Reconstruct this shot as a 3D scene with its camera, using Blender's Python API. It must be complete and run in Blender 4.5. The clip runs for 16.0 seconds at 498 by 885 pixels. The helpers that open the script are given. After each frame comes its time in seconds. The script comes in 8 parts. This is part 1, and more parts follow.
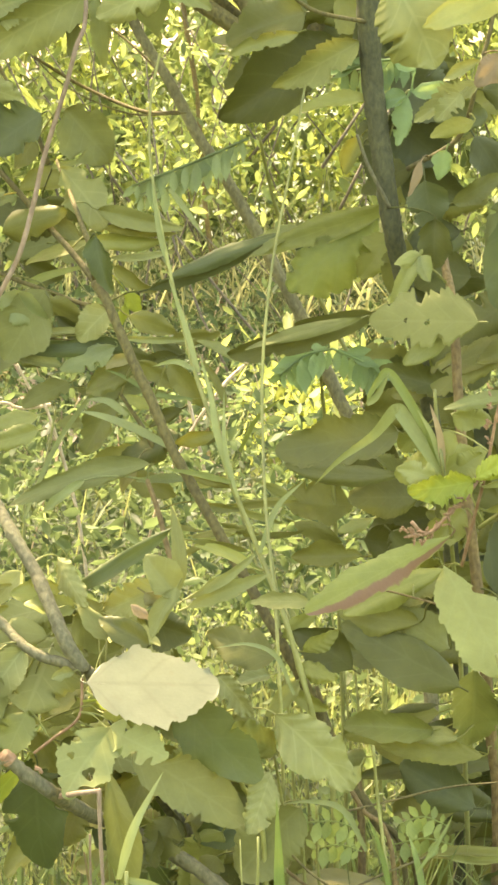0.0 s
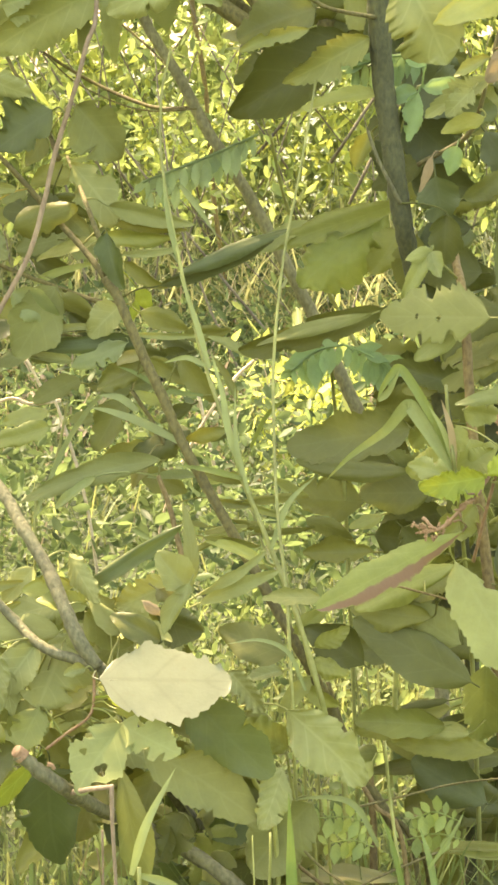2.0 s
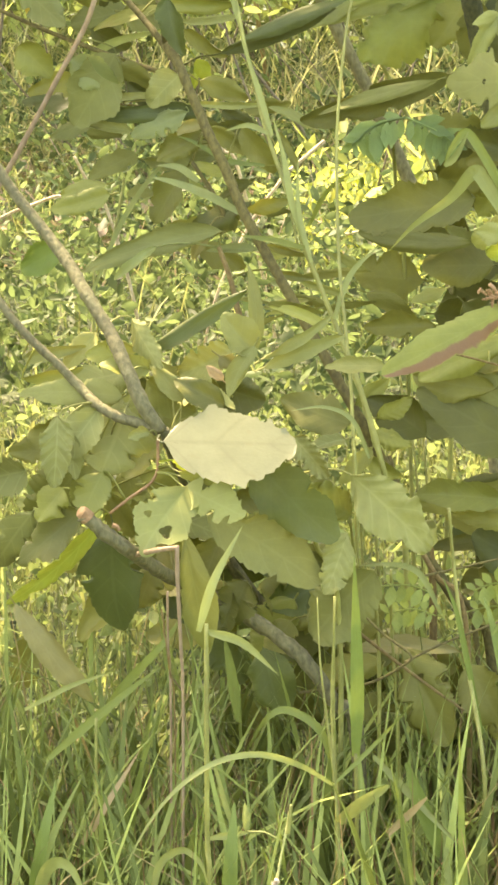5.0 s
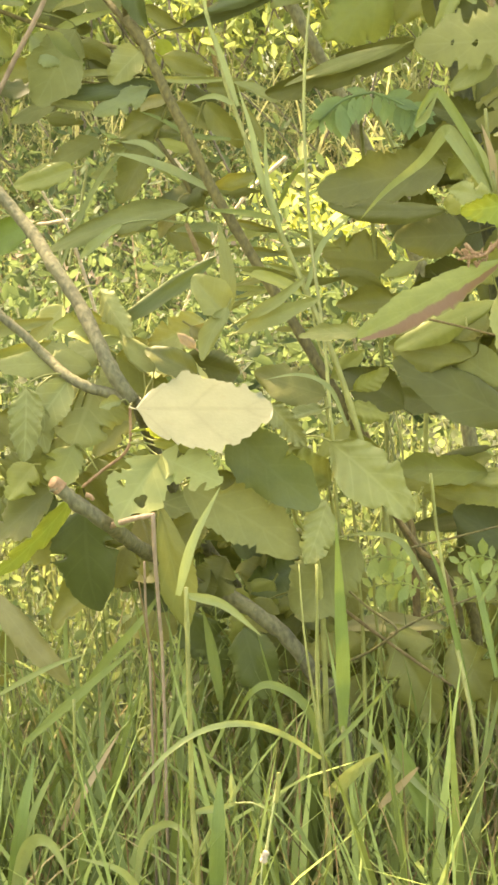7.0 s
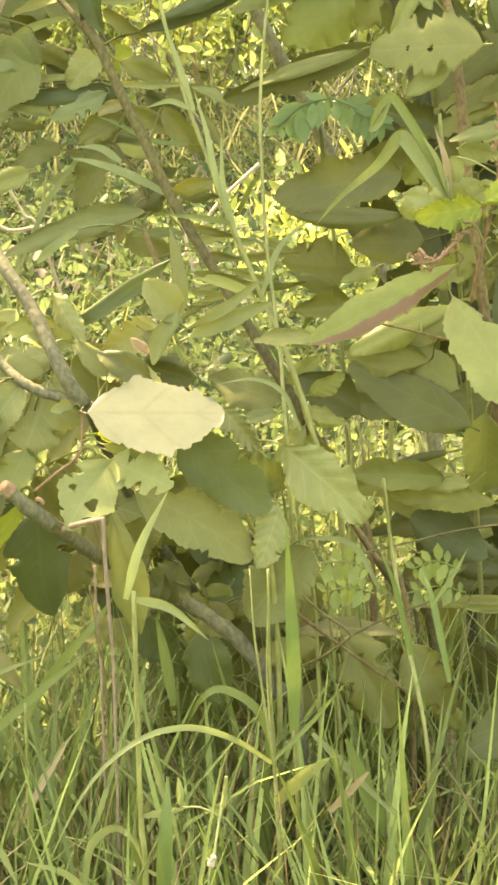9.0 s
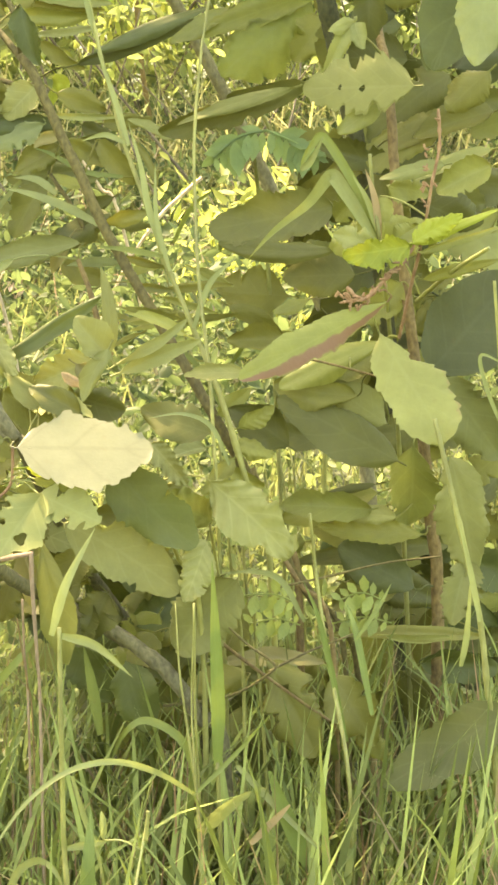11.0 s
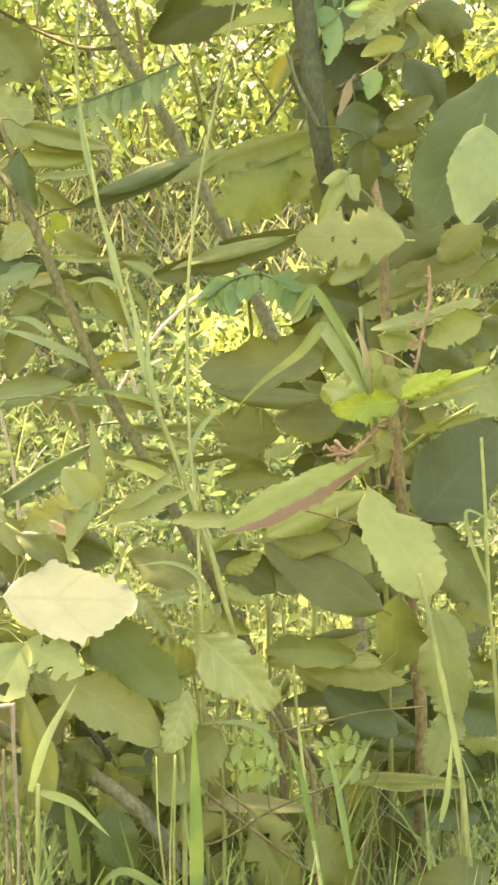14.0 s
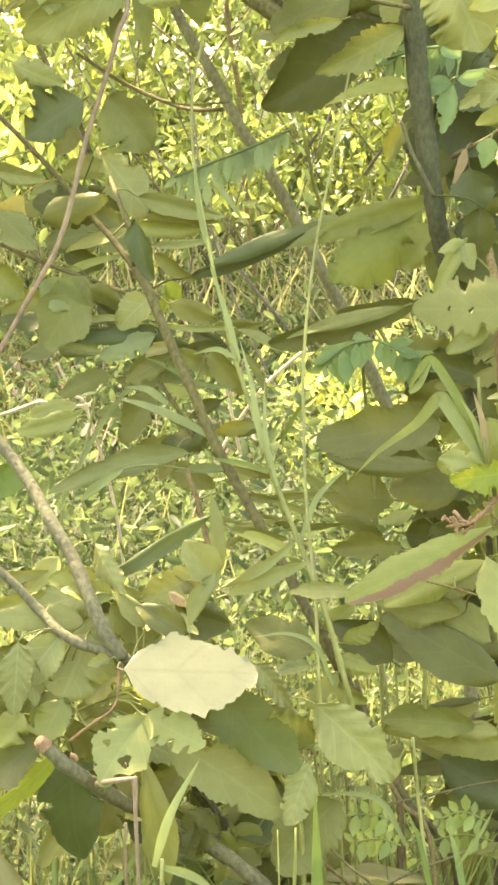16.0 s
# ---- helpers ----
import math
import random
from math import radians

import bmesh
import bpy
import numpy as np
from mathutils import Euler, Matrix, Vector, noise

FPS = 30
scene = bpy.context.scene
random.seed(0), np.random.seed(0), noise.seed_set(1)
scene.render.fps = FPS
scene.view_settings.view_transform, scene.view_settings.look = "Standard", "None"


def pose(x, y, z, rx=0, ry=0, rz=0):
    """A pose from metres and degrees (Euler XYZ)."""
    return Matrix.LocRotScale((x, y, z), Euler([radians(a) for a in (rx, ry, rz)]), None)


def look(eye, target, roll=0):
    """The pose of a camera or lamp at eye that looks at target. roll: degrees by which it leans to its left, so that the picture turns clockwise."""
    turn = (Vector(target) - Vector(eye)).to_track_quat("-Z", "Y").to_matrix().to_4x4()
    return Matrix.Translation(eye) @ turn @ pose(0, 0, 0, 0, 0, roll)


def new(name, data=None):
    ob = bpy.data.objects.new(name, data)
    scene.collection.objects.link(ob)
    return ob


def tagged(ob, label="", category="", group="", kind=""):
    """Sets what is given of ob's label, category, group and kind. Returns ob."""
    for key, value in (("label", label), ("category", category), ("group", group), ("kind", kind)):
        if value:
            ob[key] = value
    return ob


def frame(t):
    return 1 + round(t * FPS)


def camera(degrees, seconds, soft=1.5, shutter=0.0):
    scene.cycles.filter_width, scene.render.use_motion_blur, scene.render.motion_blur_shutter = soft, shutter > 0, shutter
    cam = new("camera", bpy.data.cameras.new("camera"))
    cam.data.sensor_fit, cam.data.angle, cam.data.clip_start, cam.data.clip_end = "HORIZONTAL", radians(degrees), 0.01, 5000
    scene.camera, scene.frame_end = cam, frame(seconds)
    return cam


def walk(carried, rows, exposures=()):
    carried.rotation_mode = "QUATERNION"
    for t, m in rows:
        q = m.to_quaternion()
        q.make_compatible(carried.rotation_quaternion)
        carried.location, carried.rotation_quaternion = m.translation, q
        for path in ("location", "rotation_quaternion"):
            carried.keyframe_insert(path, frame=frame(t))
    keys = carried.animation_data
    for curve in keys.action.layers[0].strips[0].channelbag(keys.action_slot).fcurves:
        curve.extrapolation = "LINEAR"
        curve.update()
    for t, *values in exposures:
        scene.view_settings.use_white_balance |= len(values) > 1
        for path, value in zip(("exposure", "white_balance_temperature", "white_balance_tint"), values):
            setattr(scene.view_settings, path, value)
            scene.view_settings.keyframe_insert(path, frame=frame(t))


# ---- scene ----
cam = camera(13, 16.0, soft=2.9)
PATH = [
    (0, (0.1562, -2.3639, 1.4448), (0.1558, -0.3921, 1.1103), 0.53),
    (0.5, (0.1532, -2.3632, 1.4472), (0.1491, -0.3908, 1.1164), 0.55),
    (1, (0.1545, -2.3622, 1.4441), (0.1488, -0.3909, 1.1062), 0.33),
    (1.5, (0.1544, -2.3657, 1.4438), (0.1414, -0.3947, 1.1047), 0.34),
    (2, (0.1526, -2.3654, 1.4469), (0.1446, -0.3944, 1.1074), 0.41),
    (2.5, (0.1511, -2.3626, 1.4459), (0.1463, -0.3918, 1.1050), 0.46),
    (3, (0.1495, -2.3632, 1.4453), (0.1492, -0.3928, 1.1023), 0.61),
    (3.5, (0.1562, -2.3620, 1.4407), (0.1585, -0.3934, 1.0872), 0.46),
    (4, (0.1509, -2.3581, 1.4340), (0.1594, -0.3929, 1.0630), 0.56),
    (4.5, (0.1208, -2.3630, 1.4238), (0.0928, -0.4114, 0.9873), 0.64),
    (4.7, (0.1187, -2.3621, 1.4028), (0.0850, -0.4240, 0.9101), 0.58),
    (6.8, (0.0981, -2.3166, 1.2438), (0.0872, -0.3635, 0.8135), -0.89),
    (7, (0.1036, -2.3176, 1.2441), (0.1001, -0.3644, 0.8141), -0.92),
    (7.5, (0.0933, -2.3181, 1.2446), (0.0938, -0.3612, 0.8316), -0.62),
    (8, (0.0938, -2.3178, 1.2431), (0.0999, -0.3633, 0.8187), -0.47),
    (8.5, (0.1206, -2.3183, 1.2422), (0.1174, -0.3635, 0.8195), -0.79),
    (9, (0.1453, -2.3188, 1.2389), (0.1506, -0.3639, 0.8166), -0.79),
    (9.5, (0.1696, -2.3223, 1.2380), (0.2004, -0.3697, 0.8063), -0.98),
    (9.7, (0.1843, -2.3217, 1.2368), (0.2114, -0.3704, 0.7991), -1.04),
    (11.8, (0.1605, -2.3529, 1.3412), (0.2047, -0.3949, 0.9363), 1.36),
    (12, (0.1641, -2.3478, 1.3491), (0.1993, -0.3865, 0.9590), 1.49),
    (12.5, (0.1701, -2.3458, 1.3567), (0.2090, -0.3823, 0.9787), 1.61),
    (13, (0.1750, -2.3454, 1.3562), (0.2171, -0.3812, 0.9819), 1.46),
    (13.5, (0.1710, -2.3501, 1.3740), (0.2178, -0.3829, 1.0164), 1.72),
    (14, (0.1878, -2.3407, 1.3754), (0.2347, -0.3736, 1.0172), 1.39),
    (14.5, (0.1804, -2.3416, 1.3859), (0.1935, -0.3715, 1.0416), 1.22),
    (15, (0.1609, -2.3409, 1.4046), (0.1461, -0.3670, 1.0828), 0.92),
    (15.5, (0.1573, -2.3384, 1.4067), (0.1298, -0.3643, 1.0875), 0.87),
    (16, (0.1559, -2.3400, 1.4074), (0.1187, -0.3662, 1.0863), 0.82),
]
walk(cam, [(t, look(eye, target, roll)) for t, eye, target, roll in PATH], [(0, 3.19, 9000, 17), (4, 3.17, 9150, 17), (7, 3.2, 9650, 17), (10, 3.27, 9800, 17), (13, 3.38, 9250, 17), (16, 3.33, 8750, 18)])

# daylight: high sun ahead and to the left, hazy sky
world = bpy.data.worlds.new("sky")
scene.world = world
world.use_nodes = True
sky = world.node_tree.nodes.new("ShaderNodeTexSky")
sky.sky_type, sky.sun_disc = "NISHITA", False
SUN = Vector((-0.45, 0.55, 0.95)).normalized()
sky.sun_elevation = math.asin(SUN.z)
sky.sun_rotation = math.atan2(SUN.x, SUN.y)
sky.dust_density = 3.0
world.node_tree.nodes["Background"].inputs[1].default_value = 0.15
world.node_tree.links.new(sky.outputs[0], world.node_tree.nodes["Background"].inputs[0])
sun = new("sun", bpy.data.lights.new("sun", "SUN"))
sun.data.energy, sun.data.angle, sun.data.color = 2.4, radians(1.5), (1.0, 0.93, 0.80)
sun.matrix_world = look(SUN * 20, (0, 0, 0))


def nodes_of(name):
    mat = bpy.data.materials.new(name)
    mat.use_nodes = True
    tree = mat.node_tree
    tree.nodes.clear()
    out = tree.nodes.new("ShaderNodeOutputMaterial")
    return mat, tree, out


def add(tree, kind, links=(), **values):
    node = tree.nodes.new(kind)
    for key, value in values.items():
        if key.startswith("in_"):
            node.inputs[int(key[3:])].default_value = value
        elif key == "operation":
            node.operation = value
        elif key == "data_type":
            node.data_type = value
        elif key == "blend_type":
            node.blend_type = value
    for slot, source in links:
        tree.links.new(source, node.inputs[slot])
    return node


def mixed(tree, factor, a, b, blend="MIX"):
    node = tree.nodes.new("ShaderNodeMix")
    node.data_type, node.blend_type = "RGBA", blend
    for slot, value in ((0, factor), (6, a), (7, b)):
        if isinstance(value, (int, float, tuple)):
            node.inputs[slot].default_value = value if not isinstance(value, tuple) else (*value, 1)
        else:
            tree.links.new(value, node.inputs[slot])
    return node.outputs[2]


def ramp(tree, source, stops):
    node = tree.nodes.new("ShaderNodeValToRGB")
    els = node.color_ramp.elements
    while len(els) < len(stops):
        els.new(0.5)
    for e, (at, col) in zip(els, stops):
        e.position = at
        e.color = (*col, 1) if isinstance(col, tuple) else (col, col, col, 1)
    tree.links.new(source, node.inputs[0])
    return node.outputs[0]


def leaf_material(name, colour, glow, through_share=0.38, rough=0.5, vein=0.2, edge=None, spots=0.12, island=False, vary=0.16, per_side=9.0, vein_colour=None):
    """A living leaf: upper colour, the colour of light that comes through it, side veins, blotches and brown specks."""
    mat, tree, out = nodes_of(name)
    uv = add(tree, "ShaderNodeTexCoord")
    sep = add(tree, "ShaderNodeSeparateXYZ", [(0, uv.outputs["UV"])])
    if island:
        rand = add(tree, "ShaderNodeNewGeometry").outputs["Random Per Island"]
    else:
        rand = add(tree, "ShaderNodeObjectInfo").outputs["Random"]
    col = mixed(tree, rand, tuple(c * (1 - vary) for c in colour), tuple(min(1, c * (1 + vary) * k) for c, k in zip(colour, (1.05, 1.0, 0.95))))
    lit = mixed(tree, rand, tuple(c * (1 - vary) for c in glow), tuple(min(1, c * (1 + vary) * k) for c, k in zip(glow, (1.05, 1.0, 0.92))))
    big = add(tree, "ShaderNodeTexNoise", [(0, uv.outputs["Object"])], in_2=22.0, in_3=3.0)
    fine = add(tree, "ShaderNodeTexNoise", [(0, uv.outputs["Object"])], in_2=260.0, in_3=4.0)
    blotch = ramp(tree, big.outputs[0], [(0.3, 0.92), (0.7, 1.07)])
    col = mixed(tree, 1.0, col, blotch, "MULTIPLY")
    lit = mixed(tree, 1.0, lit, blotch, "MULTIPLY")
    grain = add(tree, "ShaderNodeTexNoise", [(0, uv.outputs["Object"])], in_2=75.0, in_3=5.0, in_4=0.65)
    mottle = ramp(tree, grain.outputs[0], [(0.34, 0.95), (0.66, 1.04)])
    col = mixed(tree, 1.0, col, mottle, "MULTIPLY")
    lit = mixed(tree, 1.0, lit, mottle, "MULTIPLY")
    height = fine.outputs[0]
    if not island:
        away = add(tree, "ShaderNodeMath", [(0, sep.outputs[1])], in_1=0.5, operation="SUBTRACT")
        away = add(tree, "ShaderNodeMath", [(0, away.outputs[0])], operation="ABSOLUTE")
        slant = add(tree, "ShaderNodeMath", [(0, away.outputs[0])], in_1=0.55, operation="MULTIPLY")
        run = add(tree, "ShaderNodeMath", [(0, sep.outputs[0]), (1, slant.outputs[0])], operation="SUBTRACT")
        saw = add(tree, "ShaderNodeMath", [(0, run.outputs[0])], in_1=per_side, operation="MULTIPLY")
        saw = add(tree, "ShaderNodeMath", [(0, saw.outputs[0])], in_1=1.0, operation="PINGPONG")
        rib = ramp(tree, saw.outputs[0], [(0.0, 1.0), (0.08, 0.45), (0.16, 0.0)])
        mid = ramp(tree, away.outputs[0], [(0.0, 1.0), (0.018, 0.8), (0.035, 0.0)])
        lines = add(tree, "ShaderNodeMath", [(0, rib), (1, mid)], operation="MAXIMUM")
        amount = add(tree, "ShaderNodeMath", [(0, lines.outputs[0])], in_1=vein * 0.55, operation="MULTIPLY")
        col = mixed(tree, amount.outputs[0], col, vein_colour or tuple(min(1, 1.5 * c + 0.05) for c in colour))
        lit = mixed(tree, amount.outputs[0], lit, tuple(c * 0.7 for c in glow))
        swell = add(tree, "ShaderNodeMath", [(0, saw.outputs[0])], in_1=0.5, operation="MULTIPLY")
        h = add(tree, "ShaderNodeMath", [(0, fine.outputs[0]), (1, swell.outputs[0])], operation="ADD")
        height = h.outputs[0]
        if edge:
            wob = add(tree, "ShaderNodeMath", [(0, big.outputs[0])], in_1=0.12, operation="MULTIPLY")
            at = add(tree, "ShaderNodeMath", [(0, sep.outputs[1]), (1, wob.outputs[0])], operation="ADD")
            rag = add(tree, "ShaderNodeMath", [(0, grain.outputs[0])], in_1=0.24, in_2=-0.12, operation="MULTIPLY_ADD")
            at = add(tree, "ShaderNodeMath", [(0, at.outputs[0]), (1, rag.outputs[0])], operation="ADD")
            band = ramp(tree, at.outputs[0], edge[1])
            col = mixed(tree, band, col, edge[0])
            lit = mixed(tree, band, lit, edge[0])
    speck = add(tree, "ShaderNodeTexNoise", [(0, uv.outputs["Object"])], in_2=90.0, in_3=2.0)
    brown = ramp(tree, speck.outputs[0], [(0.66, 0.0), (0.74, spots)])
    col = mixed(tree, brown, col, (0.16, 0.09, 0.03))
    bump = add(tree, "ShaderNodeBump", [("Height", height)])
    bump.inputs["Strength"].default_value = 0.12
    bump.inputs["Distance"].default_value = 0.002
    skin = add(tree, "ShaderNodeBsdfPrincipled", [("Base Color", col), ("Normal", bump.outputs[0])])
    skin.inputs["Roughness"].default_value = rough
    skin.inputs["Specular IOR Level"].default_value = 0.12 if island else 0.28
    thin = add(tree, "ShaderNodeBsdfTranslucent", [("Color", lit), ("Normal", bump.outputs[0])])
    both = add(tree, "ShaderNodeMixShader", [(1, skin.outputs[0]), (2, thin.outputs[0])], in_0=through_share)
    tree.links.new(both.outputs[0], out.inputs[0])
    return mat


def bark_material(name, dark, light, scale=190.0, rough=0.85):
    mat, tree, out = nodes_of(name)
    co = add(tree, "ShaderNodeTexCoord")
    stretch = add(tree, "ShaderNodeMapping", [(0, co.outputs["Object"])])
    stretch.inputs["Scale"].default_value = (1, 1, 0.6)
    a = add(tree, "ShaderNodeTexNoise", [(0, stretch.outputs[0])], in_2=scale, in_3=5.0)
    b = add(tree, "ShaderNodeTexNoise", [(0, co.outputs["Object"])], in_2=9.0, in_3=2.0)
    col = ramp(tree, a.outputs[0], [(0.3, dark), (0.7, light)])
    shade = ramp(tree, b.outputs[0], [(0.3, 0.75), (0.7, 1.2)])
    col = mixed(tree, 1.0, col, shade, "MULTIPLY")
    bump = add(tree, "ShaderNodeBump", [("Height", a.outputs[0])])
    bump.inputs["Strength"].default_value = 0.8
    bump.inputs["Distance"].default_value = 0.003
    skin = add(tree, "ShaderNodeBsdfPrincipled", [("Base Color", col), ("Normal", bump.outputs[0])])
    skin.inputs["Roughness"].default_value = rough
    tree.links.new(skin.outputs[0], out.inputs[0])
    return mat


FRESH = leaf_material("fresh_leaf", (0.235, 0.255, 0.075), (0.25, 0.27, 0.075), through_share=0.16)
MATURE = leaf_material("mature_leaf", (0.225, 0.240, 0.056), (0.22, 0.236, 0.05), through_share=0.12)
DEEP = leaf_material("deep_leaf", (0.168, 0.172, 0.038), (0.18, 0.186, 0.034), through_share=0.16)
# dark green leaf; its colour also stands in for shade on inner leaves
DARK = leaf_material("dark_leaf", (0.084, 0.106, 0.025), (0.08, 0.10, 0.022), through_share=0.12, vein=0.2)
PALE = leaf_material("pale_leaf", (0.235, 0.247, 0.075), (0.212, 0.225, 0.062), through_share=0.1, rough=0.6, vein=0.4)
BLUISH = leaf_material("bluish_leaf", (0.245, 0.285, 0.108), (0.28, 0.325, 0.105), through_share=0.3, vein=0.15)
BRIGHT = leaf_material("bright_leaf", (0.28, 0.34, 0.05), (0.38, 0.44, 0.06), through_share=0.38, vein=0.6)
BLEACHED = leaf_material("bleached_leaf", (0.156, 0.176, 0.096), (0.13, 0.147, 0.073), through_share=0.22, vein=0.6, per_side=5.0, vein_colour=(0.125, 0.125, 0.063), spots=0.1, vary=0.03)
BLUISH_DARK = leaf_material("dark_bluish_leaf", (0.108, 0.128, 0.040), (0.118, 0.14, 0.042), through_share=0.2, vein=0.2)
STEADY = leaf_material("matt_olive_leaf", (0.184, 0.198, 0.06), (0.147, 0.158, 0.045), through_share=0.1, rough=0.65, vein=0.2, spots=0.06)
WEEDY = leaf_material("low_weed_leaves", (0.15, 0.20, 0.075), (0.24, 0.315, 0.105), through_share=0.45, island=True, vary=0.5)
# green leaf darkened in its own colour to show the shade inside shrubs
SHADED = leaf_material("shade_darkened_leaf", (0.075, 0.088, 0.03), (0.08, 0.094, 0.028), through_share=0.12, vein=0.2, rough=0.6)
DRY_YELLOW = leaf_material("yellowing_leaf", (0.34, 0.29, 0.07), (0.42, 0.34, 0.07), through_share=0.3, spots=0.8)
SUNNY = leaf_material("sunlit_olive_leaf", (0.19, 0.22, 0.06), (0.30, 0.36, 0.085), through_share=0.42, vein=0.4)
FERN = leaf_material("feathery_leaflet", (0.27, 0.35, 0.165), (0.34, 0.43, 0.18), vein=0.15)
VIVID = leaf_material("vivid_green_leaf", (0.125, 0.178, 0.034), (0.13, 0.188, 0.034), through_share=0.2, vein=0.15)
# dimmer olive copy, with the shade between leaves put into the colour
DIM = leaf_material("shade_dimmed_leaf", (0.110, 0.119, 0.029), (0.12, 0.13, 0.027), through_share=0.16, vein=0.25)
LUSH = leaf_material("lush_leaf", (0.265, 0.292, 0.09), (0.33, 0.36, 0.10), through_share=0.25, vein=0.3)
AGED = leaf_material("aged_leaf", (0.235, 0.222, 0.082), (0.22, 0.208, 0.062), through_share=0.25)
TENDER = leaf_material("tender_leaflet", (0.27, 0.345, 0.10), (0.36, 0.44, 0.115), through_share=0.4, vein=0.2)
BROWN_EDGE = leaf_material("brown_edged_leaf", (0.238, 0.258, 0.075), (0.28, 0.30, 0.08), through_share=0.25, edge=((0.30, 0.17, 0.085), [(0.0, 0.85), (0.05, 0.6), (0.09, 0.0)]))
FERN_GREEN = leaf_material("green_feathery_leaflet", (0.215, 0.315, 0.12), (0.26, 0.37, 0.125), vein=0.15)
OLIVE = leaf_material("olive_leaf", (0.205, 0.212, 0.048), (0.23, 0.24, 0.045), through_share=0.2)
DRY = leaf_material("dry_leaf", (0.30, 0.23, 0.12), (0.28, 0.20, 0.09), through_share=0.3, rough=0.8)
REDEDGE = leaf_material("red_edged_leaf", (0.245, 0.268, 0.062), (0.26, 0.28, 0.065), through_share=0.2, edge=((0.22, 0.115, 0.066), [(0.0, 0.0), (0.07, 0.1), (0.13, 0.92), (0.36, 0.9), (0.43, 0.0)]))
GRASS = leaf_material("grass_blade", (0.165, 0.208, 0.050), (0.20, 0.255, 0.045), through_share=0.25, vein=0.2, spots=0.2)
GRASS_PALE = leaf_material("pale_grass_blade", (0.25, 0.29, 0.098), (0.235, 0.275, 0.08), through_share=0.3, vein=0.2, spots=0.1)
GRASS_BRIGHT = leaf_material("bright_grass_blade", (0.13, 0.185, 0.042), (0.14, 0.195, 0.04), through_share=0.15, vein=0.2, spots=0.1)
STRAW = leaf_material("straw_blade", (0.42, 0.32, 0.16), (0.4, 0.3, 0.12), through_share=0.3, vein=0.1)
BARK = bark_material("grey_brown_bark", (0.085, 0.08, 0.034), (0.178, 0.166, 0.074))
BARK_DARK = bark_material("dark_green_bark", (0.08, 0.067, 0.018), (0.165, 0.138, 0.04))
BARK_RED = bark_material("reddish_bark", (0.125, 0.085, 0.026), (0.25, 0.178, 0.06))
BARK_PALE = bark_material("pale_olive_bark", (0.16, 0.145, 0.065), (0.30, 0.27, 0.125))
TWIG_PINK = bark_material("pinkish_twig", (0.21, 0.145, 0.078), (0.33, 0.24, 0.14), 120.0)
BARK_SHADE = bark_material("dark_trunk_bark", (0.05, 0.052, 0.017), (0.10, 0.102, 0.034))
DEADWOOD = bark_material("bleached_dead_wood", (0.40, 0.30, 0.18), (0.68, 0.56, 0.38))
GREEN_STEM = bark_material("green_stem", (0.20, 0.205, 0.048), (0.295, 0.298, 0.08), 90.0, 0.6)
GRASS_STEM = bark_material("pale_grass_stem", (0.34, 0.36, 0.13), (0.50, 0.50, 0.22), 90.0, 0.6)
# bright yellow copy of the far leaves: sunlight is put into the colour
FAR_YELLOW = leaf_material("sun_tinted_yellow_leaves", (0.31, 0.375, 0.11), (0.55, 0.62, 0.165), through_share=0.55, island=True, vary=0.45)
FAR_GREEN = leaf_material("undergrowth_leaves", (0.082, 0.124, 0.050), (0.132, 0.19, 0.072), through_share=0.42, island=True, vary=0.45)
# darker green copy of the far leaves, shade put into the colour
FAR_DEEP = leaf_material("shade_tinted_leaves", (0.16, 0.215, 0.08), (0.29, 0.365, 0.115), island=True, vary=0.55)
CROWN = leaf_material("crown_leaves", (0.20, 0.23, 0.085), (0.37, 0.41, 0.12), island=True, vary=0.4)
FAR_HAY = leaf_material("faded_grass", (0.27, 0.29, 0.14), (0.34, 0.36, 0.17), through_share=0.4, island=True, vary=0.45, rough=0.8)
FAR_MID = leaf_material("bush_leaves", (0.175, 0.235, 0.088), (0.325, 0.41, 0.13), through_share=0.5, island=True, vary=0.55)
FAR_DRY = leaf_material("dry_litter_leaves", (0.35, 0.29, 0.21), (0.29, 0.24, 0.16), through_share=0.3, island=True, vary=0.4, rough=0.8)
FAR_GRASS = leaf_material("grass_stuff", (0.165, 0.20, 0.075), (0.25, 0.285, 0.105), through_share=0.4, island=True, vary=0.5)
NEAR_GRASS = leaf_material("near_grass_stuff", (0.195, 0.25, 0.070), (0.185, 0.238, 0.06), through_share=0.1, island=True, vary=0.4)
NEAR_STRAW = leaf_material("near_straw_stuff", (0.27, 0.225, 0.105), (0.22, 0.18, 0.08), through_share=0.25, island=True, vary=0.4)

BROWN_STEM = leaf_material("brown_stem_stuff", (0.30, 0.20, 0.10), (0.24, 0.155, 0.07), through_share=0.2, island=True, vary=0.4, rough=0.8)


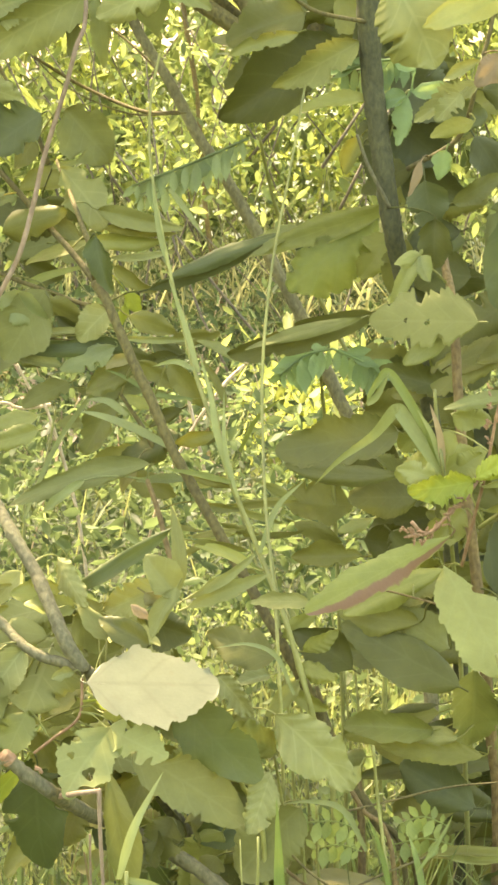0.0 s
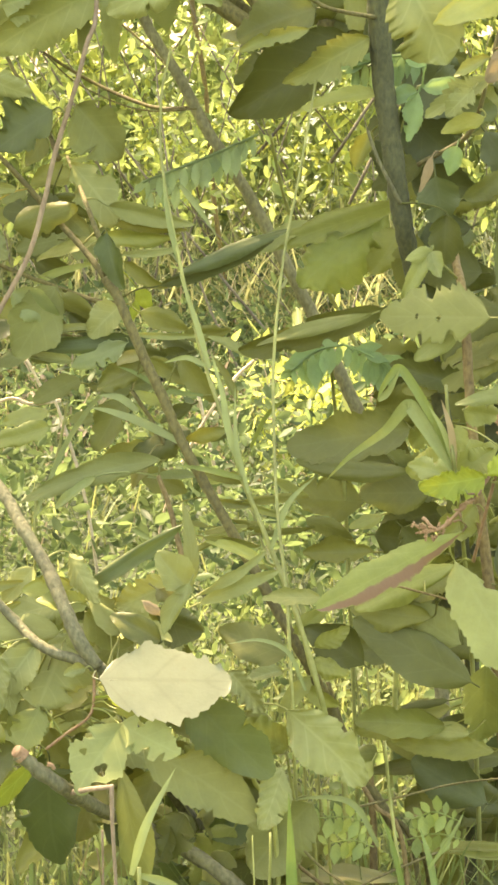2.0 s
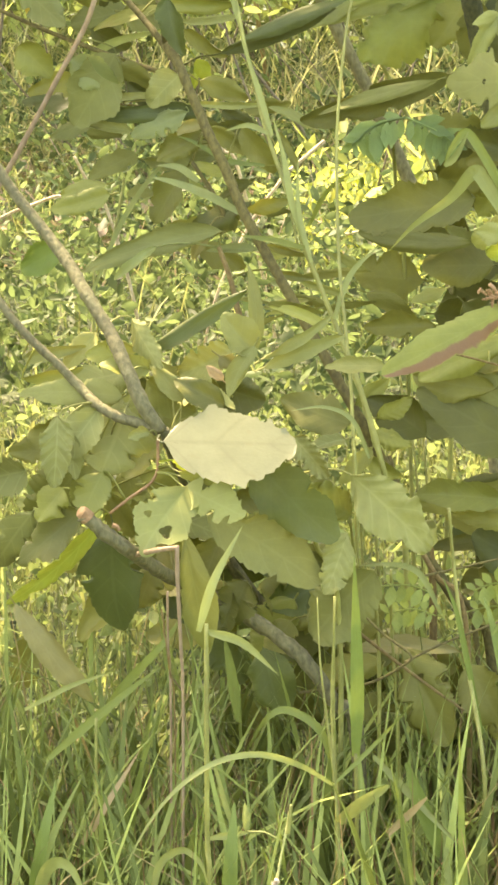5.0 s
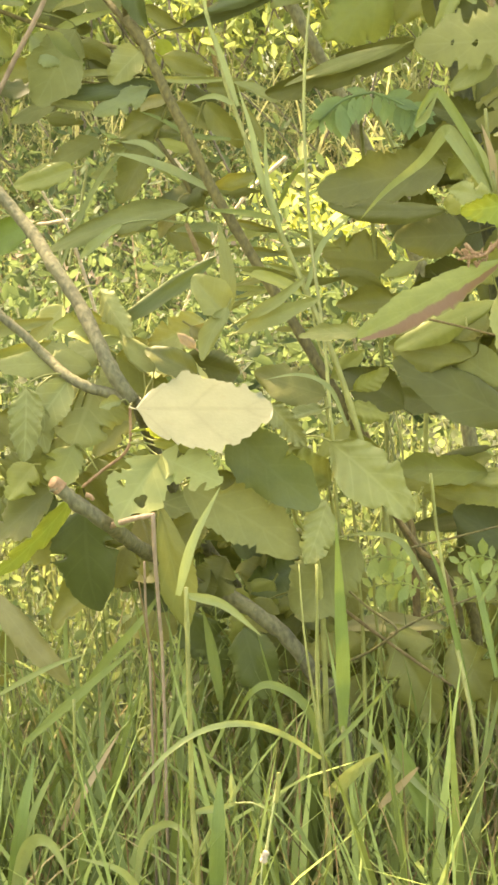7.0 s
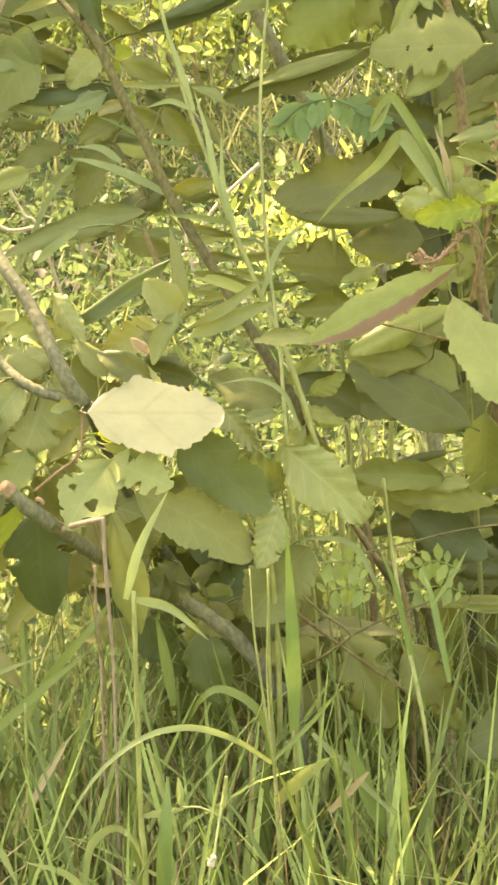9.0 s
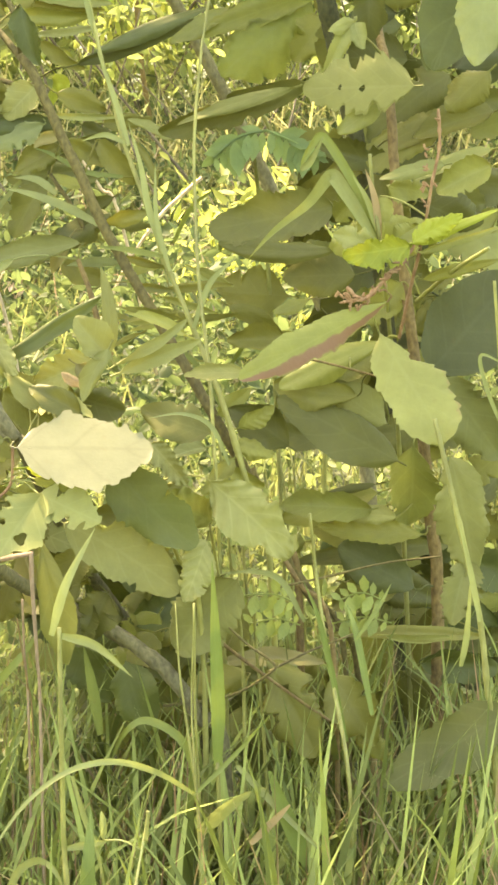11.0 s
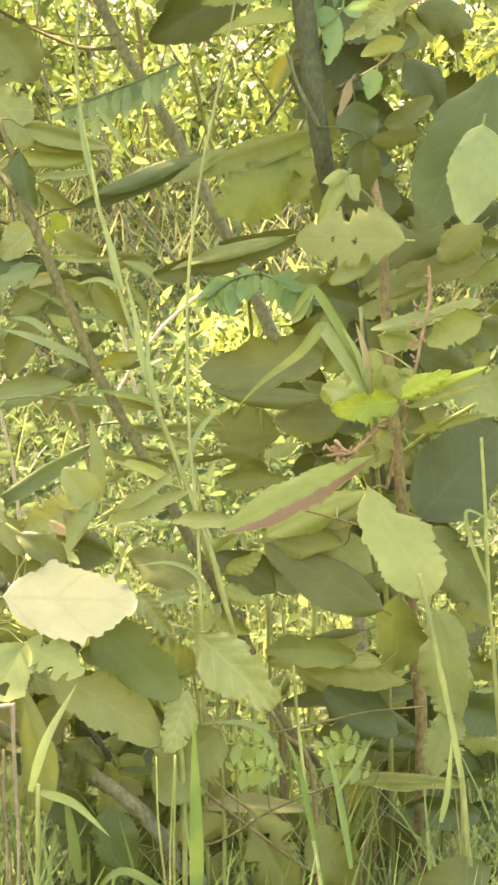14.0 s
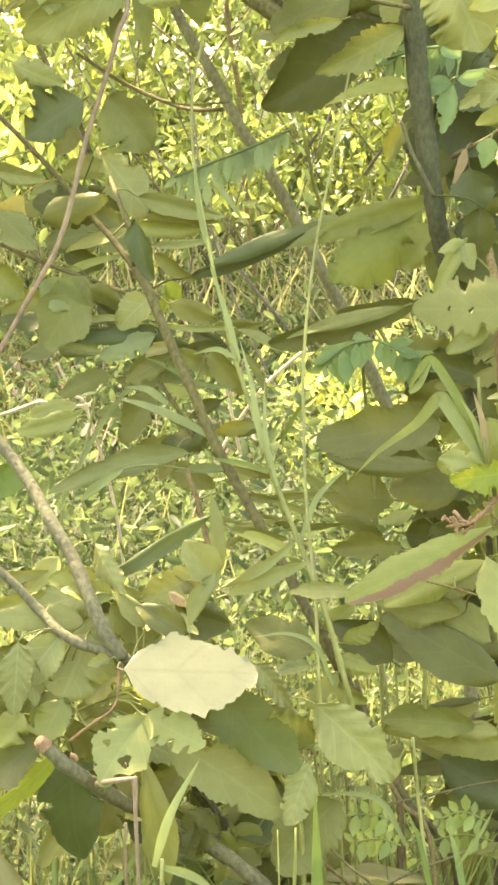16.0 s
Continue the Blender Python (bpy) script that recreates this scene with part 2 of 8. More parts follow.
def soil_material():
    mat, tree, out = nodes_of("leaf_littered_soil")
    co = add(tree, "ShaderNodeTexCoord")
    a = add(tree, "ShaderNodeTexNoise", [(0, co.outputs["Object"])], in_2=14.0, in_3=6.0)
    b = add(tree, "ShaderNodeTexNoise", [(0, co.outputs["Object"])], in_2=1.1, in_3=3.0)
    col = ramp(tree, a.outputs[0], [(0.3, (0.03, 0.028, 0.013)), (0.55, (0.06, 0.055, 0.026)), (0.75, (0.12, 0.10, 0.05))])
    green = ramp(tree, b.outputs[0], [(0.35, 0.5), (0.6, 0.95)])
    col = mixed(tree, green, col, (0.045, 0.07, 0.02))
    bump = add(tree, "ShaderNodeBump", [("Height", a.outputs[0])])
    bump.inputs["Distance"].default_value = 0.05
    skin = add(tree, "ShaderNodeBsdfPrincipled", [("Base Color", col), ("Normal", bump.outputs[0])])
    skin.inputs["Roughness"].default_value = 0.9
    tree.links.new(skin.outputs[0], out.inputs[0])
    return mat


SOIL = soil_material()
TWIGS = bark_material("far_twig_bark", (0.09, 0.075, 0.045), (0.21, 0.175, 0.115))
TWIG_RED = bark_material("red_flower_stalk", (0.21, 0.115, 0.05), (0.37, 0.23, 0.11), 140.0)


def smooth_path(points, steps=6):
    """A smooth run of points through the given ones."""
    pts = [Vector(p) for p in points]
    if len(pts) < 3:
        return [pts[0].lerp(pts[-1], i / steps) for i in range(steps + 1)]
    ext = [2 * pts[0] - pts[1]] + pts + [2 * pts[-1] - pts[-2]]
    out = []
    for i in range(1, len(ext) - 2):
        a, b, c, d = ext[i - 1], ext[i], ext[i + 1], ext[i + 2]
        for k in range(steps):
            t = k / steps
            out.append(0.5 * (2 * b + (c - a) * t + (2 * a - 5 * b + 4 * c - d) * t * t + (3 * b - a - 3 * c + d) * t ** 3))
    out.append(pts[-1])
    return out


def finish(name, verts, faces, material, parent=None, label="", uvs=None, smooth=True):
    me = bpy.data.meshes.new(name)
    me.from_pydata(verts, [], faces)
    if uvs is not None:
        layer = me.uv_layers.new(name="UVMap")
        idx = np.empty(len(me.loops), dtype=np.int32)
        me.loops.foreach_get("vertex_index", idx)
        layer.data.foreach_set("uv", np.asarray(uvs, dtype=np.float32)[idx].ravel())
    me.materials.append(material)
    if smooth:
        me.polygons.foreach_set("use_smooth", [True] * len(me.polygons))
    ob = new(name, me)
    if parent is not None:
        ob.parent = parent
    if label:
        ob["label"] = label
    return ob


def tube_data(path, radii, sides=7, rough=0.0, seed=0):
    """Vertices and faces of a limb that tapers along a path."""
    rnd = random.Random(seed)
    verts, faces = [], []
    n = len(path)
    ref = Vector((0.31, 0.77, 0.12)).normalized()
    for i, p in enumerate(path):
        way = (path[min(i + 1, n - 1)] - path[max(i - 1, 0)]).normalized()
        side = way.cross(ref).normalized()
        up = side.cross(way)
        for k in range(sides):
            a = 2 * math.pi * k / sides
            r = radii[i] * (1 + rough * rnd.uniform(-1, 1))
            verts.append(p + side * (math.cos(a) * r) + up * (math.sin(a) * r))
    for i in range(n - 1):
        for k in range(sides):
            j = (k + 1) % sides
            faces.append((i * sides + k, i * sides + j, (i + 1) * sides + j, (i + 1) * sides + k))
    faces.append(tuple(range(sides))[::-1])
    faces.append(tuple((n - 1) * sides + k for k in range(sides)))
    return verts, faces


STEMS = {}


def thing(name, label, category, group=""):
    ob = new(name)
    ob.empty_display_size = 0.05
    tagged(ob, label, category, group)
    STEMS[ob.name] = []
    return ob


def limb(owner, name, points, r0, r1, material, label="", rough=0.08, sides=8, nodes=(), swell=0.3):
    """One stem, branch or twig of a plant; nodes: swollen places along it, from 0 to 1."""
    path = smooth_path(points, 7)
    n = len(path)
    radii = []
    for i in range(n):
        t = i / (n - 1)
        r = r0 + (r1 - r0) * t
        for at in nodes:
            r *= 1 + swell * math.exp(-((t - at) / 0.012) ** 2)
        radii.append(r)
    verts, faces = tube_data(path, radii, sides, rough, len(points) + int(1000 * abs(points[0][0])))
    STEMS[owner.name] += path
    return finish(name, verts, faces, material, owner, label)


def leaf(owner, base, tip, width, material, turn=0.0, bend=0.1, fold=None, teeth=0.0, bites=0, wide=0.43, ripple=0.0, full=None, point=0.22,
         label="", stalk=True, uneven=0.0, wavy=1.0, name="leaf", face=(0.05, -1.0, 0.2), arch=None, hole=(), cut=(), spin=None, lobes=None):
    """A broad leaf from its base to its tip, with midrib, toothed edge, bites and holes. turn: degrees about its own length."""
    base, tip = Vector(base), Vector(tip)
    axis = tip - base
    length = axis.length
    axis.normalize()
    front = Vector(face)
    front = (front - axis * front.dot(axis)).normalized()
    front = Matrix.Rotation(radians(turn), 3, axis) @ front
    side = axis.cross(front).normalized()
    rnd = random.Random(int(base.x * 7919 + base.z * 104729 + tip.x * 31337) & 0xFFFFFF)
    n, m = (90, 14) if hole else (72, 4)
    arch = rnd.uniform(-0.14, 0.14) if arch is None else arch
    phase = rnd.uniform(0, 6.28)
    spin = rnd.uniform(-0.6, 0.6) if spin is None else spin
    cup = rnd.uniform(-0.5, 0.35)
    lobes = (0 if teeth < 0.09 else rnd.choice((0, 0, 1, 2))) if lobes is None else lobes
    full = rnd.uniform(0.36, 0.58) if full is None else full
    fold = 0.08 + 0.3 * abs(math.sin(9 * phase)) if fold is None else fold
    edges, curl = {}, {}
    for sgn in (-1, 1):
        curl[sgn] = rnd.uniform(-0.9, 0.9) * min(1.0, wavy)
        bias = math.log(0.5) / math.log(min(0.7, max(0.25, wide + rnd.uniform(-0.1, 0.1) * min(1.0, wavy + 0.3))))
        plain = []
        for i in range(n + 1):
            u = i / n
            w = math.sin(math.pi * u ** bias) ** (full * (1.55 - 0.6 * u)) if 0 < u < 1 else 0.0
            plain.append(max(0.5 * width * w * (1 - point * max(0.0, (u - 0.6) / 0.4) ** 1.5), 0.004 * length))
        skew = 1 + rnd.uniform(-0.1, 0.1) + sgn * uneven
        wave = [(rnd.uniform(4, 8), rnd.uniform(0, 6.3), rnd.uniform(0.01, 0.035)) for _ in range(2)]
        wave += [(rnd.uniform(12, 24), rnd.uniform(0, 6.3), rnd.uniform(0.006, 0.02)) for _ in range(2)]
        side_edge = [h * skew * (1 + sum(k * math.sin(f * i / n + ph) for f, ph, k in wave)) for i, h in enumerate(plain)]
        knots = [(0.0, 0.0)]
        while knots[-1][0] < 1:
            knots.append((knots[-1][0] + rnd.uniform(0.09, 0.24), rnd.uniform(-0.19, 0.12)))
        side_edge = [h * (1 + float(np.interp(i / n, [k[0] for k in knots], [k[1] for k in knots]))) for i, h in enumerate(side_edge)]
        at = 0.1
        while at < 0.97:
            step = rnd.uniform(0.05, 0.12)
            deep = (0.8 * teeth + 0.02) * rnd.uniform(0.3, 1.5)
            for i in range(n + 1):
                if at <= i / n < at + step:
                    side_edge[i] *= 1 + deep * ((i / n - at) / step - 0.65)
            at += step
        for _ in range(bites):
            if rnd.random() < 0.4:
                continue
            at, size, deep = rnd.uniform(0.2, 0.97), rnd.uniform(0.02, 0.07), rnd.uniform(0.12, 0.5)
            jag = rnd.uniform(-0.4, 0.4)
            for i in range(n + 1):
                d = (i / n - at) / size + jag * math.sin(70 * i / n)
                if abs(d) < 1:
                    side_edge[i] *= 1 - deep * math.sqrt(1 - d * d)
        for where, at, size, deep in cut:
            for i in range(n + 1):
                d = (i / n - at) / size
                if where == sgn and abs(d) < 1:
                    side_edge[i] *= 1 - deep * math.sqrt(1 - d * d)
        for k in range(lobes):
            at, size, deep = (k + rnd.uniform(0.7, 1.1)) / (lobes + 0.7), rnd.uniform(0.06, 0.14), rnd.uniform(0.05, 0.16)
            for i in range(n + 1):
                d = abs(i / n - at) / size
                if d < 1:
                    side_edge[i] *= 1 - deep * (1 - d)
        edges[sgn] = side_edge
    verts, uvs, faces = [], [], []
    for i in range(n + 1):
        u = i / n
        for j in range(-m, m + 1):
            v = j / m
            sgn = 1 if j > 0 else -1
            lim = edges[sgn][i]
            s = v * lim if abs(j) == m else math.copysign(min(abs(v) * plain[i], 0.97 * lim * (0.7 + 0.3 * abs(v))), v)
            z = fold * abs(s) - bend * length * (u - 0.25) ** 2 * 1.4 + bend * length * 0.09
            z += ripple * width * 0.05 * math.sin(u * 40 - abs(v) * 9) * abs(v)
            z += 0.05 * width * math.sin(5 * u + phase) * v + 0.05 * width * math.sin(12 * u + 2 * phase) * v * abs(v)
            z += (cup * v * v + 0.06 * math.sin(9 * u + 3 * phase) * abs(v)) * 0.5 * width * math.sin(math.pi * min(1.0, u + 0.1)) ** 0.5
            z += curl[sgn] * width * max(0.0, abs(v) - 0.5) ** 2 * math.sin(math.pi * u)
            z *= wavy
            along = u * length + 0.06 * width * abs(v) * (1 - u)
            for hu, hv, r, oval in hole:
                du, dv = (u - hu) * length, s - hv * plain[int(hu * n)]
                far, rim = math.hypot(du, dv * oval), r * length * (1 + 0.25 * math.sin(3 * math.atan2(dv, du) + phase))
                if 1e-6 < far < rim:
                    along += du * (rim / far - 1)
                    s += dv * (rim / far - 1)
            s += arch * length * u * (1 - u)
            tw = spin * (u - 0.4) * min(1.0, wavy)
            verts.append(base + axis * along + side * (s * math.cos(tw) - z * math.sin(tw)) + front * (z * math.cos(tw) + s * math.sin(tw)))
            uvs.append((u, 0.5 + 0.5 * v))
    row = 2 * m + 1

    def open_at(i, j):
        u, s = i / n, (j / m - 1) * plain[i]
        return any(math.hypot((u - hu) * length, (s - hv * plain[int(hu * n)]) * oval) < r * length * 0.98 for hu, hv, r, oval in hole)

    for i in range(n):
        for j in range(2 * m):
            if hole and all(open_at(p, q) for p in (i, i + 1) for q in (j, j + 1)):
                continue
            a = i * row + j
            faces.append((a, a + 1, a + 1 + row, a + row))
    # midrib on the underside and the leaf stalk back to the nearest limb
    near = min(STEMS[owner.name], key=lambda p: (p - base).length, default=None)
    chain = [base + axis * (length * 0.85) - front * (wavy * bend * length * 0.36 + 0.002), base + axis * (length * 0.4) - front * 0.002, base - front * 0.0015]
    if stalk and near is not None and (near - base).length < 0.09:
        chain += [base.lerp(near, 0.5) + Vector((0, 0, 0.005)), near]
    elif stalk:
        chain += [base - axis * 0.010]
    path = smooth_path(chain, 3)
    radii = [0.0006 + 0.0008 * i / (len(path) - 1) for i in range(len(path))]
    tv, tf = tube_data(path, radii, 4)
    off = len(verts)
    verts += tv
    uvs += [(0.5, 0.3)] * len(tv)
    faces += [tuple(q + off for q in f) for f in tf]
    return finish(name, verts, faces, material, owner, label, uvs)


def blade(owner, points, width, material, fold=0.35, twist=0.0, label="", name="blade", blunt=0.0):
    """A long grass leaf along a path, folded along its midrib, pointed at its end."""
    path = smooth_path(points, 8)
    n = len(path)
    verts, uvs, faces = [], [], []
    for i, p in enumerate(path):
        t = i / (n - 1)
        way = (path[min(i + 1, n - 1)] - path[max(i - 1, 0)]).normalized()
        front = Vector((0.1, -1.0, 0.25))
        front = (front - way * front.dot(way)).normalized()
        front = Matrix.Rotation(radians(twist) * (0.4 + t), 3, way) @ front
        across = way.cross(front)
        half = 0.5 * width * (min(1.0, 0.55 + 1.8 * t) * (1 - max(0.0, (t - 0.35) / 0.65) ** 1.7) + 0.03 + blunt * 0.5)
        verts += [p - across * half + front * (fold * half), p, p + across * half + front * (fold * half)]
        uvs += [(t, 0.0), (t, 0.5), (t, 1.0)]
    for i in range(n - 1):
        for k in (0, 1):
            a = 3 * i + k
            faces.append((a, a + 1, a + 4, a + 3))
    STEMS[owner.name] += path
    return finish(name, verts, faces, material, owner, label, uvs)


def pinnate(owner, points, size, material, pairs=10, droop=0.5, name="frond", wide=0.32, label=""):
    """A feathery leaf: a thin midrib with rows of small oval leaflets on both sides, each a part under it."""
    path = smooth_path(points, 8)
    tv, tf = tube_data(path, [0.05 * size] * len(path), 4)
    rib = finish(name, tv, tf, material, owner, label)
    STEMS[owner.name] += path
    rnd = random.Random(pairs + int(size * 1e5))
    for i in range(pairs):
        t = (i + 0.6) / pairs * (len(path) - 1.001)
        k = int(t)
        p = path[k].lerp(path[k + 1], t - k)
        way = (path[k + 1] - path[k]).normalized()
        front = Vector((0.1, -1.0, 0.3))
        front = (front - way * front.dot(way)).normalized()
        across = way.cross(front)
        for sgn in (-1, 1):
            d = (across * sgn + way * 0.35 + front * rnd.uniform(-0.5, 0.5) + Vector((0, 0, -droop * rnd.uniform(0.7, 1.3)))).normalized()
            l = size * rnd.uniform(0.65, 1.15) * (0.75 + 0.5 * math.sin(math.pi * (i + 0.5) / pairs))
            w = d.cross(front + Vector((rnd.uniform(-0.4, 0.4), 0, rnd.uniform(-0.3, 0.3)))).normalized() * (l * wide)
            up = d.cross(w).normalized() * (l * 0.06)
            v = [p, p + d * l * 0.25 + w * 0.4, p + d * l * 0.6 + w * 0.5, p + d * l, p + d * l * 0.6 - w * 0.5, p + d * l * 0.25 - w * 0.4,
                 p + d * l * 0.25 + up, p + d * l * 0.6 + up]
            f = [(0, 1, 6), (1, 2, 7, 6), (2, 3, 7), (3, 4, 7), (4, 5, 6, 7), (5, 0, 6)]
            uv = [(0, 0.5), (0.25, 0.9), (0.6, 1), (1, 0.5), (0.6, 0), (0.25, 0.1), (0.25, 0.5), (0.6, 0.5)]
            finish("leaflet", v, f, material, rib, "", uv)
    return rib


def scatter_leaves(name, places, sizes, material, label, category, seed, up=0.4, slim=0.5, droop=0.0):
    """Many small leaves as one object: each leaf has four faces, folded along its midrib."""
    rng = np.random.default_rng(seed)
    c = np.asarray(places, dtype=float)
    n = len(c)
    d = rng.normal(size=(n, 3))
    d[:, 2] -= droop
    d /= np.linalg.norm(d, axis=1)[:, None]
    f = rng.normal(size=(n, 3))
    f[:, 2] += up * 2.5
    f -= d * (f * d).sum(1)[:, None]
    f /= np.linalg.norm(f, axis=1)[:, None]
    s = np.cross(d, f)
    L = np.asarray(sizes)[:, None]
    w = L * slim * rng.uniform(0.7, 1.2, (n, 1))
    v = np.stack([c, c + d * L * 0.3 + s * w * 0.42 + f * w * 0.12, c + d * L * 0.65 + s * w * 0.4 + f * w * 0.1, c + d * L,
                  c + d * L * 0.65 - s * w * 0.4 + f * w * 0.1, c + d * L * 0.3 - s * w * 0.42 + f * w * 0.12,
                  c + d * L * 0.35 - f * w * 0.06, c + d * L * 0.65 - f * w * 0.04], axis=1).reshape(-1, 3)
    me = bpy.data.meshes.new(name)
    tri = np.array([[0, 1, 6], [1, 2, 7], [1, 7, 6], [2, 3, 7], [3, 4, 7], [4, 5, 6], [4, 6, 7], [5, 0, 6]])
    faces = (tri[None] + 8 * np.arange(n)[:, None, None]).reshape(-1, 3)
    me.vertices.add(len(v))
    me.vertices.foreach_set("co", v.astype(np.float32).ravel())
    me.loops.add(faces.size)
    me.loops.foreach_set("vertex_index", faces.astype(np.int32).ravel())
    me.polygons.add(len(faces))
    me.polygons.foreach_set("loop_start", np.arange(0, faces.size, 3, dtype=np.int32))
    me.update(calc_edges=True)
    me.materials.append(material)
    return tagged(new(name, me), label, category, kind="stuff")


def scatter_blades(name, roots, heights, widths, material, label, seed, lean=0.35, bow=0.5):
    """Many grass blades as one object: each is a folded strip that rises and bows over."""
    rng = np.random.default_rng(seed)
    r = np.asarray(roots, dtype=float)
    n, k = len(r), 6
    a = rng.uniform(0, 2 * np.pi, n)
    out = np.stack([np.cos(a), np.sin(a), np.zeros(n)], 1)
    ln = rng.uniform(0.1, 1, n)[:, None] * lean
    bw = rng.uniform(0.05, 1, n)[:, None] ** 1.5 * bow
    h = np.asarray(heights)[:, None]
    rows = []
    side = np.stack([np.cos(a + 1.57 + rng.normal(0, 0.7, n)), np.sin(a + 1.57), np.zeros(n)], 1)
    side /= np.linalg.norm(side, axis=1)[:, None]
    for i in range(k + 1):
        t = i / k
        p = r + out * (h * (ln * t + bw * t ** 2.6))
        p[:, 2] += (h * (t - 0.55 * bw * t ** 3))[:, 0]
        w = np.asarray(widths)[:, None] * 0.5 * ((0.6 + 0.8 * t) if t < 0.5 else 2 * (1 - t) ** 0.8 * 0.98 + 0.02)
        rows.append(np.stack([p - side * w, p + side * w], 1))
    v = np.concatenate(rows, 1).reshape(-1, 3)
    base = np.array([[2 * i, 2 * i + 1, 2 * i + 3, 2 * i + 2] for i in range(k)])
    faces = (base[None] + (2 * k + 2) * np.arange(n)[:, None, None]).reshape(-1, 4)
    me = bpy.data.meshes.new(name)
    me.vertices.add(len(v))
    me.vertices.foreach_set("co", v.astype(np.float32).ravel())
    me.loops.add(faces.size)
    me.loops.foreach_set("vertex_index", faces.astype(np.int32).ravel())
    me.polygons.add(len(faces))
    me.polygons.foreach_set("loop_start", np.arange(0, faces.size, 4, dtype=np.int32))
    me.polygons.foreach_set("use_smooth", [True] * len(faces))
    me.update(calc_edges=True)
    me.materials.append(material)
    return tagged(new(name, me), label, "grass", kind="stuff")


# ---- the ground, one sheet to the horizon ----
def ground_height(x, y):
    near = math.exp(-((x / 9) ** 2 + ((y - 3) / 9) ** 2))
    return near * 0.05 * noise.noise((x * 0.8, y * 0.8, 0.3)) + 0.04 * max(0.0, min(y - 2.0, 10.0)) * near


def build_ground():
    xs = sorted({round(v, 2) for v in [i * 0.4 - 8 for i in range(41)]} | {-400, -120, -40, -18, 18, 40, 120, 400})
    ys = sorted({round(v, 2) for v in [i * 0.4 - 5 for i in range(46)]} | {-400, -120, -40, -15, 22, 45, 120, 400})
    verts = [(x, y, ground_height(x, y)) for y in ys for x in xs]
    n = len(xs)
    faces = [(j * n + i, j * n + i + 1, (j + 1) * n + i + 1, (j + 1) * n + i) for j in range(len(ys) - 1) for i in range(n - 1)]
    return tagged(finish("ground", verts, faces, SOIL), "dark soil with leaf litter and moss under the bushes", "ground", kind="structure")


build_ground()
RNG = np.random.default_rng(7)


def spread(n, x0, x1, y0, y1, low, high, power=1.0):
    """Random places in a stretch of the plan, between two heights over the ground."""
    x, y = RNG.uniform(x0, x1, n), RNG.uniform(y0, y1, n)
    z = low + (high - low) * RNG.uniform(0, 1, n) ** power
    g = np.array([ground_height(a, b) for a, b in zip(x, y)])
    return np.stack([x, y, z + g], 1)


def clumps(centres, n, size):
    """Random places gathered round the centres of leafy shoots."""
    c = np.asarray(centres)[RNG.integers(0, len(centres), n)]
    return c + RNG.normal(size=(n, 3)) * np.asarray(size)


# low undergrowth behind the shrubs
heads = spread(1500, -1.7, 2.2, 2.3, 8.5, 0.04, 0.5, 1.3)
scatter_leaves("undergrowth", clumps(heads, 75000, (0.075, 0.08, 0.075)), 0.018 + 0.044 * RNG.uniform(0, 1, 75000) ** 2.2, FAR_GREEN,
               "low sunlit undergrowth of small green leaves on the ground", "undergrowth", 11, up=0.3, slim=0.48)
scatter_leaves("low_weeds", spread(16000, -1.0, 1.5, 0.8, 2.4, 0.0, 0.3, 1.2), 0.014 + 0.026 * RNG.uniform(0, 1, 16000) ** 2, WEEDY,
               "small-leaved weeds on the ground behind the shrubs", "weeds", 18, up=0.6, slim=0.6)
scatter_leaves("leaf_litter", spread(2500, -1.7, 0.6, 4.6, 8.0, 0.0, 0.25, 2.0), RNG.uniform(0.04, 0.1, 2500), FAR_DRY,
               "dry pinkish-brown fallen leaves on the ground", "leaf litter", 12, up=1.5, slim=0.5)
roots = spread(4200, -1.2, 1.8, 0.8, 2.6, 0.0, 0.0)
scatter_blades("far_grass", roots, RNG.uniform(0.1, 0.34, 4200), RNG.uniform(0.003, 0.007, 4200), FAR_GRASS, "sunlit grass behind the shrubs", 13)
roots = spread(1300, -1.7, 2.2, 2.8, 7.0, 0.0, 0.0)
scatter_blades("thin_grass", roots, RNG.uniform(0.25, 0.6, 1300), RNG.uniform(0.003, 0.007, 1300), FAR_GRASS, "thin green grass standing in the undergrowth", 24, lean=0.8, bow=0.7)
roots = spread(240, -1.7, 2.2, 3.6, 7.5, 0.0, 0.0)
scatter_blades("dry_stems", roots, RNG.uniform(0.2, 0.7, 240), RNG.uniform(0.004, 0.008, 240), FAR_DRY, "dry stems standing in the undergrowth", 17, lean=0.7, bow=0.2)
# sunlit bushes further back, up to the top of the view
shoots = np.concatenate([spread(24, -1.7, 2.0, 4.8, 6.5, 1.0, 2.6), spread(85, -2.2, 2.6, 6.5, 9.0, 0.75, 3.4), spread(4, 0.28, 0.6, 3.8, 4.6, 0.25, 0.5)])
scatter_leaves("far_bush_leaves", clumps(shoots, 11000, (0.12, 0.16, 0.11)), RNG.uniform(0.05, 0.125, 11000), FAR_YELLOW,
               "yellow-green leaves of the bushes further back, coloured as sunlit", "bush", 14, up=0.5, slim=0.34, droop=1.1)
shoots = np.concatenate([spread(60, -1.7, 2.0, 5.2, 7.0, 0.6, 2.4), spread(160, -2.2, 2.6, 7.0, 9.5, 0.1, 3.2)])
scatter_leaves("bush_leaves", clumps(shoots, 24000, (0.16, 0.22, 0.15)), RNG.uniform(0.025, 0.07, 24000), FAR_MID,
               "mid-green leaves of the bushes further back", "bush", 19, up=0.4, slim=0.45, droop=0.6)
roots = spread(2600, -1.9, 2.3, 5.6, 8.5, 0.0, 0.0)
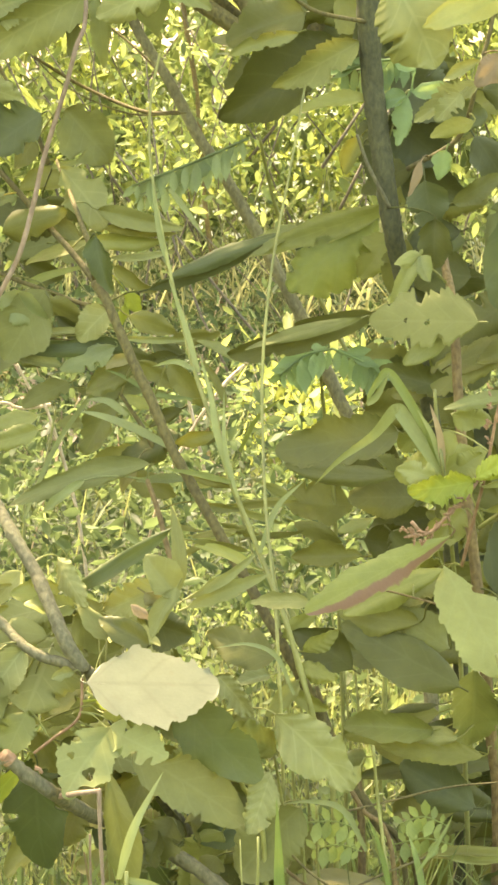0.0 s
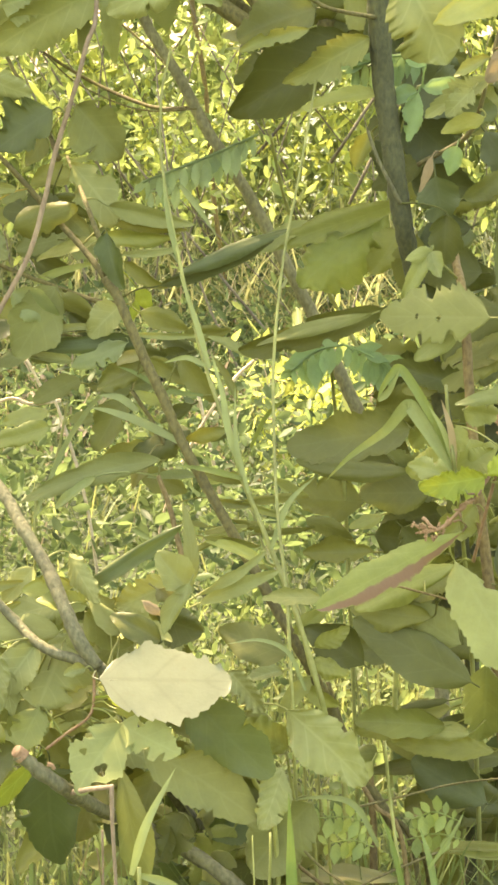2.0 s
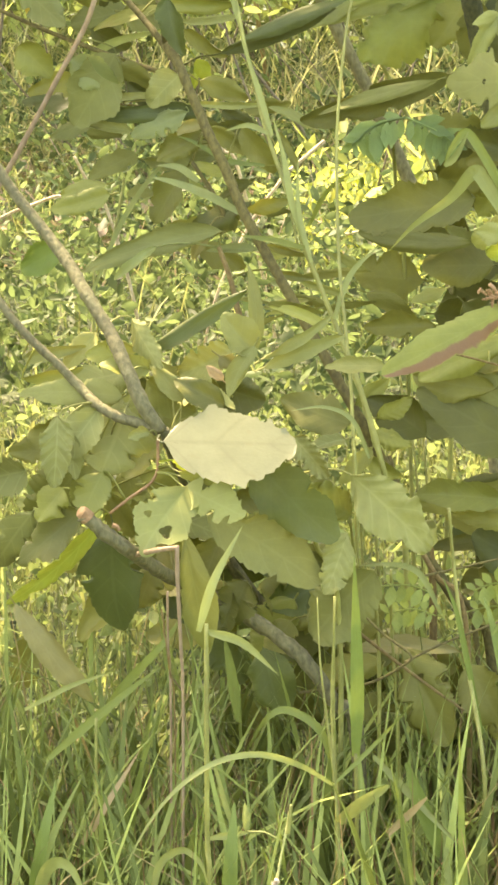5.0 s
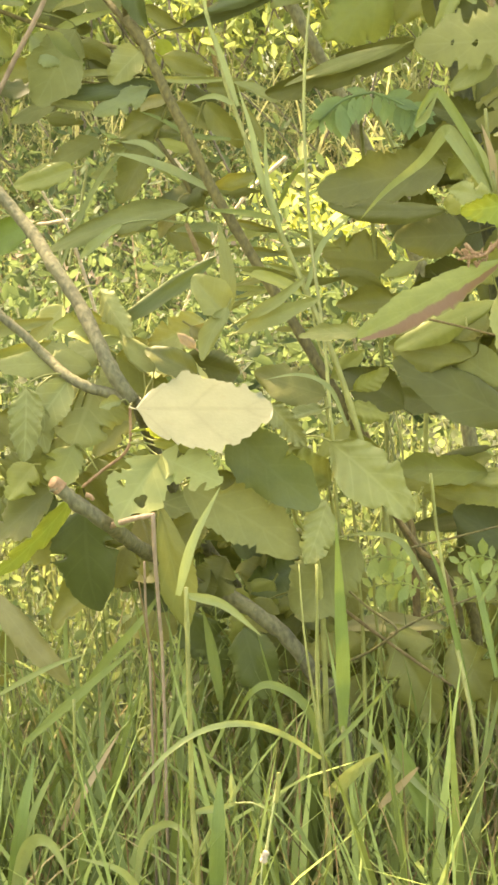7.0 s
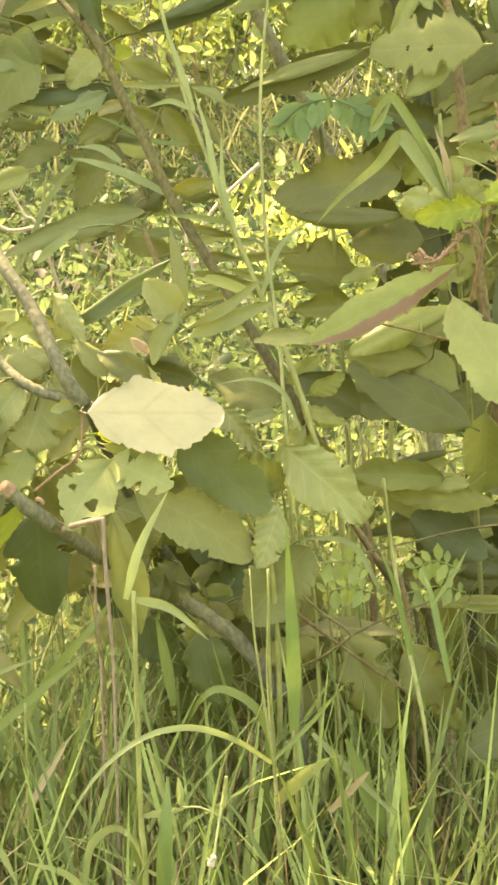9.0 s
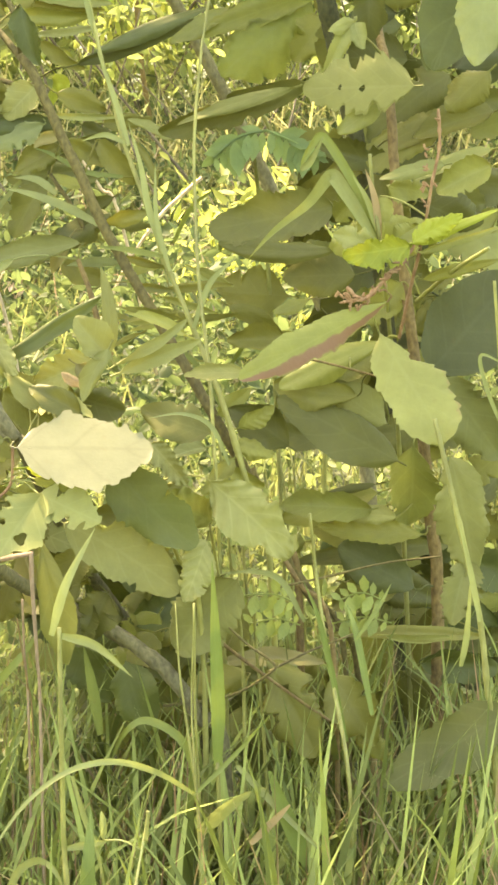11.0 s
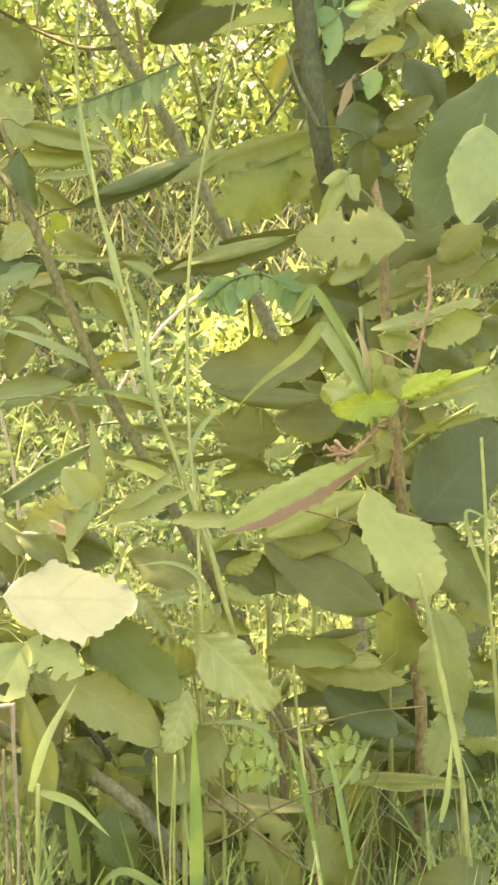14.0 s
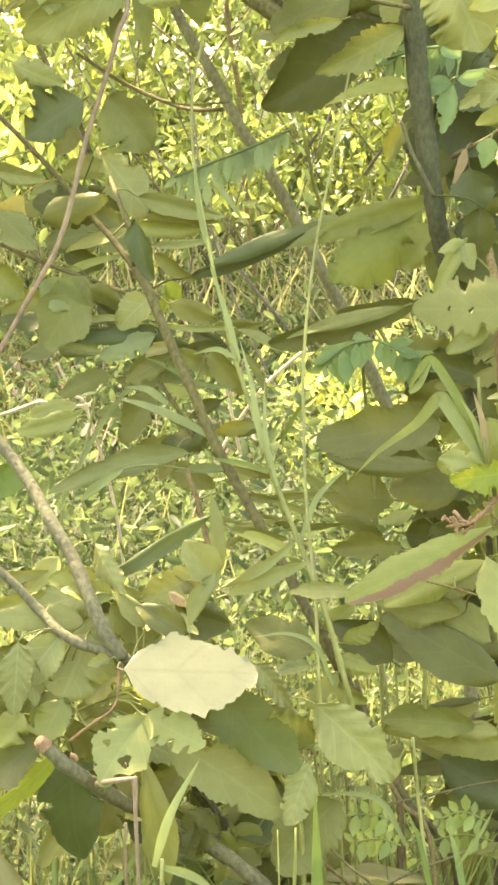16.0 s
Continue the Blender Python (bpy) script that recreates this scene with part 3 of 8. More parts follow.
scatter_blades("faded_grass", roots, RNG.uniform(0.3, 1.0, 2600), RNG.uniform(0.005, 0.012, 2600), FAR_HAY, "tangled faded grass among the far bushes", 20, lean=0.9, bow=0.6)


def far_twigs(n, seed):
    """Bare thin branches that stand and lean among the bushes."""
    rnd = random.Random(seed)
    verts, faces = [], []
    for _ in range(n):
        x, y = rnd.uniform(-1.7, 2.2), rnd.uniform(4.0, 8.5)
        z = ground_height(x, y)
        lean = Vector((rnd.uniform(-0.9, 0.9), rnd.uniform(-0.3, 0.3), 1.0)).normalized()
        long = rnd.uniform(0.5, 2.0)
        a = Vector((x, y, z + rnd.choice((0.0, 0.0, 0.4, 0.9))))
        bow = Vector((rnd.uniform(-0.15, 0.15), rnd.uniform(-0.1, 0.1), 0.0))
        path = smooth_path([a, a + lean * long * 0.5 + bow, a + lean * long], 4)
        r = rnd.uniform(0.003, 0.008)
        tv, tf = tube_data(path, [r * (1 - 0.7 * i / (len(path) - 1)) for i in range(len(path))], 5)
        faces += [tuple(q + len(verts) for q in f) for f in tf]
        verts += tv
    return tagged(finish("far_twigs", verts, faces, TWIGS), "bare brown twigs standing among the far bushes", "twigs", kind="stuff")


far_twigs(80, 3)
shoots = np.concatenate([spread(200, -2.5, 3.0, 7.0, 10.0, 0.0, 3.6), spread(240, -3.0, 3.4, 9.5, 11.5, 0.0, 3.4)])
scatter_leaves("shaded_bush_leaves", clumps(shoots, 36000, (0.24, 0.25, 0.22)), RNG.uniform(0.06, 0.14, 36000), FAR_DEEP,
               "green leaves of the thicket behind the bushes, coloured as shaded", "bush", 15, up=0.4, slim=0.45, droop=0.6)
# thicket that closes the place further round
around = []
for k in range(420):
    a = RNG.uniform(0, 2 * math.pi)
    r = RNG.uniform(9, 16)
    around.append((r * math.cos(a), 2 + r * math.sin(a), RNG.uniform(0.1, 4.0)))
around = [q for q in around if q[1] > -2 or q[2] < 1.4]
scatter_leaves("thicket", clumps(around, 16000, (0.7, 0.7, 0.5)), RNG.uniform(0.15, 0.4, 16000), FAR_DEEP,
               "green thicket all round the clearing", "thicket", 16, up=0.4, slim=0.5)


# ---- left shrub: bleached leaf, thick grey branches, ragged leaves ----
left = thing("shrub", "shrub with thick grey-brown branches and ragged pale leaves", "shrub", "shrubs")
limb(left, "trunk", [(-0.022, 0.020, 0.777), (-0.015, 0.100, 0.726), (0.008, 0.260, 0.618), (0.053, 0.360, 0.504), (0.109, 0.400, 0.416), (0.171, 0.420, 0.340), (0.185, 0.420, -0.030)], 0.0065, 0.0095, BARK)
limb(left, "branch", [(-0.260, 0.220, 1.094), (-0.213, 0.190, 1.028), (-0.166, 0.160, 0.976), (-0.137, 0.130, 0.945), (-0.116, 0.100, 0.918), (-0.088, 0.070, 0.882), (-0.067, 0.040, 0.847), (-0.047, 0.020, 0.809), (-0.027, 0.020, 0.778)], 0.0062, 0.0085, BARK, rough=0.07, sides=10, nodes=(0.5, 0.68, 0.85), swell=0.12)
limb(left, "branch", [(-0.243, 0.120, 0.939), (-0.190, 0.080, 0.882), (-0.146, 0.060, 0.845), (-0.119, 0.050, 0.820), (-0.098, 0.030, 0.805), (-0.075, 0.020, 0.794), (-0.052, 0.020, 0.787), (-0.027, 0.020, 0.779)], 0.0046, 0.0062, BARK, rough=0.07, sides=10, nodes=(0.4, 0.7), swell=0.12)
limb(left, "branch", [(-0.104, -0.095, 0.713), (-0.080, -0.090, 0.690), (-0.049, -0.070, 0.661), (-0.021, 0.000, 0.617), (0.025, 0.090, 0.563), (0.083, 0.100, 0.525), (0.134, 0.090, 0.489), (0.176, 0.090, 0.431), (0.205, 0.100, 0.369), (0.214, 0.100, -0.030)], 0.0076, 0.0092, BARK, rough=0.16, sides=10, nodes=(0.0,), swell=0.1)
limb(left, "broken_end", [(-0.106, -0.098, 0.717), (-0.103, -0.096, 0.714), (-0.098, -0.095, 0.708)], 0.0066, 0.0086, TWIG_RED)
limb(left, "bud", [(-0.072, -0.100, 0.703), (-0.067, -0.100, 0.701), (-0.064, -0.100, 0.697)], 0.0030, 0.0020, TWIG_RED, rough=0.2, sides=6)
limb(left, "twig", [(-0.049, -0.075, 0.662), (-0.025, -0.110, 0.678), (-0.001, -0.125, 0.686)], 0.0034, 0.0026, TWIG_PINK)
limb(left, "dead_stalk", [(-0.001, -0.125, 0.688), (-0.000, -0.124, 0.642), (0.003, -0.120, 0.573), (0.005, -0.110, 0.473), (0.005, -0.110, -0.030)], 0.0026, 0.0014, TWIG_PINK)
limb(left, "dead_stalk", [(-0.012, -0.110, 0.632), (-0.012, -0.100, 0.571), (-0.010, -0.080, 0.463), (-0.010, -0.080, -0.030)], 0.0013, 0.0016, TWIG_PINK)
limb(left, "dead_stalk", [(-0.019, -0.100, 0.608), (-0.011, -0.090, 0.536), (-0.006, -0.070, 0.447), (-0.005, -0.070, -0.030)], 0.0009, 0.0012, BARK_RED)
limb(left, "twig", [(-0.083, 0.000, 0.687), (-0.061, 0.000, 0.705), (-0.032, 0.000, 0.730), (-0.029, 0.010, 0.773)], 0.0018, 0.0018, TWIG_RED)
leaf(left, (-0.022, -0.045, 0.783), (0.126, -0.035, 0.778), 0.114, BLEACHED, turn=-40, teeth=0.09, fold=0.02, bend=0.02, wide=0.46, full=0.44, point=0.1, uneven=0.06, wavy=0.12, cut=[(-1, 0.74, 0.035, 0.2), (-1, 0.86, 0.05, 0.26), (-1, 0.96, 0.04, 0.3), (1, 0.64, 0.03, 0.14), (1, 0.9, 0.03, 0.15)], spin=0, lobes=0, arch=0, label='large bleached creamy leaf lying face up in the sun')
leaf(left, (0.079, 0.000, 0.753), (0.172, -0.030, 0.667), 0.074, DARK, turn=8, fold=0.08, full=0.44, point=0.15, teeth=0.06, bites=1, lobes=1, wavy=0.5)
leaf(left, (0.023, 0.020, 0.683), (0.154, -0.010, 0.610), 0.078, STEADY, teeth=0.1, wide=0.52, full=0.5, point=0.1, turn=-2, bites=2, fold=0.05, spin=0.05, wavy=0.4)
leaf(left, (0.009, -0.040, 0.733), (-0.041, -0.100, 0.670), 0.062, LUSH, teeth=0.15, bites=3, full=0.5, wavy=0.4, turn=8, hole=[(0.62, -0.35, 0.075, 1.2), (0.55, 0.55, 0.04, 1)], cut=[(1, 0.35, 0.05, 0.45), (-1, 0.8, 0.06, 0.5)])
leaf(left, (0.001, -0.040, 0.731), (0.070, -0.080, 0.709), 0.052, LUSH, wavy=0.4, teeth=0.2, bites=5, turn=-12, full=0.55, cut=[(1, 0.55, 0.06, 0.55), (1, 0.78, 0.05, 0.6), (-1, 0.9, 0.05, 0.4)])
leaf(left, (-0.005, -0.030, 0.744), (0.072, -0.060, 0.745), 0.022, MATURE, turn=25, teeth=0.2, bites=3)
leaf(left, (-0.065, 0.050, 0.800), (-0.094, 0.020, 0.729), 0.090, PALE, teeth=0.12, bites=2, full=0.46, turn=4, arch=0, wavy=0.6)
leaf(left, (-0.097, 0.030, 0.800), (-0.136, 0.000, 0.749), 0.044, PALE, teeth=0.12, bites=1)
leaf(left, (-0.091, 0.020, 0.731), (-0.116, 0.000, 0.680), 0.045, MATURE, teeth=0.15, turn=10, bites=3)
leaf(left, (-0.024, 0.140, 0.745), (-0.083, 0.140, 0.693), 0.045, DEEP, turn=20, bites=3, teeth=0.05)
leaf(left, (-0.038, 0.000, 0.782), (-0.060, -0.020, 0.780), 0.014, PALE, turn=10)
leaf(left, (-0.095, 0.120, 0.679), (-0.065, 0.120, 0.624), 0.041, DEEP, turn=10, bites=1, teeth=0.15)
leaf(left, (-0.084, 0.050, 0.655), (-0.078, 0.060, 0.524), 0.084, DARK, turn=12, bites=2, full=0.55, teeth=0.05)
leaf(left, (-0.120, 0.060, 0.674), (-0.199, 0.060, 0.608), 0.051, DIM, turn=15, bites=2, teeth=0.15)
leaf(left, (-0.096, 0.020, 0.670), (-0.209, 0.050, 0.555), 0.031, BRIGHT, turn=-20, teeth=0.12, ripple=0.8, bites=3)
leaf(left, (-0.195, 0.020, 0.573), (-0.105, 0.000, 0.458), 0.035, AGED, turn=-10, full=0.5, bites=0, teeth=0.15)
leaf(left, (-0.056, 0.200, 0.536), (-0.143, 0.200, 0.467), 0.046, DEEP, turn=30, bites=2, teeth=0.05)
leaf(left, (-0.140, 0.000, 0.800), (-0.144, -0.020, 0.721), 0.039, PALE, teeth=0.14, ripple=1.4, bites=1)
leaf(left, (-0.135, 0.020, 0.786), (-0.120, 0.000, 0.726), 0.028, PALE, teeth=0.14, bites=2)
leaf(left, (-0.102, 0.040, 0.739), (-0.106, 0.020, 0.681), 0.053, MATURE, teeth=0.08, turn=10, bites=2)
leaf(left, (-0.071, 0.050, 0.810), (-0.189, 0.050, 0.812), 0.035, STEADY, turn=6, teeth=0.08, wavy=0.4, bites=1)
leaf(left, (-0.141, 0.060, 0.700), (-0.172, 0.050, 0.663), 0.039, MATURE, turn=15, bites=3, teeth=0.05)
leaf(left, (-0.190, 0.100, 0.842), (-0.117, 0.100, 0.856), 0.018, STEADY, turn=12)
leaf(left, (-0.191, 0.100, 0.818), (-0.121, 0.100, 0.831), 0.017, MATURE, turn=25)
leaf(left, (-0.004, 0.000, 0.679), (0.026, -0.020, 0.526), 0.045, OLIVE, turn=10, teeth=0.06, wide=0.6, full=0.55, point=0.1, label='olive-yellow hanging leaf', bites=1)
leaf(left, (-0.025, 0.050, 0.647), (-0.008, 0.050, 0.584), 0.030, AGED, turn=15, bites=2, teeth=0.15)
leaf(left, (0.040, 0.180, 0.784), (-0.043, 0.180, 0.801), 0.050, DEEP, turn=14, teeth=0.06, bites=3)
leaf(left, (-0.011, 0.160, 0.783), (-0.052, 0.160, 0.833), 0.030, PALE, turn=15, bites=2, teeth=0.1)
leaf(left, (-0.039, 0.050, 0.842), (-0.098, 0.050, 0.849), 0.027, MATURE, turn=20, teeth=0.15)
leaf(left, (0.026, 0.160, 0.789), (-0.027, 0.160, 0.804), 0.020, PALE, turn=10, teeth=0.08)
leaf(left, (-0.054, 0.180, 0.802), (0.005, 0.170, 0.763), 0.042, MATURE, turn=18, bites=1, teeth=0.05)
leaf(left, (-0.059, 0.100, 0.852), (-0.116, 0.080, 0.853), 0.033, MATURE, turn=20, bites=1, teeth=0.15)
leaf(left, (-0.107, 0.120, 0.870), (-0.144, 0.100, 0.831), 0.036, PALE, turn=15, teeth=0.1, bites=2)
leaf(left, (-0.065, 0.100, 0.892), (-0.030, 0.060, 0.842), 0.031, PALE, turn=15, ripple=1, bites=0, teeth=0.15)
leaf(left, (0.080, 0.000, 0.879), (0.072, 0.000, 0.972), 0.017, STEADY, turn=12, fold=0.3)
leaf(left, (0.080, -0.020, 0.875), (0.043, -0.020, 0.920), 0.041, STEADY, turn=4, full=0.5, bites=0, teeth=0.05)
leaf(left, (0.079, -0.030, 0.888), (0.049, -0.040, 0.833), 0.022, STEADY, turn=14, fold=0.3, wide=0.4)
leaf(left, (0.053, 0.150, 0.844), (-0.017, 0.150, 0.813), 0.042, PALE, turn=10, ripple=1.0, teeth=0.1, bites=3)
leaf(left, (0.034, 0.140, 0.840), (0.057, 0.140, 0.823), 0.024, AGED, turn=10, teeth=0.05)
leaf(left, (0.086, 0.020, 0.861), (0.166, 0.050, 0.905), 0.014, STEADY, turn=20)
leaf(left, (0.087, 0.030, 0.849), (0.181, 0.060, 0.879), 0.024, STEADY, turn=14, wide=0.4, teeth=0.1)
leaf(left, (0.091, 0.100, 0.911), (0.156, 0.120, 0.893), 0.013, DEEP, turn=22)
leaf(left, (0.162, 0.100, 0.880), (0.094, 0.100, 0.909), 0.015, MATURE, turn=20)
leaf(left, (0.068, 0.100, 0.926), (-0.054, 0.100, 0.845), 0.022, DARK, turn=-8, fold=0.3, bend=0.04)
leaf(left, (0.046, 0.050, 0.800), (-0.014, 0.060, 0.829), 0.034, DIM, turn=4, teeth=0.05, bites=0)
leaf(left, (-0.005, 0.070, 0.800), (-0.037, 0.080, 0.840), 0.029, STEADY, turn=6, teeth=0.05, bites=0)
leaf(left, (0.042, 0.060, 0.828), (0.023, 0.060, 0.845), 0.013, DRY, turn=4)
leaf(left, (-0.091, 0.050, 0.740), (-0.123, 0.040, 0.681), 0.046, STEADY, turn=6, teeth=0.1, bites=2)
leaf(left, (0.025, -0.030, 0.750), (-0.010, -0.040, 0.758), 0.021, BRIGHT, turn=-10, teeth=0.15, bites=3)
leaf(left, (-0.104, 0.300, 1.006), (-0.179, 0.300, 0.987), 0.032, MATURE, turn=8, bites=0, teeth=0.1)
leaf(left, (-0.158, 0.300, 0.940), (-0.217, 0.300, 0.910), 0.041, VIVID, turn=8, bites=0, teeth=0.1)
leaf(left, (0.040, 0.080, 0.638), (0.019, 0.060, 0.581), 0.039, DEEP, turn=12, bites=3, teeth=0.15)
leaf(left, (0.071, 0.100, 0.579), (0.044, 0.080, 0.528), 0.052, DIM, turn=12, bites=2, teeth=0.15)
leaf(left, (-0.039, 0.100, 0.598), (-0.058, 0.080, 0.550), 0.046, DEEP, turn=14, bites=2, teeth=0.1)

# ---- middle plants: ribbed pale leaves low down ----
mid = thing("shrub", "low shrub with ribbed pale green leaves among the grass", "shrub", "shrubs")
limb(mid, "stem", [(0.188, 0.070, 0.667), (0.202, 0.090, 0.588), (0.227, 0.110, 0.498), (0.234, 0.110, -0.030)], 0.0016, 0.0026, GREEN_STEM)
limb(mid, "stem", [(0.132, 0.050, 0.723), (0.149, 0.060, 0.639), (0.180, 0.080, 0.523), (0.186, 0.080, -0.030)], 0.0022, 0.0038, GREEN_STEM)
limb(mid, "twig", [(0.251, 0.200, 0.630), (0.296, 0.180, 0.565), (0.337, 0.150, 0.483), (0.349, 0.150, -0.030)], 0.0028, 0.0034, BARK_RED)
limb(mid, "stem", [(0.245, 0.350, 0.668), (0.274, 0.330, 0.588), (0.317, 0.300, 0.516), (0.362, 0.300, 0.426), (0.373, 0.300, -0.030)], 0.0032, 0.0040, BARK_DARK)
limb(mid, "stem", [(0.186, 0.320, 0.761), (0.214, 0.300, 0.712), (0.247, 0.300, 0.650), (0.280, 0.300, 0.583), (0.303, 0.300, 0.501), (0.310, 0.300, -0.030)], 0.0046, 0.0052, BARK_RED)
limb(mid, "twig", [(0.134, 0.100, 0.439), (0.211, 0.080, 0.458), (0.255, 0.050, 0.494), (0.261, 0.050, 0.507), (0.230, 0.060, 0.528), (0.199, 0.080, 0.553)], 0.0018, 0.0014, BARK_DARK)
limb(mid, "twig", [(0.255, 0.050, 0.497), (0.301, 0.070, 0.514), (0.371, 0.120, 0.525)], 0.0016, 0.0013, BARK_DARK)
limb(mid, "twig", [(0.180, 0.100, 0.534), (0.232, 0.100, 0.492), (0.291, 0.100, 0.447), (0.330, 0.100, 0.419)], 0.0022, 0.0016, BARK_RED)
limb(mid, "twig", [(0.268, 0.150, 0.568), (0.330, 0.180, 0.573), (0.400, 0.200, 0.584), (0.469, 0.200, 0.592)], 0.0016, 0.0013, BARK_DARK)
leaf(mid, (0.186, 0.020, 0.731), (0.278, 0.000, 0.647), 0.061, PALE, turn=4, ripple=1.0, teeth=0.08, full=0.5, lobes=0, bites=3)
leaf(mid, (0.161, 0.050, 0.722), (0.137, 0.040, 0.654), 0.058, STEADY, turn=4, ripple=0.6, teeth=0.1, bites=2)
leaf(mid, (0.192, 0.040, 0.677), (0.127, 0.020, 0.712), 0.050, MATURE, ripple=1.2, teeth=0.08, turn=-8, bites=1)
leaf(mid, (0.121, 0.050, 0.766), (0.161, 0.030, 0.723), 0.031, PALE, ripple=2, turn=8, bites=1, teeth=0.05)
leaf(mid, (0.183, 0.000, 0.669), (0.159, -0.030, 0.605), 0.041, PALE, ripple=1.4, bites=2, teeth=0.14)
leaf(mid, (0.222, 0.080, 0.602), (0.147, 0.080, 0.512), 0.082, STEADY, turn=4, bites=2, teeth=0.14, lobes=3)
leaf(mid, (0.185, 0.100, 0.612), (0.173, 0.100, 0.522), 0.047, DEEP, turn=12, bites=0, teeth=0.05)
leaf(mid, (0.288, 0.050, 0.661), (0.270, 0.030, 0.634), 0.019, MATURE, turn=10)
leaf(mid, (0.193, 0.200, 0.744), (0.106, 0.220, 0.773), 0.057, DEEP, turn=14, full=0.6, bites=2, teeth=0.05)
leaf(mid, (0.184, 0.150, 0.739), (0.138, 0.130, 0.730), 0.018, PALE, turn=22)
leaf(mid, (0.229, 0.150, 0.828), (0.157, 0.180, 0.822), 0.021, PALE, turn=16, teeth=0.15, bites=2)
leaf(mid, (0.224, 0.250, 0.740), (0.268, 0.250, 0.767), 0.025, MATURE, turn=12, ripple=1)
leaf(mid, (0.220, 0.250, 0.722), (0.269, 0.250, 0.708), 0.025, MATURE, turn=-12, ripple=1, teeth=0.1)
leaf(mid, (0.220, 0.250, 0.704), (0.179, 0.250, 0.657), 0.024, FRESH, turn=14)
leaf(mid, (0.214, 0.250, 0.689), (0.256, 0.250, 0.665), 0.025, MATURE, turn=14)
leaf(mid, (0.199, 0.280, 0.750), (0.241, 0.280, 0.783), 0.025, MATURE, turn=14)
leaf(mid, (0.254, 0.120, 0.489), (0.316, 0.090, 0.378), 0.089, DEEP, turn=8, bites=4, teeth=0.12, lobes=3, full=0.6, hole=[(0.3, -0.15, 0.03, 1)])
leaf(mid, (0.335, 0.150, 0.461), (0.385, 0.120, 0.380), 0.067, DEEP, turn=10, bites=3, teeth=0.15)
leaf(mid, (0.332, 0.200, 0.458), (0.203, 0.200, 0.463), 0.024, AGED, turn=30)
leaf(mid, (0.235, 0.150, 0.463), (0.148, 0.150, 0.436), 0.041, DEEP, turn=20, bites=1, teeth=0.1)
leaf(mid, (0.089, 0.120, 0.488), (0.113, 0.100, 0.405), 0.060, DARK, turn=10, bites=1, teeth=0.1)
leaf(mid, (0.051, 0.100, 0.569), (0.024, 0.080, 0.515), 0.046, DIM, turn=10, bites=3, teeth=0.1)
leaf(mid, (0.122, 0.140, 0.516), (0.095, 0.120, 0.474), 0.040, DEEP, turn=10, bites=3, teeth=0.1)
leaf(mid, (0.165, 0.300, 0.468), (0.136, 0.300, 0.365), 0.078, DIM, turn=10, bites=3, teeth=0.15)
leaf(mid, (0.017, 0.300, 0.456), (0.065, 0.300, 0.374), 0.065, DARK, turn=10, bites=2, teeth=0.15)
leaf(mid, (0.240, 0.250, 0.358), (0.274, 0.250, 0.284), 0.078, DIM, turn=10, bites=1, teeth=0.1)
leaf(mid, (0.236, 0.300, 0.511), (0.200, 0.300, 0.431), 0.056, DEEP, turn=10, bites=0, teeth=0.1)
fernlow = thing("seedling", "small seedling with feathery blue-green leaves in the grass", "seedling")
limb(fernlow, "stem", [(0.239, 0.100, 0.594), (0.243, 0.120, 0.506), (0.253, 0.120, 0.389), (0.277, 0.120, -0.030)], 0.0016, 0.0026, GREEN_STEM)
pinnate(fernlow, [(0.291, 0.100, 0.564), (0.261, 0.100, 0.575), (0.224, 0.100, 0.573)], 0.0215, TENDER, pairs=6, wide=0.52, droop=0.3)
pinnate(fernlow, [(0.295, 0.120, 0.531), (0.268, 0.120, 0.539), (0.234, 0.120, 0.533)], 0.0215, TENDER, pairs=6, wide=0.52, droop=0.3)
pinnate(fernlow, [(0.402, 0.200, 0.536), (0.373, 0.200, 0.547), (0.345, 0.200, 0.537)], 0.0215, TENDER, pairs=6, wide=0.52, droop=0.3)
pinnate(fernlow, [(0.415, 0.250, 0.493), (0.379, 0.250, 0.501), (0.336, 0.250, 0.491)], 0.0215, TENDER, pairs=6, wide=0.52, droop=0.3)

# ---- sapling with the dark leaning stem ----
sap = thing("sapling", "sapling with a dark leaning stem and drooping leaves", "sapling", "saplings")
limb(sap, "stem", [(-0.043, 0.420, 1.178), (-0.026, 0.400, 1.155), (-0.010, 0.390, 1.120), (0.011, 0.380, 1.075), (0.032, 0.370, 1.033), (0.055, 0.360, 0.981), (0.077, 0.350, 0.942), (0.115, 0.330, 0.879), (0.157, 0.310, 0.811), (0.189, 0.290, 0.758), (0.221, 0.280, 0.703), (0.247, 0.280, 0.654), (0.288, 0.300, 0.561), (0.340, 0.300, 0.479), (0.382, 0.310, 0.407), (0.394, 0.310, -0.030)], 0.0064, 0.0074, BARK_DARK)
limb(sap, "branch", [(-0.256, 0.640, 1.375), (-0.212, 0.620, 1.335), (-0.172, 0.600, 1.297), (-0.120, 0.570, 1.243), (-0.080, 0.540, 1.204), (-0.052, 0.510, 1.173), (-0.031, 0.500, 1.144)], 0.0034, 0.0048, BARK_DARK)
limb(sap, "branch", [(-0.288, 0.630, 1.212), (-0.215, 0.600, 1.184), (-0.151, 0.570, 1.163), (-0.095, 0.540, 1.147), (-0.064, 0.520, 1.139), (-0.031, 0.500, 1.137)], 0.0028, 0.0036, BARK_DARK)
limb(sap, "branch", [(-0.112, 0.660, 1.322), (-0.100, 0.620, 1.301), (-0.085, 0.560, 1.281), (-0.062, 0.460, 1.247), (-0.049, 0.440, 1.216), (-0.048, 0.490, 1.172)], 0.0022, 0.0040, BARK_DARK)
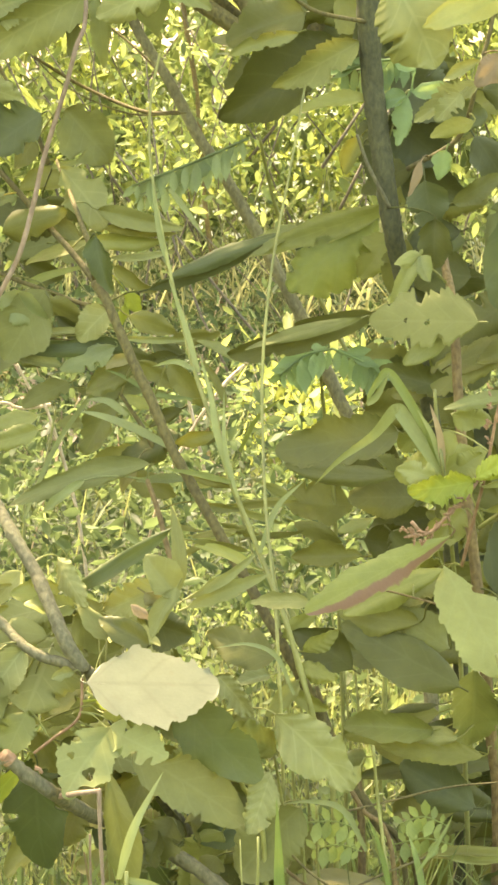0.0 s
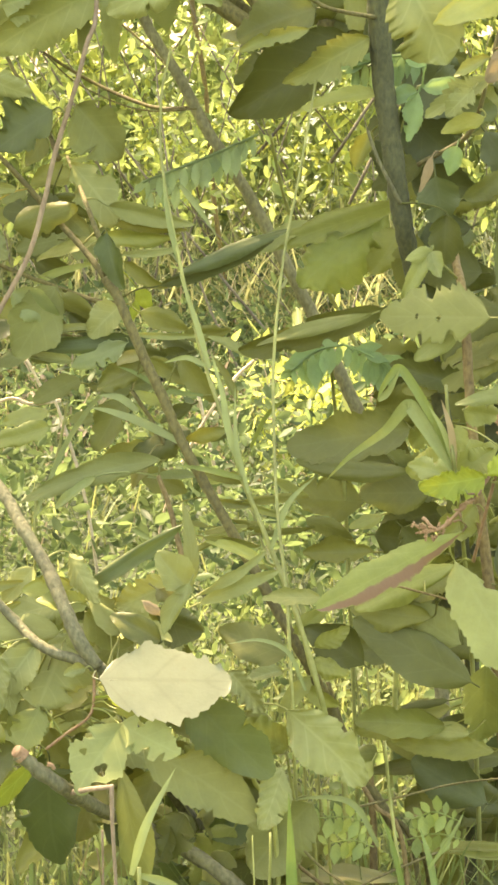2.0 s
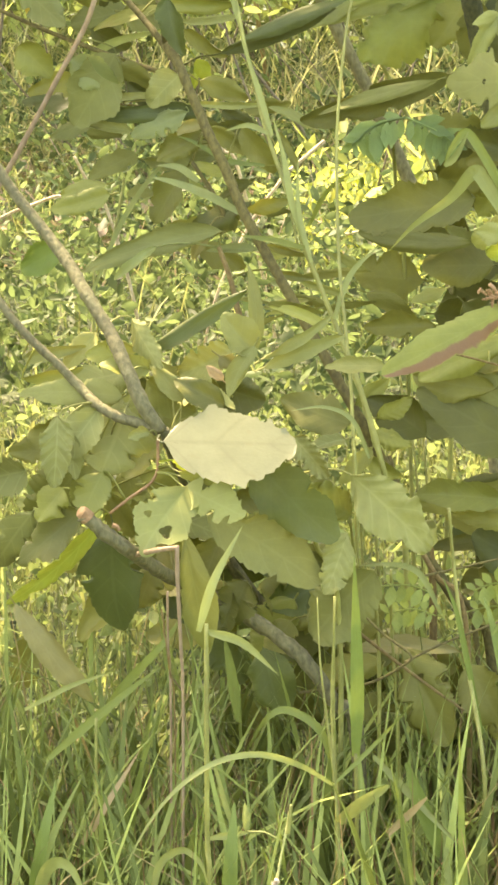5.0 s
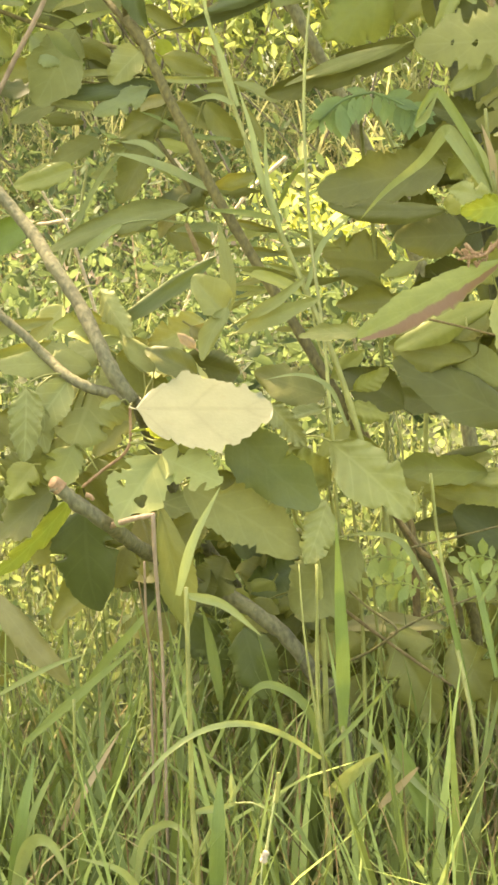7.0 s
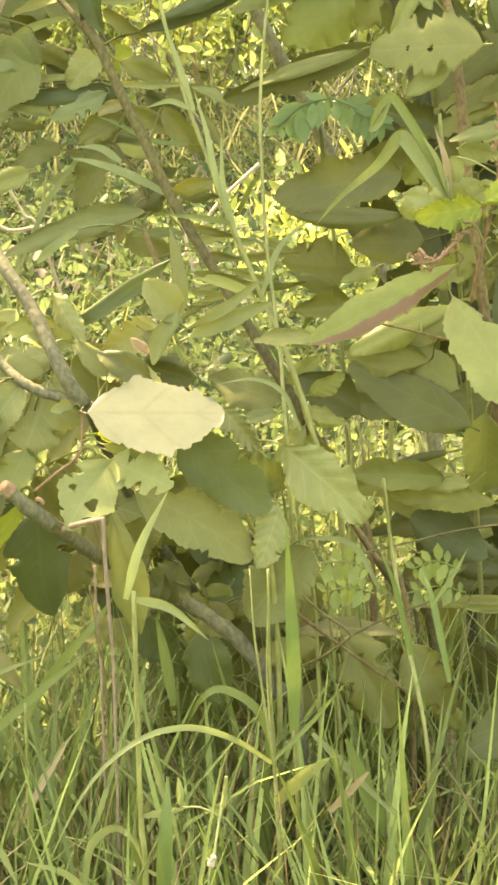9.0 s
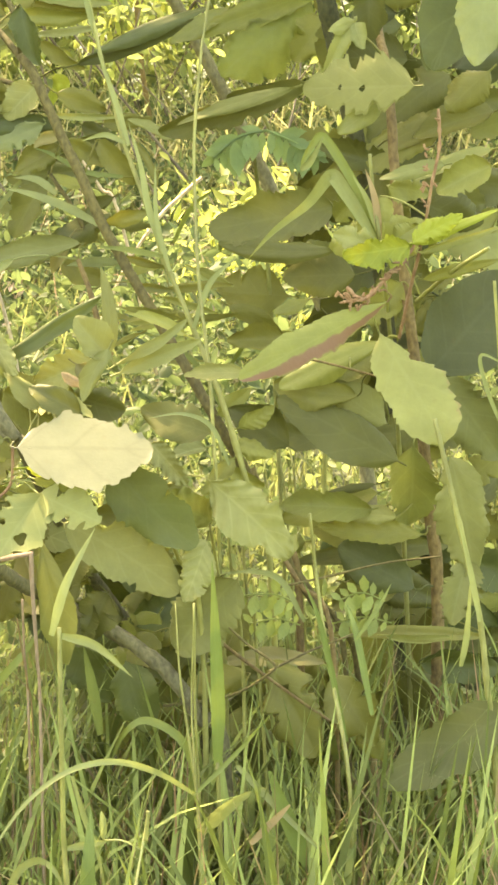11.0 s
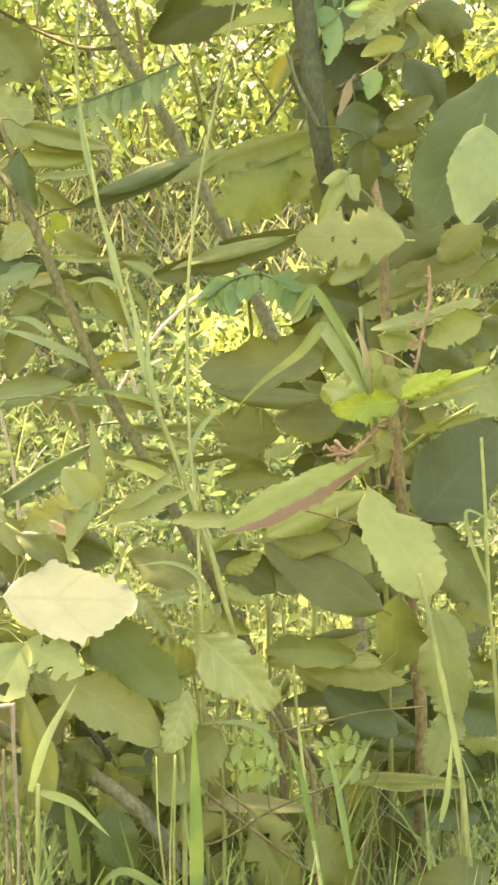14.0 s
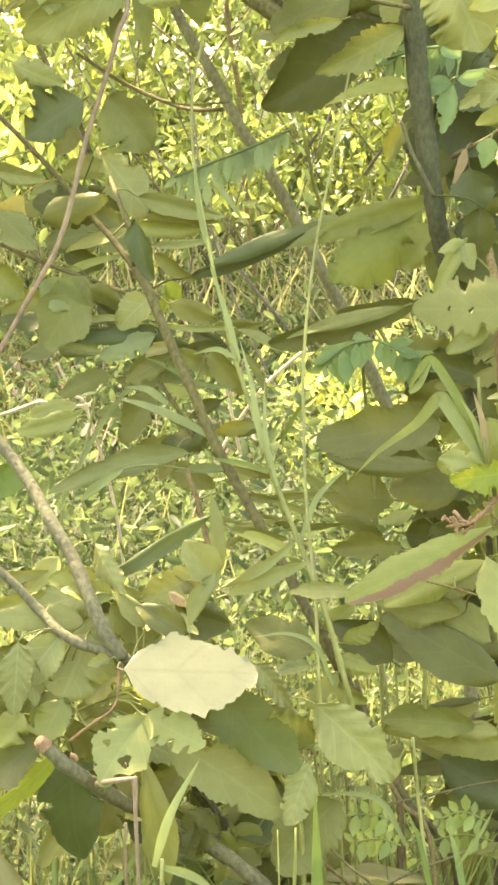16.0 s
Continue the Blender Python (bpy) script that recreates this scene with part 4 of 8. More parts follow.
limb(sap, "branch", [(-0.215, 0.750, 1.482), (-0.180, 0.720, 1.416), (-0.145, 0.680, 1.367), (-0.123, 0.650, 1.318)], 0.0026, 0.0036, BARK_DARK)
limb(sap, "branch", [(-0.166, 0.900, 1.463), (-0.125, 0.900, 1.425), (-0.067, 0.900, 1.395), (-0.011, 0.880, 1.381), (0.060, 0.850, 1.385)], 0.0010, 0.0016, BARK_DARK)
limb(sap, "branch", [(0.025, 0.400, 0.926), (0.040, 0.380, 0.890), (0.054, 0.360, 0.842), (0.067, 0.350, 0.812)], 0.0030, 0.0042, BARK_RED)
limb(sap, "branch", [(-0.012, 0.460, 1.027), (0.018, 0.450, 0.984), (0.033, 0.450, 0.954)], 0.0026, 0.0034, BARK_DARK)
limb(sap, "twig", [(-0.056, 0.460, 1.561), (-0.056, 0.440, 1.504), (-0.066, 0.420, 1.472), (-0.078, 0.420, 1.427), (-0.092, 0.420, 1.383), (-0.109, 0.420, 1.328), (-0.122, 0.420, 1.271), (-0.142, 0.420, 1.206), (-0.183, 0.420, 1.130), (-0.234, 0.420, 1.038), (-0.283, 0.420, 0.957)], 0.0030, 0.0036, TWIG_PINK)
limb(sap, "twig", [(-0.032, 0.500, 1.137), (-0.047, 0.490, 1.097), (-0.119, 0.470, 1.099), (-0.136, 0.460, 1.085)], 0.0014, 0.0012, BARK_DARK)
leaf(sap, (-0.031, 0.550, 1.579), (-0.212, 0.600, 1.490), 0.084, PALE, turn=-25, bites=3, teeth=0.15)
leaf(sap, (-0.058, 0.500, 1.543), (-0.195, 0.500, 1.464), 0.066, PALE, turn=-25, bites=1, teeth=0.15)
leaf(sap, (-0.064, 0.500, 1.555), (-0.083, 0.520, 1.459), 0.037, STEADY, turn=15, bites=1, teeth=0.15)
leaf(sap, (-0.051, 0.550, 1.539), (-0.041, 0.550, 1.448), 0.030, FRESH, turn=12, teeth=0.15)
leaf(sap, (0.050, 0.450, 1.554), (-0.044, 0.450, 1.513), 0.055, PALE, turn=10, teeth=0.14, bites=3)
leaf(sap, (0.030, 0.500, 1.560), (0.103, 0.500, 1.525), 0.032, PALE, turn=12, bites=0, teeth=0.15)
leaf(sap, (-0.184, 0.500, 1.520), (-0.119, 0.500, 1.541), 0.065, PALE, turn=12, bites=1, teeth=0.15)
leaf(sap, (-0.114, 0.500, 1.391), (-0.194, 0.500, 1.337), 0.074, BLUISH_DARK, turn=15, full=0.6, bites=3, teeth=0.1)
leaf(sap, (-0.099, 0.620, 1.397), (-0.035, 0.620, 1.322), 0.080, STEADY, turn=12, bites=1, teeth=0.05)
leaf(sap, (-0.142, 0.650, 1.353), (-0.170, 0.650, 1.310), 0.033, DEEP, turn=12, teeth=0.05)
leaf(sap, (-0.103, 0.600, 1.317), (-0.036, 0.550, 1.243), 0.072, PALE, turn=-10, full=0.5, wide=0.55, point=0, teeth=0.1, bites=2)
leaf(sap, (-0.049, 0.550, 1.262), (0.065, 0.520, 1.238), 0.028, STEADY, turn=20, teeth=0.06)
leaf(sap, (-0.044, 0.560, 1.239), (0.055, 0.540, 1.229), 0.016, DEEP, turn=28)
leaf(sap, (-0.094, 0.600, 1.240), (-0.195, 0.600, 1.251), 0.065, DIM, turn=4, wavy=0.4, bites=1, teeth=0.15)
leaf(sap, (-0.115, 0.580, 1.257), (-0.073, 0.570, 1.218), 0.028, STEADY, turn=12, teeth=0.1)
leaf(sap, (-0.163, 0.620, 1.273), (-0.201, 0.620, 1.262), 0.021, FRESH, turn=12)
leaf(sap, (-0.041, 0.400, 1.239), (-0.020, 0.380, 1.168), 0.034, DARK, turn=14, full=0.55, bites=0, teeth=0.1)
leaf(sap, (-0.054, 0.550, 1.215), (-0.154, 0.600, 1.189), 0.021, PALE, turn=22)
leaf(sap, (-0.051, 0.500, 1.226), (0.049, 0.500, 1.225), 0.026, MATURE, turn=22)
leaf(sap, (-0.029, 0.500, 1.202), (0.057, 0.480, 1.213), 0.011, PALE, turn=22)
blade(sap, [(-0.154, 0.600, 1.154), (-0.114, 0.580, 1.173), (-0.051, 0.560, 1.189)], 0.0115, GRASS_PALE, twist=20)
blade(sap, [(-0.122, 0.700, 1.310), (-0.077, 0.700, 1.322), (-0.018, 0.700, 1.339)], 0.0079, GRASS_PALE)
blade(sap, [(0.045, 0.600, 1.288), (0.069, 0.580, 1.259), (0.096, 0.560, 1.223)], 0.0084, GRASS_PALE)
leaf(sap, (-0.025, 0.500, 1.193), (0.031, 0.500, 1.156), 0.024, DEEP, turn=25)
leaf(sap, (0.023, 0.460, 1.165), (0.173, 0.500, 1.220), 0.021, DIM, turn=20, fold=0.5, bend=0.04, arch=0, label='long dark folded leaf')
leaf(sap, (0.047, 0.450, 1.181), (0.189, 0.500, 1.245), 0.025, BLUISH_DARK, turn=-25, fold=0.2, teeth=0.12, arch=0)
leaf(sap, (-0.108, 0.450, 1.166), (-0.163, 0.450, 1.071), 0.076, STEADY, turn=-4, teeth=0.08, full=0.46, wavy=0.5, bites=0)
leaf(sap, (-0.127, 0.500, 1.152), (-0.056, 0.500, 1.114), 0.034, DEEP, turn=20, bites=2, teeth=0.05)
leaf(sap, (-0.099, 0.500, 1.125), (-0.051, 0.500, 1.094), 0.023, DIM, turn=20)
leaf(sap, (-0.134, 0.520, 1.126), (-0.104, 0.520, 1.102), 0.024, STEADY, turn=14)
leaf(sap, (-0.028, 0.470, 1.138), (-0.068, 0.460, 1.098), 0.044, PALE, turn=12, bites=0, teeth=0.1)
leaf(sap, (0.006, 0.470, 1.091), (-0.153, 0.460, 1.087), 0.023, DARK, turn=10, fold=0.3)
leaf(sap, (-0.042, 0.470, 1.106), (-0.140, 0.460, 1.103), 0.012, PALE, turn=28)
leaf(sap, (-0.090, 0.470, 1.065), (-0.160, 0.470, 1.078), 0.021, PALE, turn=22)
leaf(sap, (-0.017, 0.460, 1.092), (-0.093, 0.460, 1.062), 0.036, BLUISH, turn=14, bites=2, teeth=0.1)
leaf(sap, (-0.019, 0.460, 1.101), (0.084, 0.460, 1.098), 0.009, FRESH, turn=22)
leaf(sap, (-0.005, 0.480, 1.129), (0.061, 0.480, 1.105), 0.031, DEEP, turn=20, teeth=0.05)
leaf(sap, (0.007, 0.450, 1.079), (-0.032, 0.450, 1.064), 0.018, AGED, turn=14)
leaf(sap, (0.003, 0.460, 1.064), (-0.061, 0.460, 1.030), 0.036, DEEP, turn=18, bites=0, teeth=0.15)
blade(sap, [(0.082, 0.420, 1.028), (0.034, 0.430, 1.033), (-0.008, 0.440, 1.054), (-0.032, 0.440, 1.063)], 0.0073, GRASS, twist=20)
blade(sap, [(0.054, 0.400, 0.969), (0.010, 0.400, 0.992), (-0.033, 0.400, 1.008), (-0.064, 0.400, 1.015)], 0.0116, BLUISH, twist=20)
blade(sap, [(-0.002, 0.420, 1.007), (-0.027, 0.420, 1.024), (-0.056, 0.420, 1.027)], 0.0102, BLUISH, twist=20)
leaf(sap, (-0.017, 0.470, 1.022), (-0.064, 0.470, 0.946), 0.050, DEEP, turn=15, bites=3, teeth=0.05)
leaf(sap, (0.065, 0.440, 0.979), (-0.014, 0.460, 0.939), 0.042, DIM, turn=18, bites=2, teeth=0.15)
leaf(sap, (0.058, 0.430, 0.968), (0.112, 0.430, 0.982), 0.023, DEEP, turn=20)
leaf(sap, (0.030, 0.400, 0.947), (-0.151, 0.360, 0.903), 0.036, STEADY, turn=16, fold=0.25, wide=0.4, bites=3, teeth=0.1)
leaf(sap, (-0.053, 0.370, 0.931), (-0.106, 0.360, 0.890), 0.015, BLUISH, turn=16)
leaf(sap, (-0.129, 0.550, 0.986), (-0.192, 0.550, 0.969), 0.027, FRESH, turn=14)
leaf(sap, (0.012, 0.430, 0.949), (-0.011, 0.430, 0.904), 0.020, AGED, turn=12)
leaf(sap, (0.079, 0.420, 0.927), (0.144, 0.420, 0.910), 0.014, DEEP, turn=24)
leaf(sap, (0.097, 0.410, 0.895), (0.148, 0.410, 0.884), 0.012, DEEP, turn=24)
leaf(sap, (0.011, 0.450, 1.073), (0.066, 0.450, 1.037), 0.028, DEEP, turn=22, teeth=0.15)
leaf(sap, (0.051, 0.450, 1.073), (0.096, 0.450, 1.015), 0.031, DEEP, turn=22, teeth=0.1)
leaf(sap, (0.029, 0.460, 1.012), (-0.015, 0.460, 1.027), 0.018, MATURE, turn=22)
leaf(sap, (0.073, 0.500, 0.908), (0.005, 0.500, 0.907), 0.015, BLUISH, turn=24)
leaf(sap, (0.133, 0.500, 0.874), (0.223, 0.500, 0.879), 0.013, DEEP, turn=24)
leaf(sap, (0.141, 0.450, 0.850), (0.082, 0.450, 0.842), 0.011, DEEP, turn=24)
leaf(sap, (0.156, 0.450, 0.839), (0.230, 0.450, 0.847), 0.011, DEEP, turn=24)
leaf(sap, (-0.014, 0.620, 1.146), (0.003, 0.620, 1.115), 0.023, BRIGHT, turn=10)
leaf(sap, (-0.018, 0.640, 1.127), (-0.023, 0.640, 1.096), 0.016, BRIGHT, turn=10)
leaf(sap, (-0.202, 0.560, 1.263), (-0.230, 0.560, 1.200), 0.039, DRY_YELLOW, turn=8, bites=0, label='yellowing leaf with reddish spots', teeth=0.15)
leaf(sap, (-0.239, 0.550, 1.244), (-0.181, 0.500, 1.196), 0.045, STEADY, turn=12, bites=2, teeth=0.05)
leaf(sap, (-0.246, 0.550, 1.296), (-0.172, 0.550, 1.282), 0.030, PALE, turn=18, teeth=0.05)
leaf(sap, (-0.176, 0.550, 1.230), (-0.090, 0.550, 1.261), 0.042, DEEP, turn=18, bites=1, teeth=0.05)
leaf(sap, (-0.240, 0.500, 1.173), (-0.196, 0.500, 1.130), 0.045, MATURE, turn=14, bites=0, teeth=0.05)
leaf(sap, (-0.168, 0.450, 1.157), (-0.103, 0.450, 1.114), 0.044, BLUISH, turn=12, teeth=0.1, bites=3)
leaf(sap, (-0.210, 0.500, 1.435), (-0.144, 0.500, 1.407), 0.044, PALE, turn=12, bites=3, teeth=0.05)
leaf(sap, (0.143, 0.500, 1.068), (0.087, 0.500, 1.097), 0.014, FRESH, turn=24)
leaf(sap, (0.125, 0.480, 1.010), (0.095, 0.480, 1.070), 0.012, DEEP, turn=24)

# ---- tall shrub with the dark trunk ----
tall = thing("shrub", "tall shrub with a dark trunk and broad shaded leaves", "shrub", "shrubs")
limb(tall, "trunk", [(0.296, 0.500, 1.650), (0.303, 0.500, 1.537), (0.310, 0.500, 1.444), (0.319, 0.490, 1.372), (0.330, 0.480, 1.300), (0.340, 0.480, 1.242), (0.354, 0.500, 1.189), (0.379, 0.520, 1.082), (0.411, 0.550, 0.940), (0.437, 0.580, 0.777), (0.460, 0.600, 0.529), (0.463, 0.600, -0.030)], 0.0165, 0.0100, BARK_SHADE)
limb(tall, "branch", [(0.290, 0.460, 1.367), (0.304, 0.460, 1.330), (0.320, 0.460, 1.300), (0.334, 0.465, 1.274)], 0.0022, 0.0030, BARK)
limb(tall, "branch", [(0.466, 0.450, 1.558), (0.456, 0.450, 1.499), (0.443, 0.450, 1.449), (0.434, 0.460, 1.399), (0.417, 0.470, 1.359), (0.357, 0.490, 1.322)], 0.0026, 0.0034, BARK_DARK)
limb(tall, "branch", [(0.302, 0.490, 1.509), (0.235, 0.450, 1.521), (0.192, 0.420, 1.548)], 0.0030, 0.0024, BARK_DARK)
leaf(tall, (0.287, 0.720, 1.483), (0.107, 0.740, 1.378), 0.107, DIM, turn=12, full=0.6, arch=0, bites=1, teeth=0.1)
leaf(tall, (0.228, 0.600, 1.524), (0.118, 0.620, 1.487), 0.076, DIM, turn=12, bites=2, teeth=0.1)
leaf(tall, (0.217, 0.580, 1.497), (0.124, 0.580, 1.466), 0.027, FRESH, turn=-10, bites=3, teeth=0.12)
leaf(tall, (0.296, 0.500, 1.486), (0.180, 0.520, 1.423), 0.057, PALE, turn=-10, teeth=0.2, bites=2, full=0.6)
leaf(tall, (0.306, 0.500, 1.414), (0.193, 0.500, 1.391), 0.022, MATURE, turn=20, teeth=0.2)
leaf(tall, (0.309, 0.150, 1.554), (0.367, 0.150, 1.451), 0.090, PALE, turn=-8, teeth=0.16, full=0.58, bites=3)
leaf(tall, (0.449, 0.120, 1.542), (0.345, 0.120, 1.496), 0.039, FRESH, turn=-14, bites=1, teeth=0.05)
leaf(tall, (0.440, 0.420, 1.433), (0.359, 0.420, 1.386), 0.034, PALE, turn=10, teeth=0.4, bites=3)
leaf(tall, (0.441, 0.420, 1.461), (0.395, 0.420, 1.437), 0.019, PALE, turn=10, teeth=0.2)
leaf(tall, (0.438, 0.440, 1.386), (0.382, 0.440, 1.366), 0.023, MATURE, turn=12)
leaf(tall, (0.470, 0.400, 1.468), (0.434, 0.400, 1.430), 0.032, DRY, turn=10, bites=0, teeth=0.1)
leaf(tall, (0.404, 0.450, 1.349), (0.395, 0.450, 1.310), 0.025, FERN_GREEN, turn=10)
leaf(tall, (0.371, 0.430, 1.335), (0.355, 0.430, 1.290), 0.011, DRY, label='dry curled strip of a leaf')
leaf(tall, (0.378, 0.460, 1.311), (0.391, 0.460, 1.243), 0.058, BLUISH_DARK, turn=10, full=0.55, bites=1, teeth=0.1)
leaf(tall, (0.392, 0.440, 1.264), (0.391, 0.440, 1.196), 0.048, DIM, turn=10, bites=1, teeth=0.1)
leaf(tall, (0.299, 0.520, 1.364), (0.277, 0.520, 1.313), 0.030, OLIVE, turn=12, teeth=0.1)
leaf(tall, (0.304, 0.550, 1.352), (0.332, 0.550, 1.289), 0.037, SHADED, turn=12, bites=2, teeth=0.15)
leaf(tall, (0.359, 0.740, 1.260), (0.152, 0.760, 1.187), 0.042, MATURE, turn=-14, fold=0.2, wide=0.4, arch=0, bites=2, teeth=0.15)
leaf(tall, (0.338, 0.760, 1.248), (0.210, 0.720, 1.142), 0.101, SUNNY, turn=12, bites=3, teeth=0.16, fold=0.2, ripple=1, arch=0, label='broad yellow-green leaf with the light behind it')
leaf(tall, (0.351, 0.720, 1.221), (0.309, 0.720, 1.159), 0.051, OLIVE, turn=16, bites=3, teeth=0.15)
leaf(tall, (0.221, 0.770, 1.230), (0.136, 0.770, 1.183), 0.035, FRESH, turn=18, teeth=0.16)
leaf(tall, (0.310, 0.360, 1.150), (0.123, 0.450, 1.074), 0.043, DIM, turn=-18, fold=0.5, arch=0, label='long curled leaf, pale above and dark below', bites=3, teeth=0.05)
leaf(tall, (0.294, 0.340, 1.145), (0.143, 0.420, 1.097), 0.020, STEADY, turn=14, fold=0.2, arch=0)
leaf(tall, (0.300, 0.600, 1.526), (0.346, 0.600, 1.459), 0.068, SHADED, turn=15, bites=3, teeth=0.15)
leaf(tall, (0.346, 0.600, 1.452), (0.423, 0.600, 1.393), 0.083, SHADED, turn=15, bites=1, teeth=0.1)
leaf(tall, (0.341, 0.620, 1.399), (0.419, 0.620, 1.325), 0.084, SHADED, turn=15, bites=1, teeth=0.1)
leaf(tall, (0.454, 0.600, 1.363), (0.502, 0.600, 1.288), 0.053, SHADED, turn=15, bites=2, teeth=0.1)
leaf(tall, (0.494, 0.500, 1.294), (0.471, 0.500, 1.157), 0.047, BLUISH_DARK, turn=10, bites=3, teeth=0.1)
leaf(tall, (0.422, 0.550, 1.275), (0.488, 0.550, 1.313), 0.031, DIM, turn=18, teeth=0.15)
leaf(tall, (0.273, 0.700, 1.559), (0.344, 0.700, 1.498), 0.070, DEEP, turn=15, bites=1, teeth=0.05)
leaf(tall, (0.157, 0.700, 1.565), (0.227, 0.700, 1.512), 0.070, DIM, turn=15, bites=2, teeth=0.15)
leaf(tall, (0.363, 0.550, 1.230), (0.342, 0.550, 1.154), 0.046, DEEP, turn=15, bites=1, teeth=0.05)
leaf(tall, (0.418, 0.400, 1.422), (0.384, 0.400, 1.387), 0.036, PALE, turn=10, teeth=0.2, bites=2)
limb(tall, "vine", [(0.406, 0.500, 1.418), (0.370, 0.500, 1.420), (0.352, 0.510, 1.414), (0.321, 0.490, 1.322)], 0.0013, 0.0016, GREEN_STEM)
leaf(tall, (0.357, 0.500, 1.416), (0.345, 0.480, 1.353), 0.032, FERN_GREEN, bites=3, teeth=0.15)
leaf(tall, (0.357, 0.500, 1.415), (0.312, 0.500, 1.404), 0.028, FERN_GREEN, turn=10, teeth=0.15)
leaf(tall, (0.363, 0.500, 1.420), (0.405, 0.490, 1.431), 0.022, FERN_GREEN, turn=10)
leaf(tall, (0.366, 0.500, 1.448), (0.340, 0.500, 1.459), 0.024, FERN_GREEN, turn=10)
pinnate(tall, [(0.376, 0.550, 1.464), (0.328, 0.550, 1.461), (0.273, 0.550, 1.447)], 0.042, FERN_GREEN, pairs=9, droop=1.0)

# ---- feathery saplings ----
fern = thing("seedling", "slender seedling with feathery blue-green leaves", "seedling")
limb(fern, "stem", [(0.166, 1.000, 1.351), (0.202, 1.100, 1.213), (0.278, 1.200, 1.062), (0.351, 1.200, 0.914), (0.389, 1.200, 0.745), (0.380, 1.200, -0.030)], 0.0026, 0.0046, GREEN_STEM)
pinnate(fern, [(0.150, 0.950, 1.346), (0.074, 0.950, 1.312), (-0.024, 0.950, 1.273)], 0.044, FERN, pairs=11, droop=1.7, wide=0.36)
pinnate(fern, [(0.142, 1.000, 1.331), (0.056, 1.000, 1.280), (-0.022, 1.000, 1.253)], 0.031, FERN, pairs=8, droop=1.7, wide=0.36)
fern2 = thing("seedling", "seedling with drooping feathery green leaves", "seedling")
limb(fern2, "stem", [(0.252, 0.600, 1.047), (0.260, 0.650, 0.976), (0.280, 0.700, 0.809), (0.325, 0.700, -0.030)], 0.0023, 0.0035, GREEN_STEM)
pinnate(fern2, [(0.269, 0.600, 1.073), (0.231, 0.600, 1.063), (0.197, 0.600, 1.035)], 0.036, FERN_GREEN, pairs=8, droop=0.9, wide=0.42)
pinnate(fern2, [(0.269, 0.600, 1.073), (0.308, 0.600, 1.056), (0.339, 0.600, 1.037)], 0.036, FERN_GREEN, pairs=8, droop=0.9, wide=0.42)

# ---- right shrub: reddish stem, toothed leaves ----
right = thing("shrub", "shrub with a reddish-brown stem and toothed green leaves", "shrub", "shrubs")
limb(right, "stem", [(0.409, 0.530, 1.217), (0.410, 0.480, 1.191), (0.414, 0.440, 1.166), (0.419, 0.410, 1.097), (0.424, 0.390, 1.012), (0.435, 0.360, 0.901), (0.454, 0.350, 0.756), (0.471, 0.350, 0.607), (0.484, 0.350, 0.470), (0.486, 0.350, -0.030)], 0.0052, 0.0090, BARK_RED)
limb(right, "flower_stalk", [(0.345, 0.125, 0.931), (0.364, 0.125, 0.917), (0.392, 0.130, 0.943), (0.417, 0.140, 0.970), (0.427, 0.160, 0.985)], 0.0019, 0.0029, TWIG_RED, rough=0.3, nodes=(0.05, 0.2, 0.35, 0.5, 0.65), swell=0.7)
limb(right, "flower_stalk", [(0.448, 0.150, 1.131), (0.450, 0.150, 1.089), (0.443, 0.150, 1.050), (0.435, 0.160, 0.989), (0.423, 0.200, 0.908), (0.417, 0.240, 0.853)], 0.0016, 0.0024, TWIG_RED, rough=0.2, nodes=(0.05, 0.12, 0.2, 0.3), swell=0.5)
limb(right, "bud", [(0.336, 0.112, 0.925), (0.338, 0.112, 0.923), (0.341, 0.112, 0.920)], 0.0019, 0.0012, TWIG_RED, rough=0.25, sides=6, nodes=(0.5,), swell=0.8)
limb(right, "bud", [(0.340, 0.112, 0.926), (0.343, 0.112, 0.924), (0.346, 0.112, 0.922)], 0.0019, 0.0012, TWIG_RED, rough=0.25, sides=6, nodes=(0.5,), swell=0.8)
limb(right, "bud", [(0.344, 0.112, 0.918), (0.348, 0.112, 0.917), (0.353, 0.112, 0.916)], 0.0019, 0.0012, TWIG_RED, rough=0.25, sides=6, nodes=(0.5,), swell=0.8)
limb(right, "bud", [(0.353, 0.112, 0.917), (0.349, 0.112, 0.919), (0.344, 0.112, 0.920)], 0.0019, 0.0012, TWIG_RED, rough=0.25, sides=6, nodes=(0.5,), swell=0.8)
limb(right, "bud", [(0.347, 0.112, 0.917), (0.341, 0.112, 0.916), (0.336, 0.112, 0.915)], 0.0019, 0.0012, TWIG_RED, rough=0.25, sides=6, nodes=(0.5,), swell=0.8)
limb(right, "bud", [(0.360, 0.112, 0.921), (0.355, 0.112, 0.922), (0.350, 0.112, 0.922)], 0.0019, 0.0012, TWIG_RED, rough=0.25, sides=6, nodes=(0.5,), swell=0.8)
limb(right, "bud", [(0.355, 0.112, 0.913), (0.356, 0.112, 0.910), (0.358, 0.112, 0.906)], 0.0019, 0.0012, TWIG_RED, rough=0.25, sides=6, nodes=(0.5,), swell=0.8)
limb(right, "bud", [(0.361, 0.112, 0.913), (0.359, 0.112, 0.910), (0.356, 0.112, 0.906)], 0.0019, 0.0012, TWIG_RED, rough=0.25, sides=6, nodes=(0.5,), swell=0.8)
limb(right, "bud", [(0.350, 0.112, 0.919), (0.345, 0.112, 0.917), (0.340, 0.112, 0.915)], 0.0019, 0.0012, TWIG_RED, rough=0.25, sides=6, nodes=(0.5,), swell=0.8)
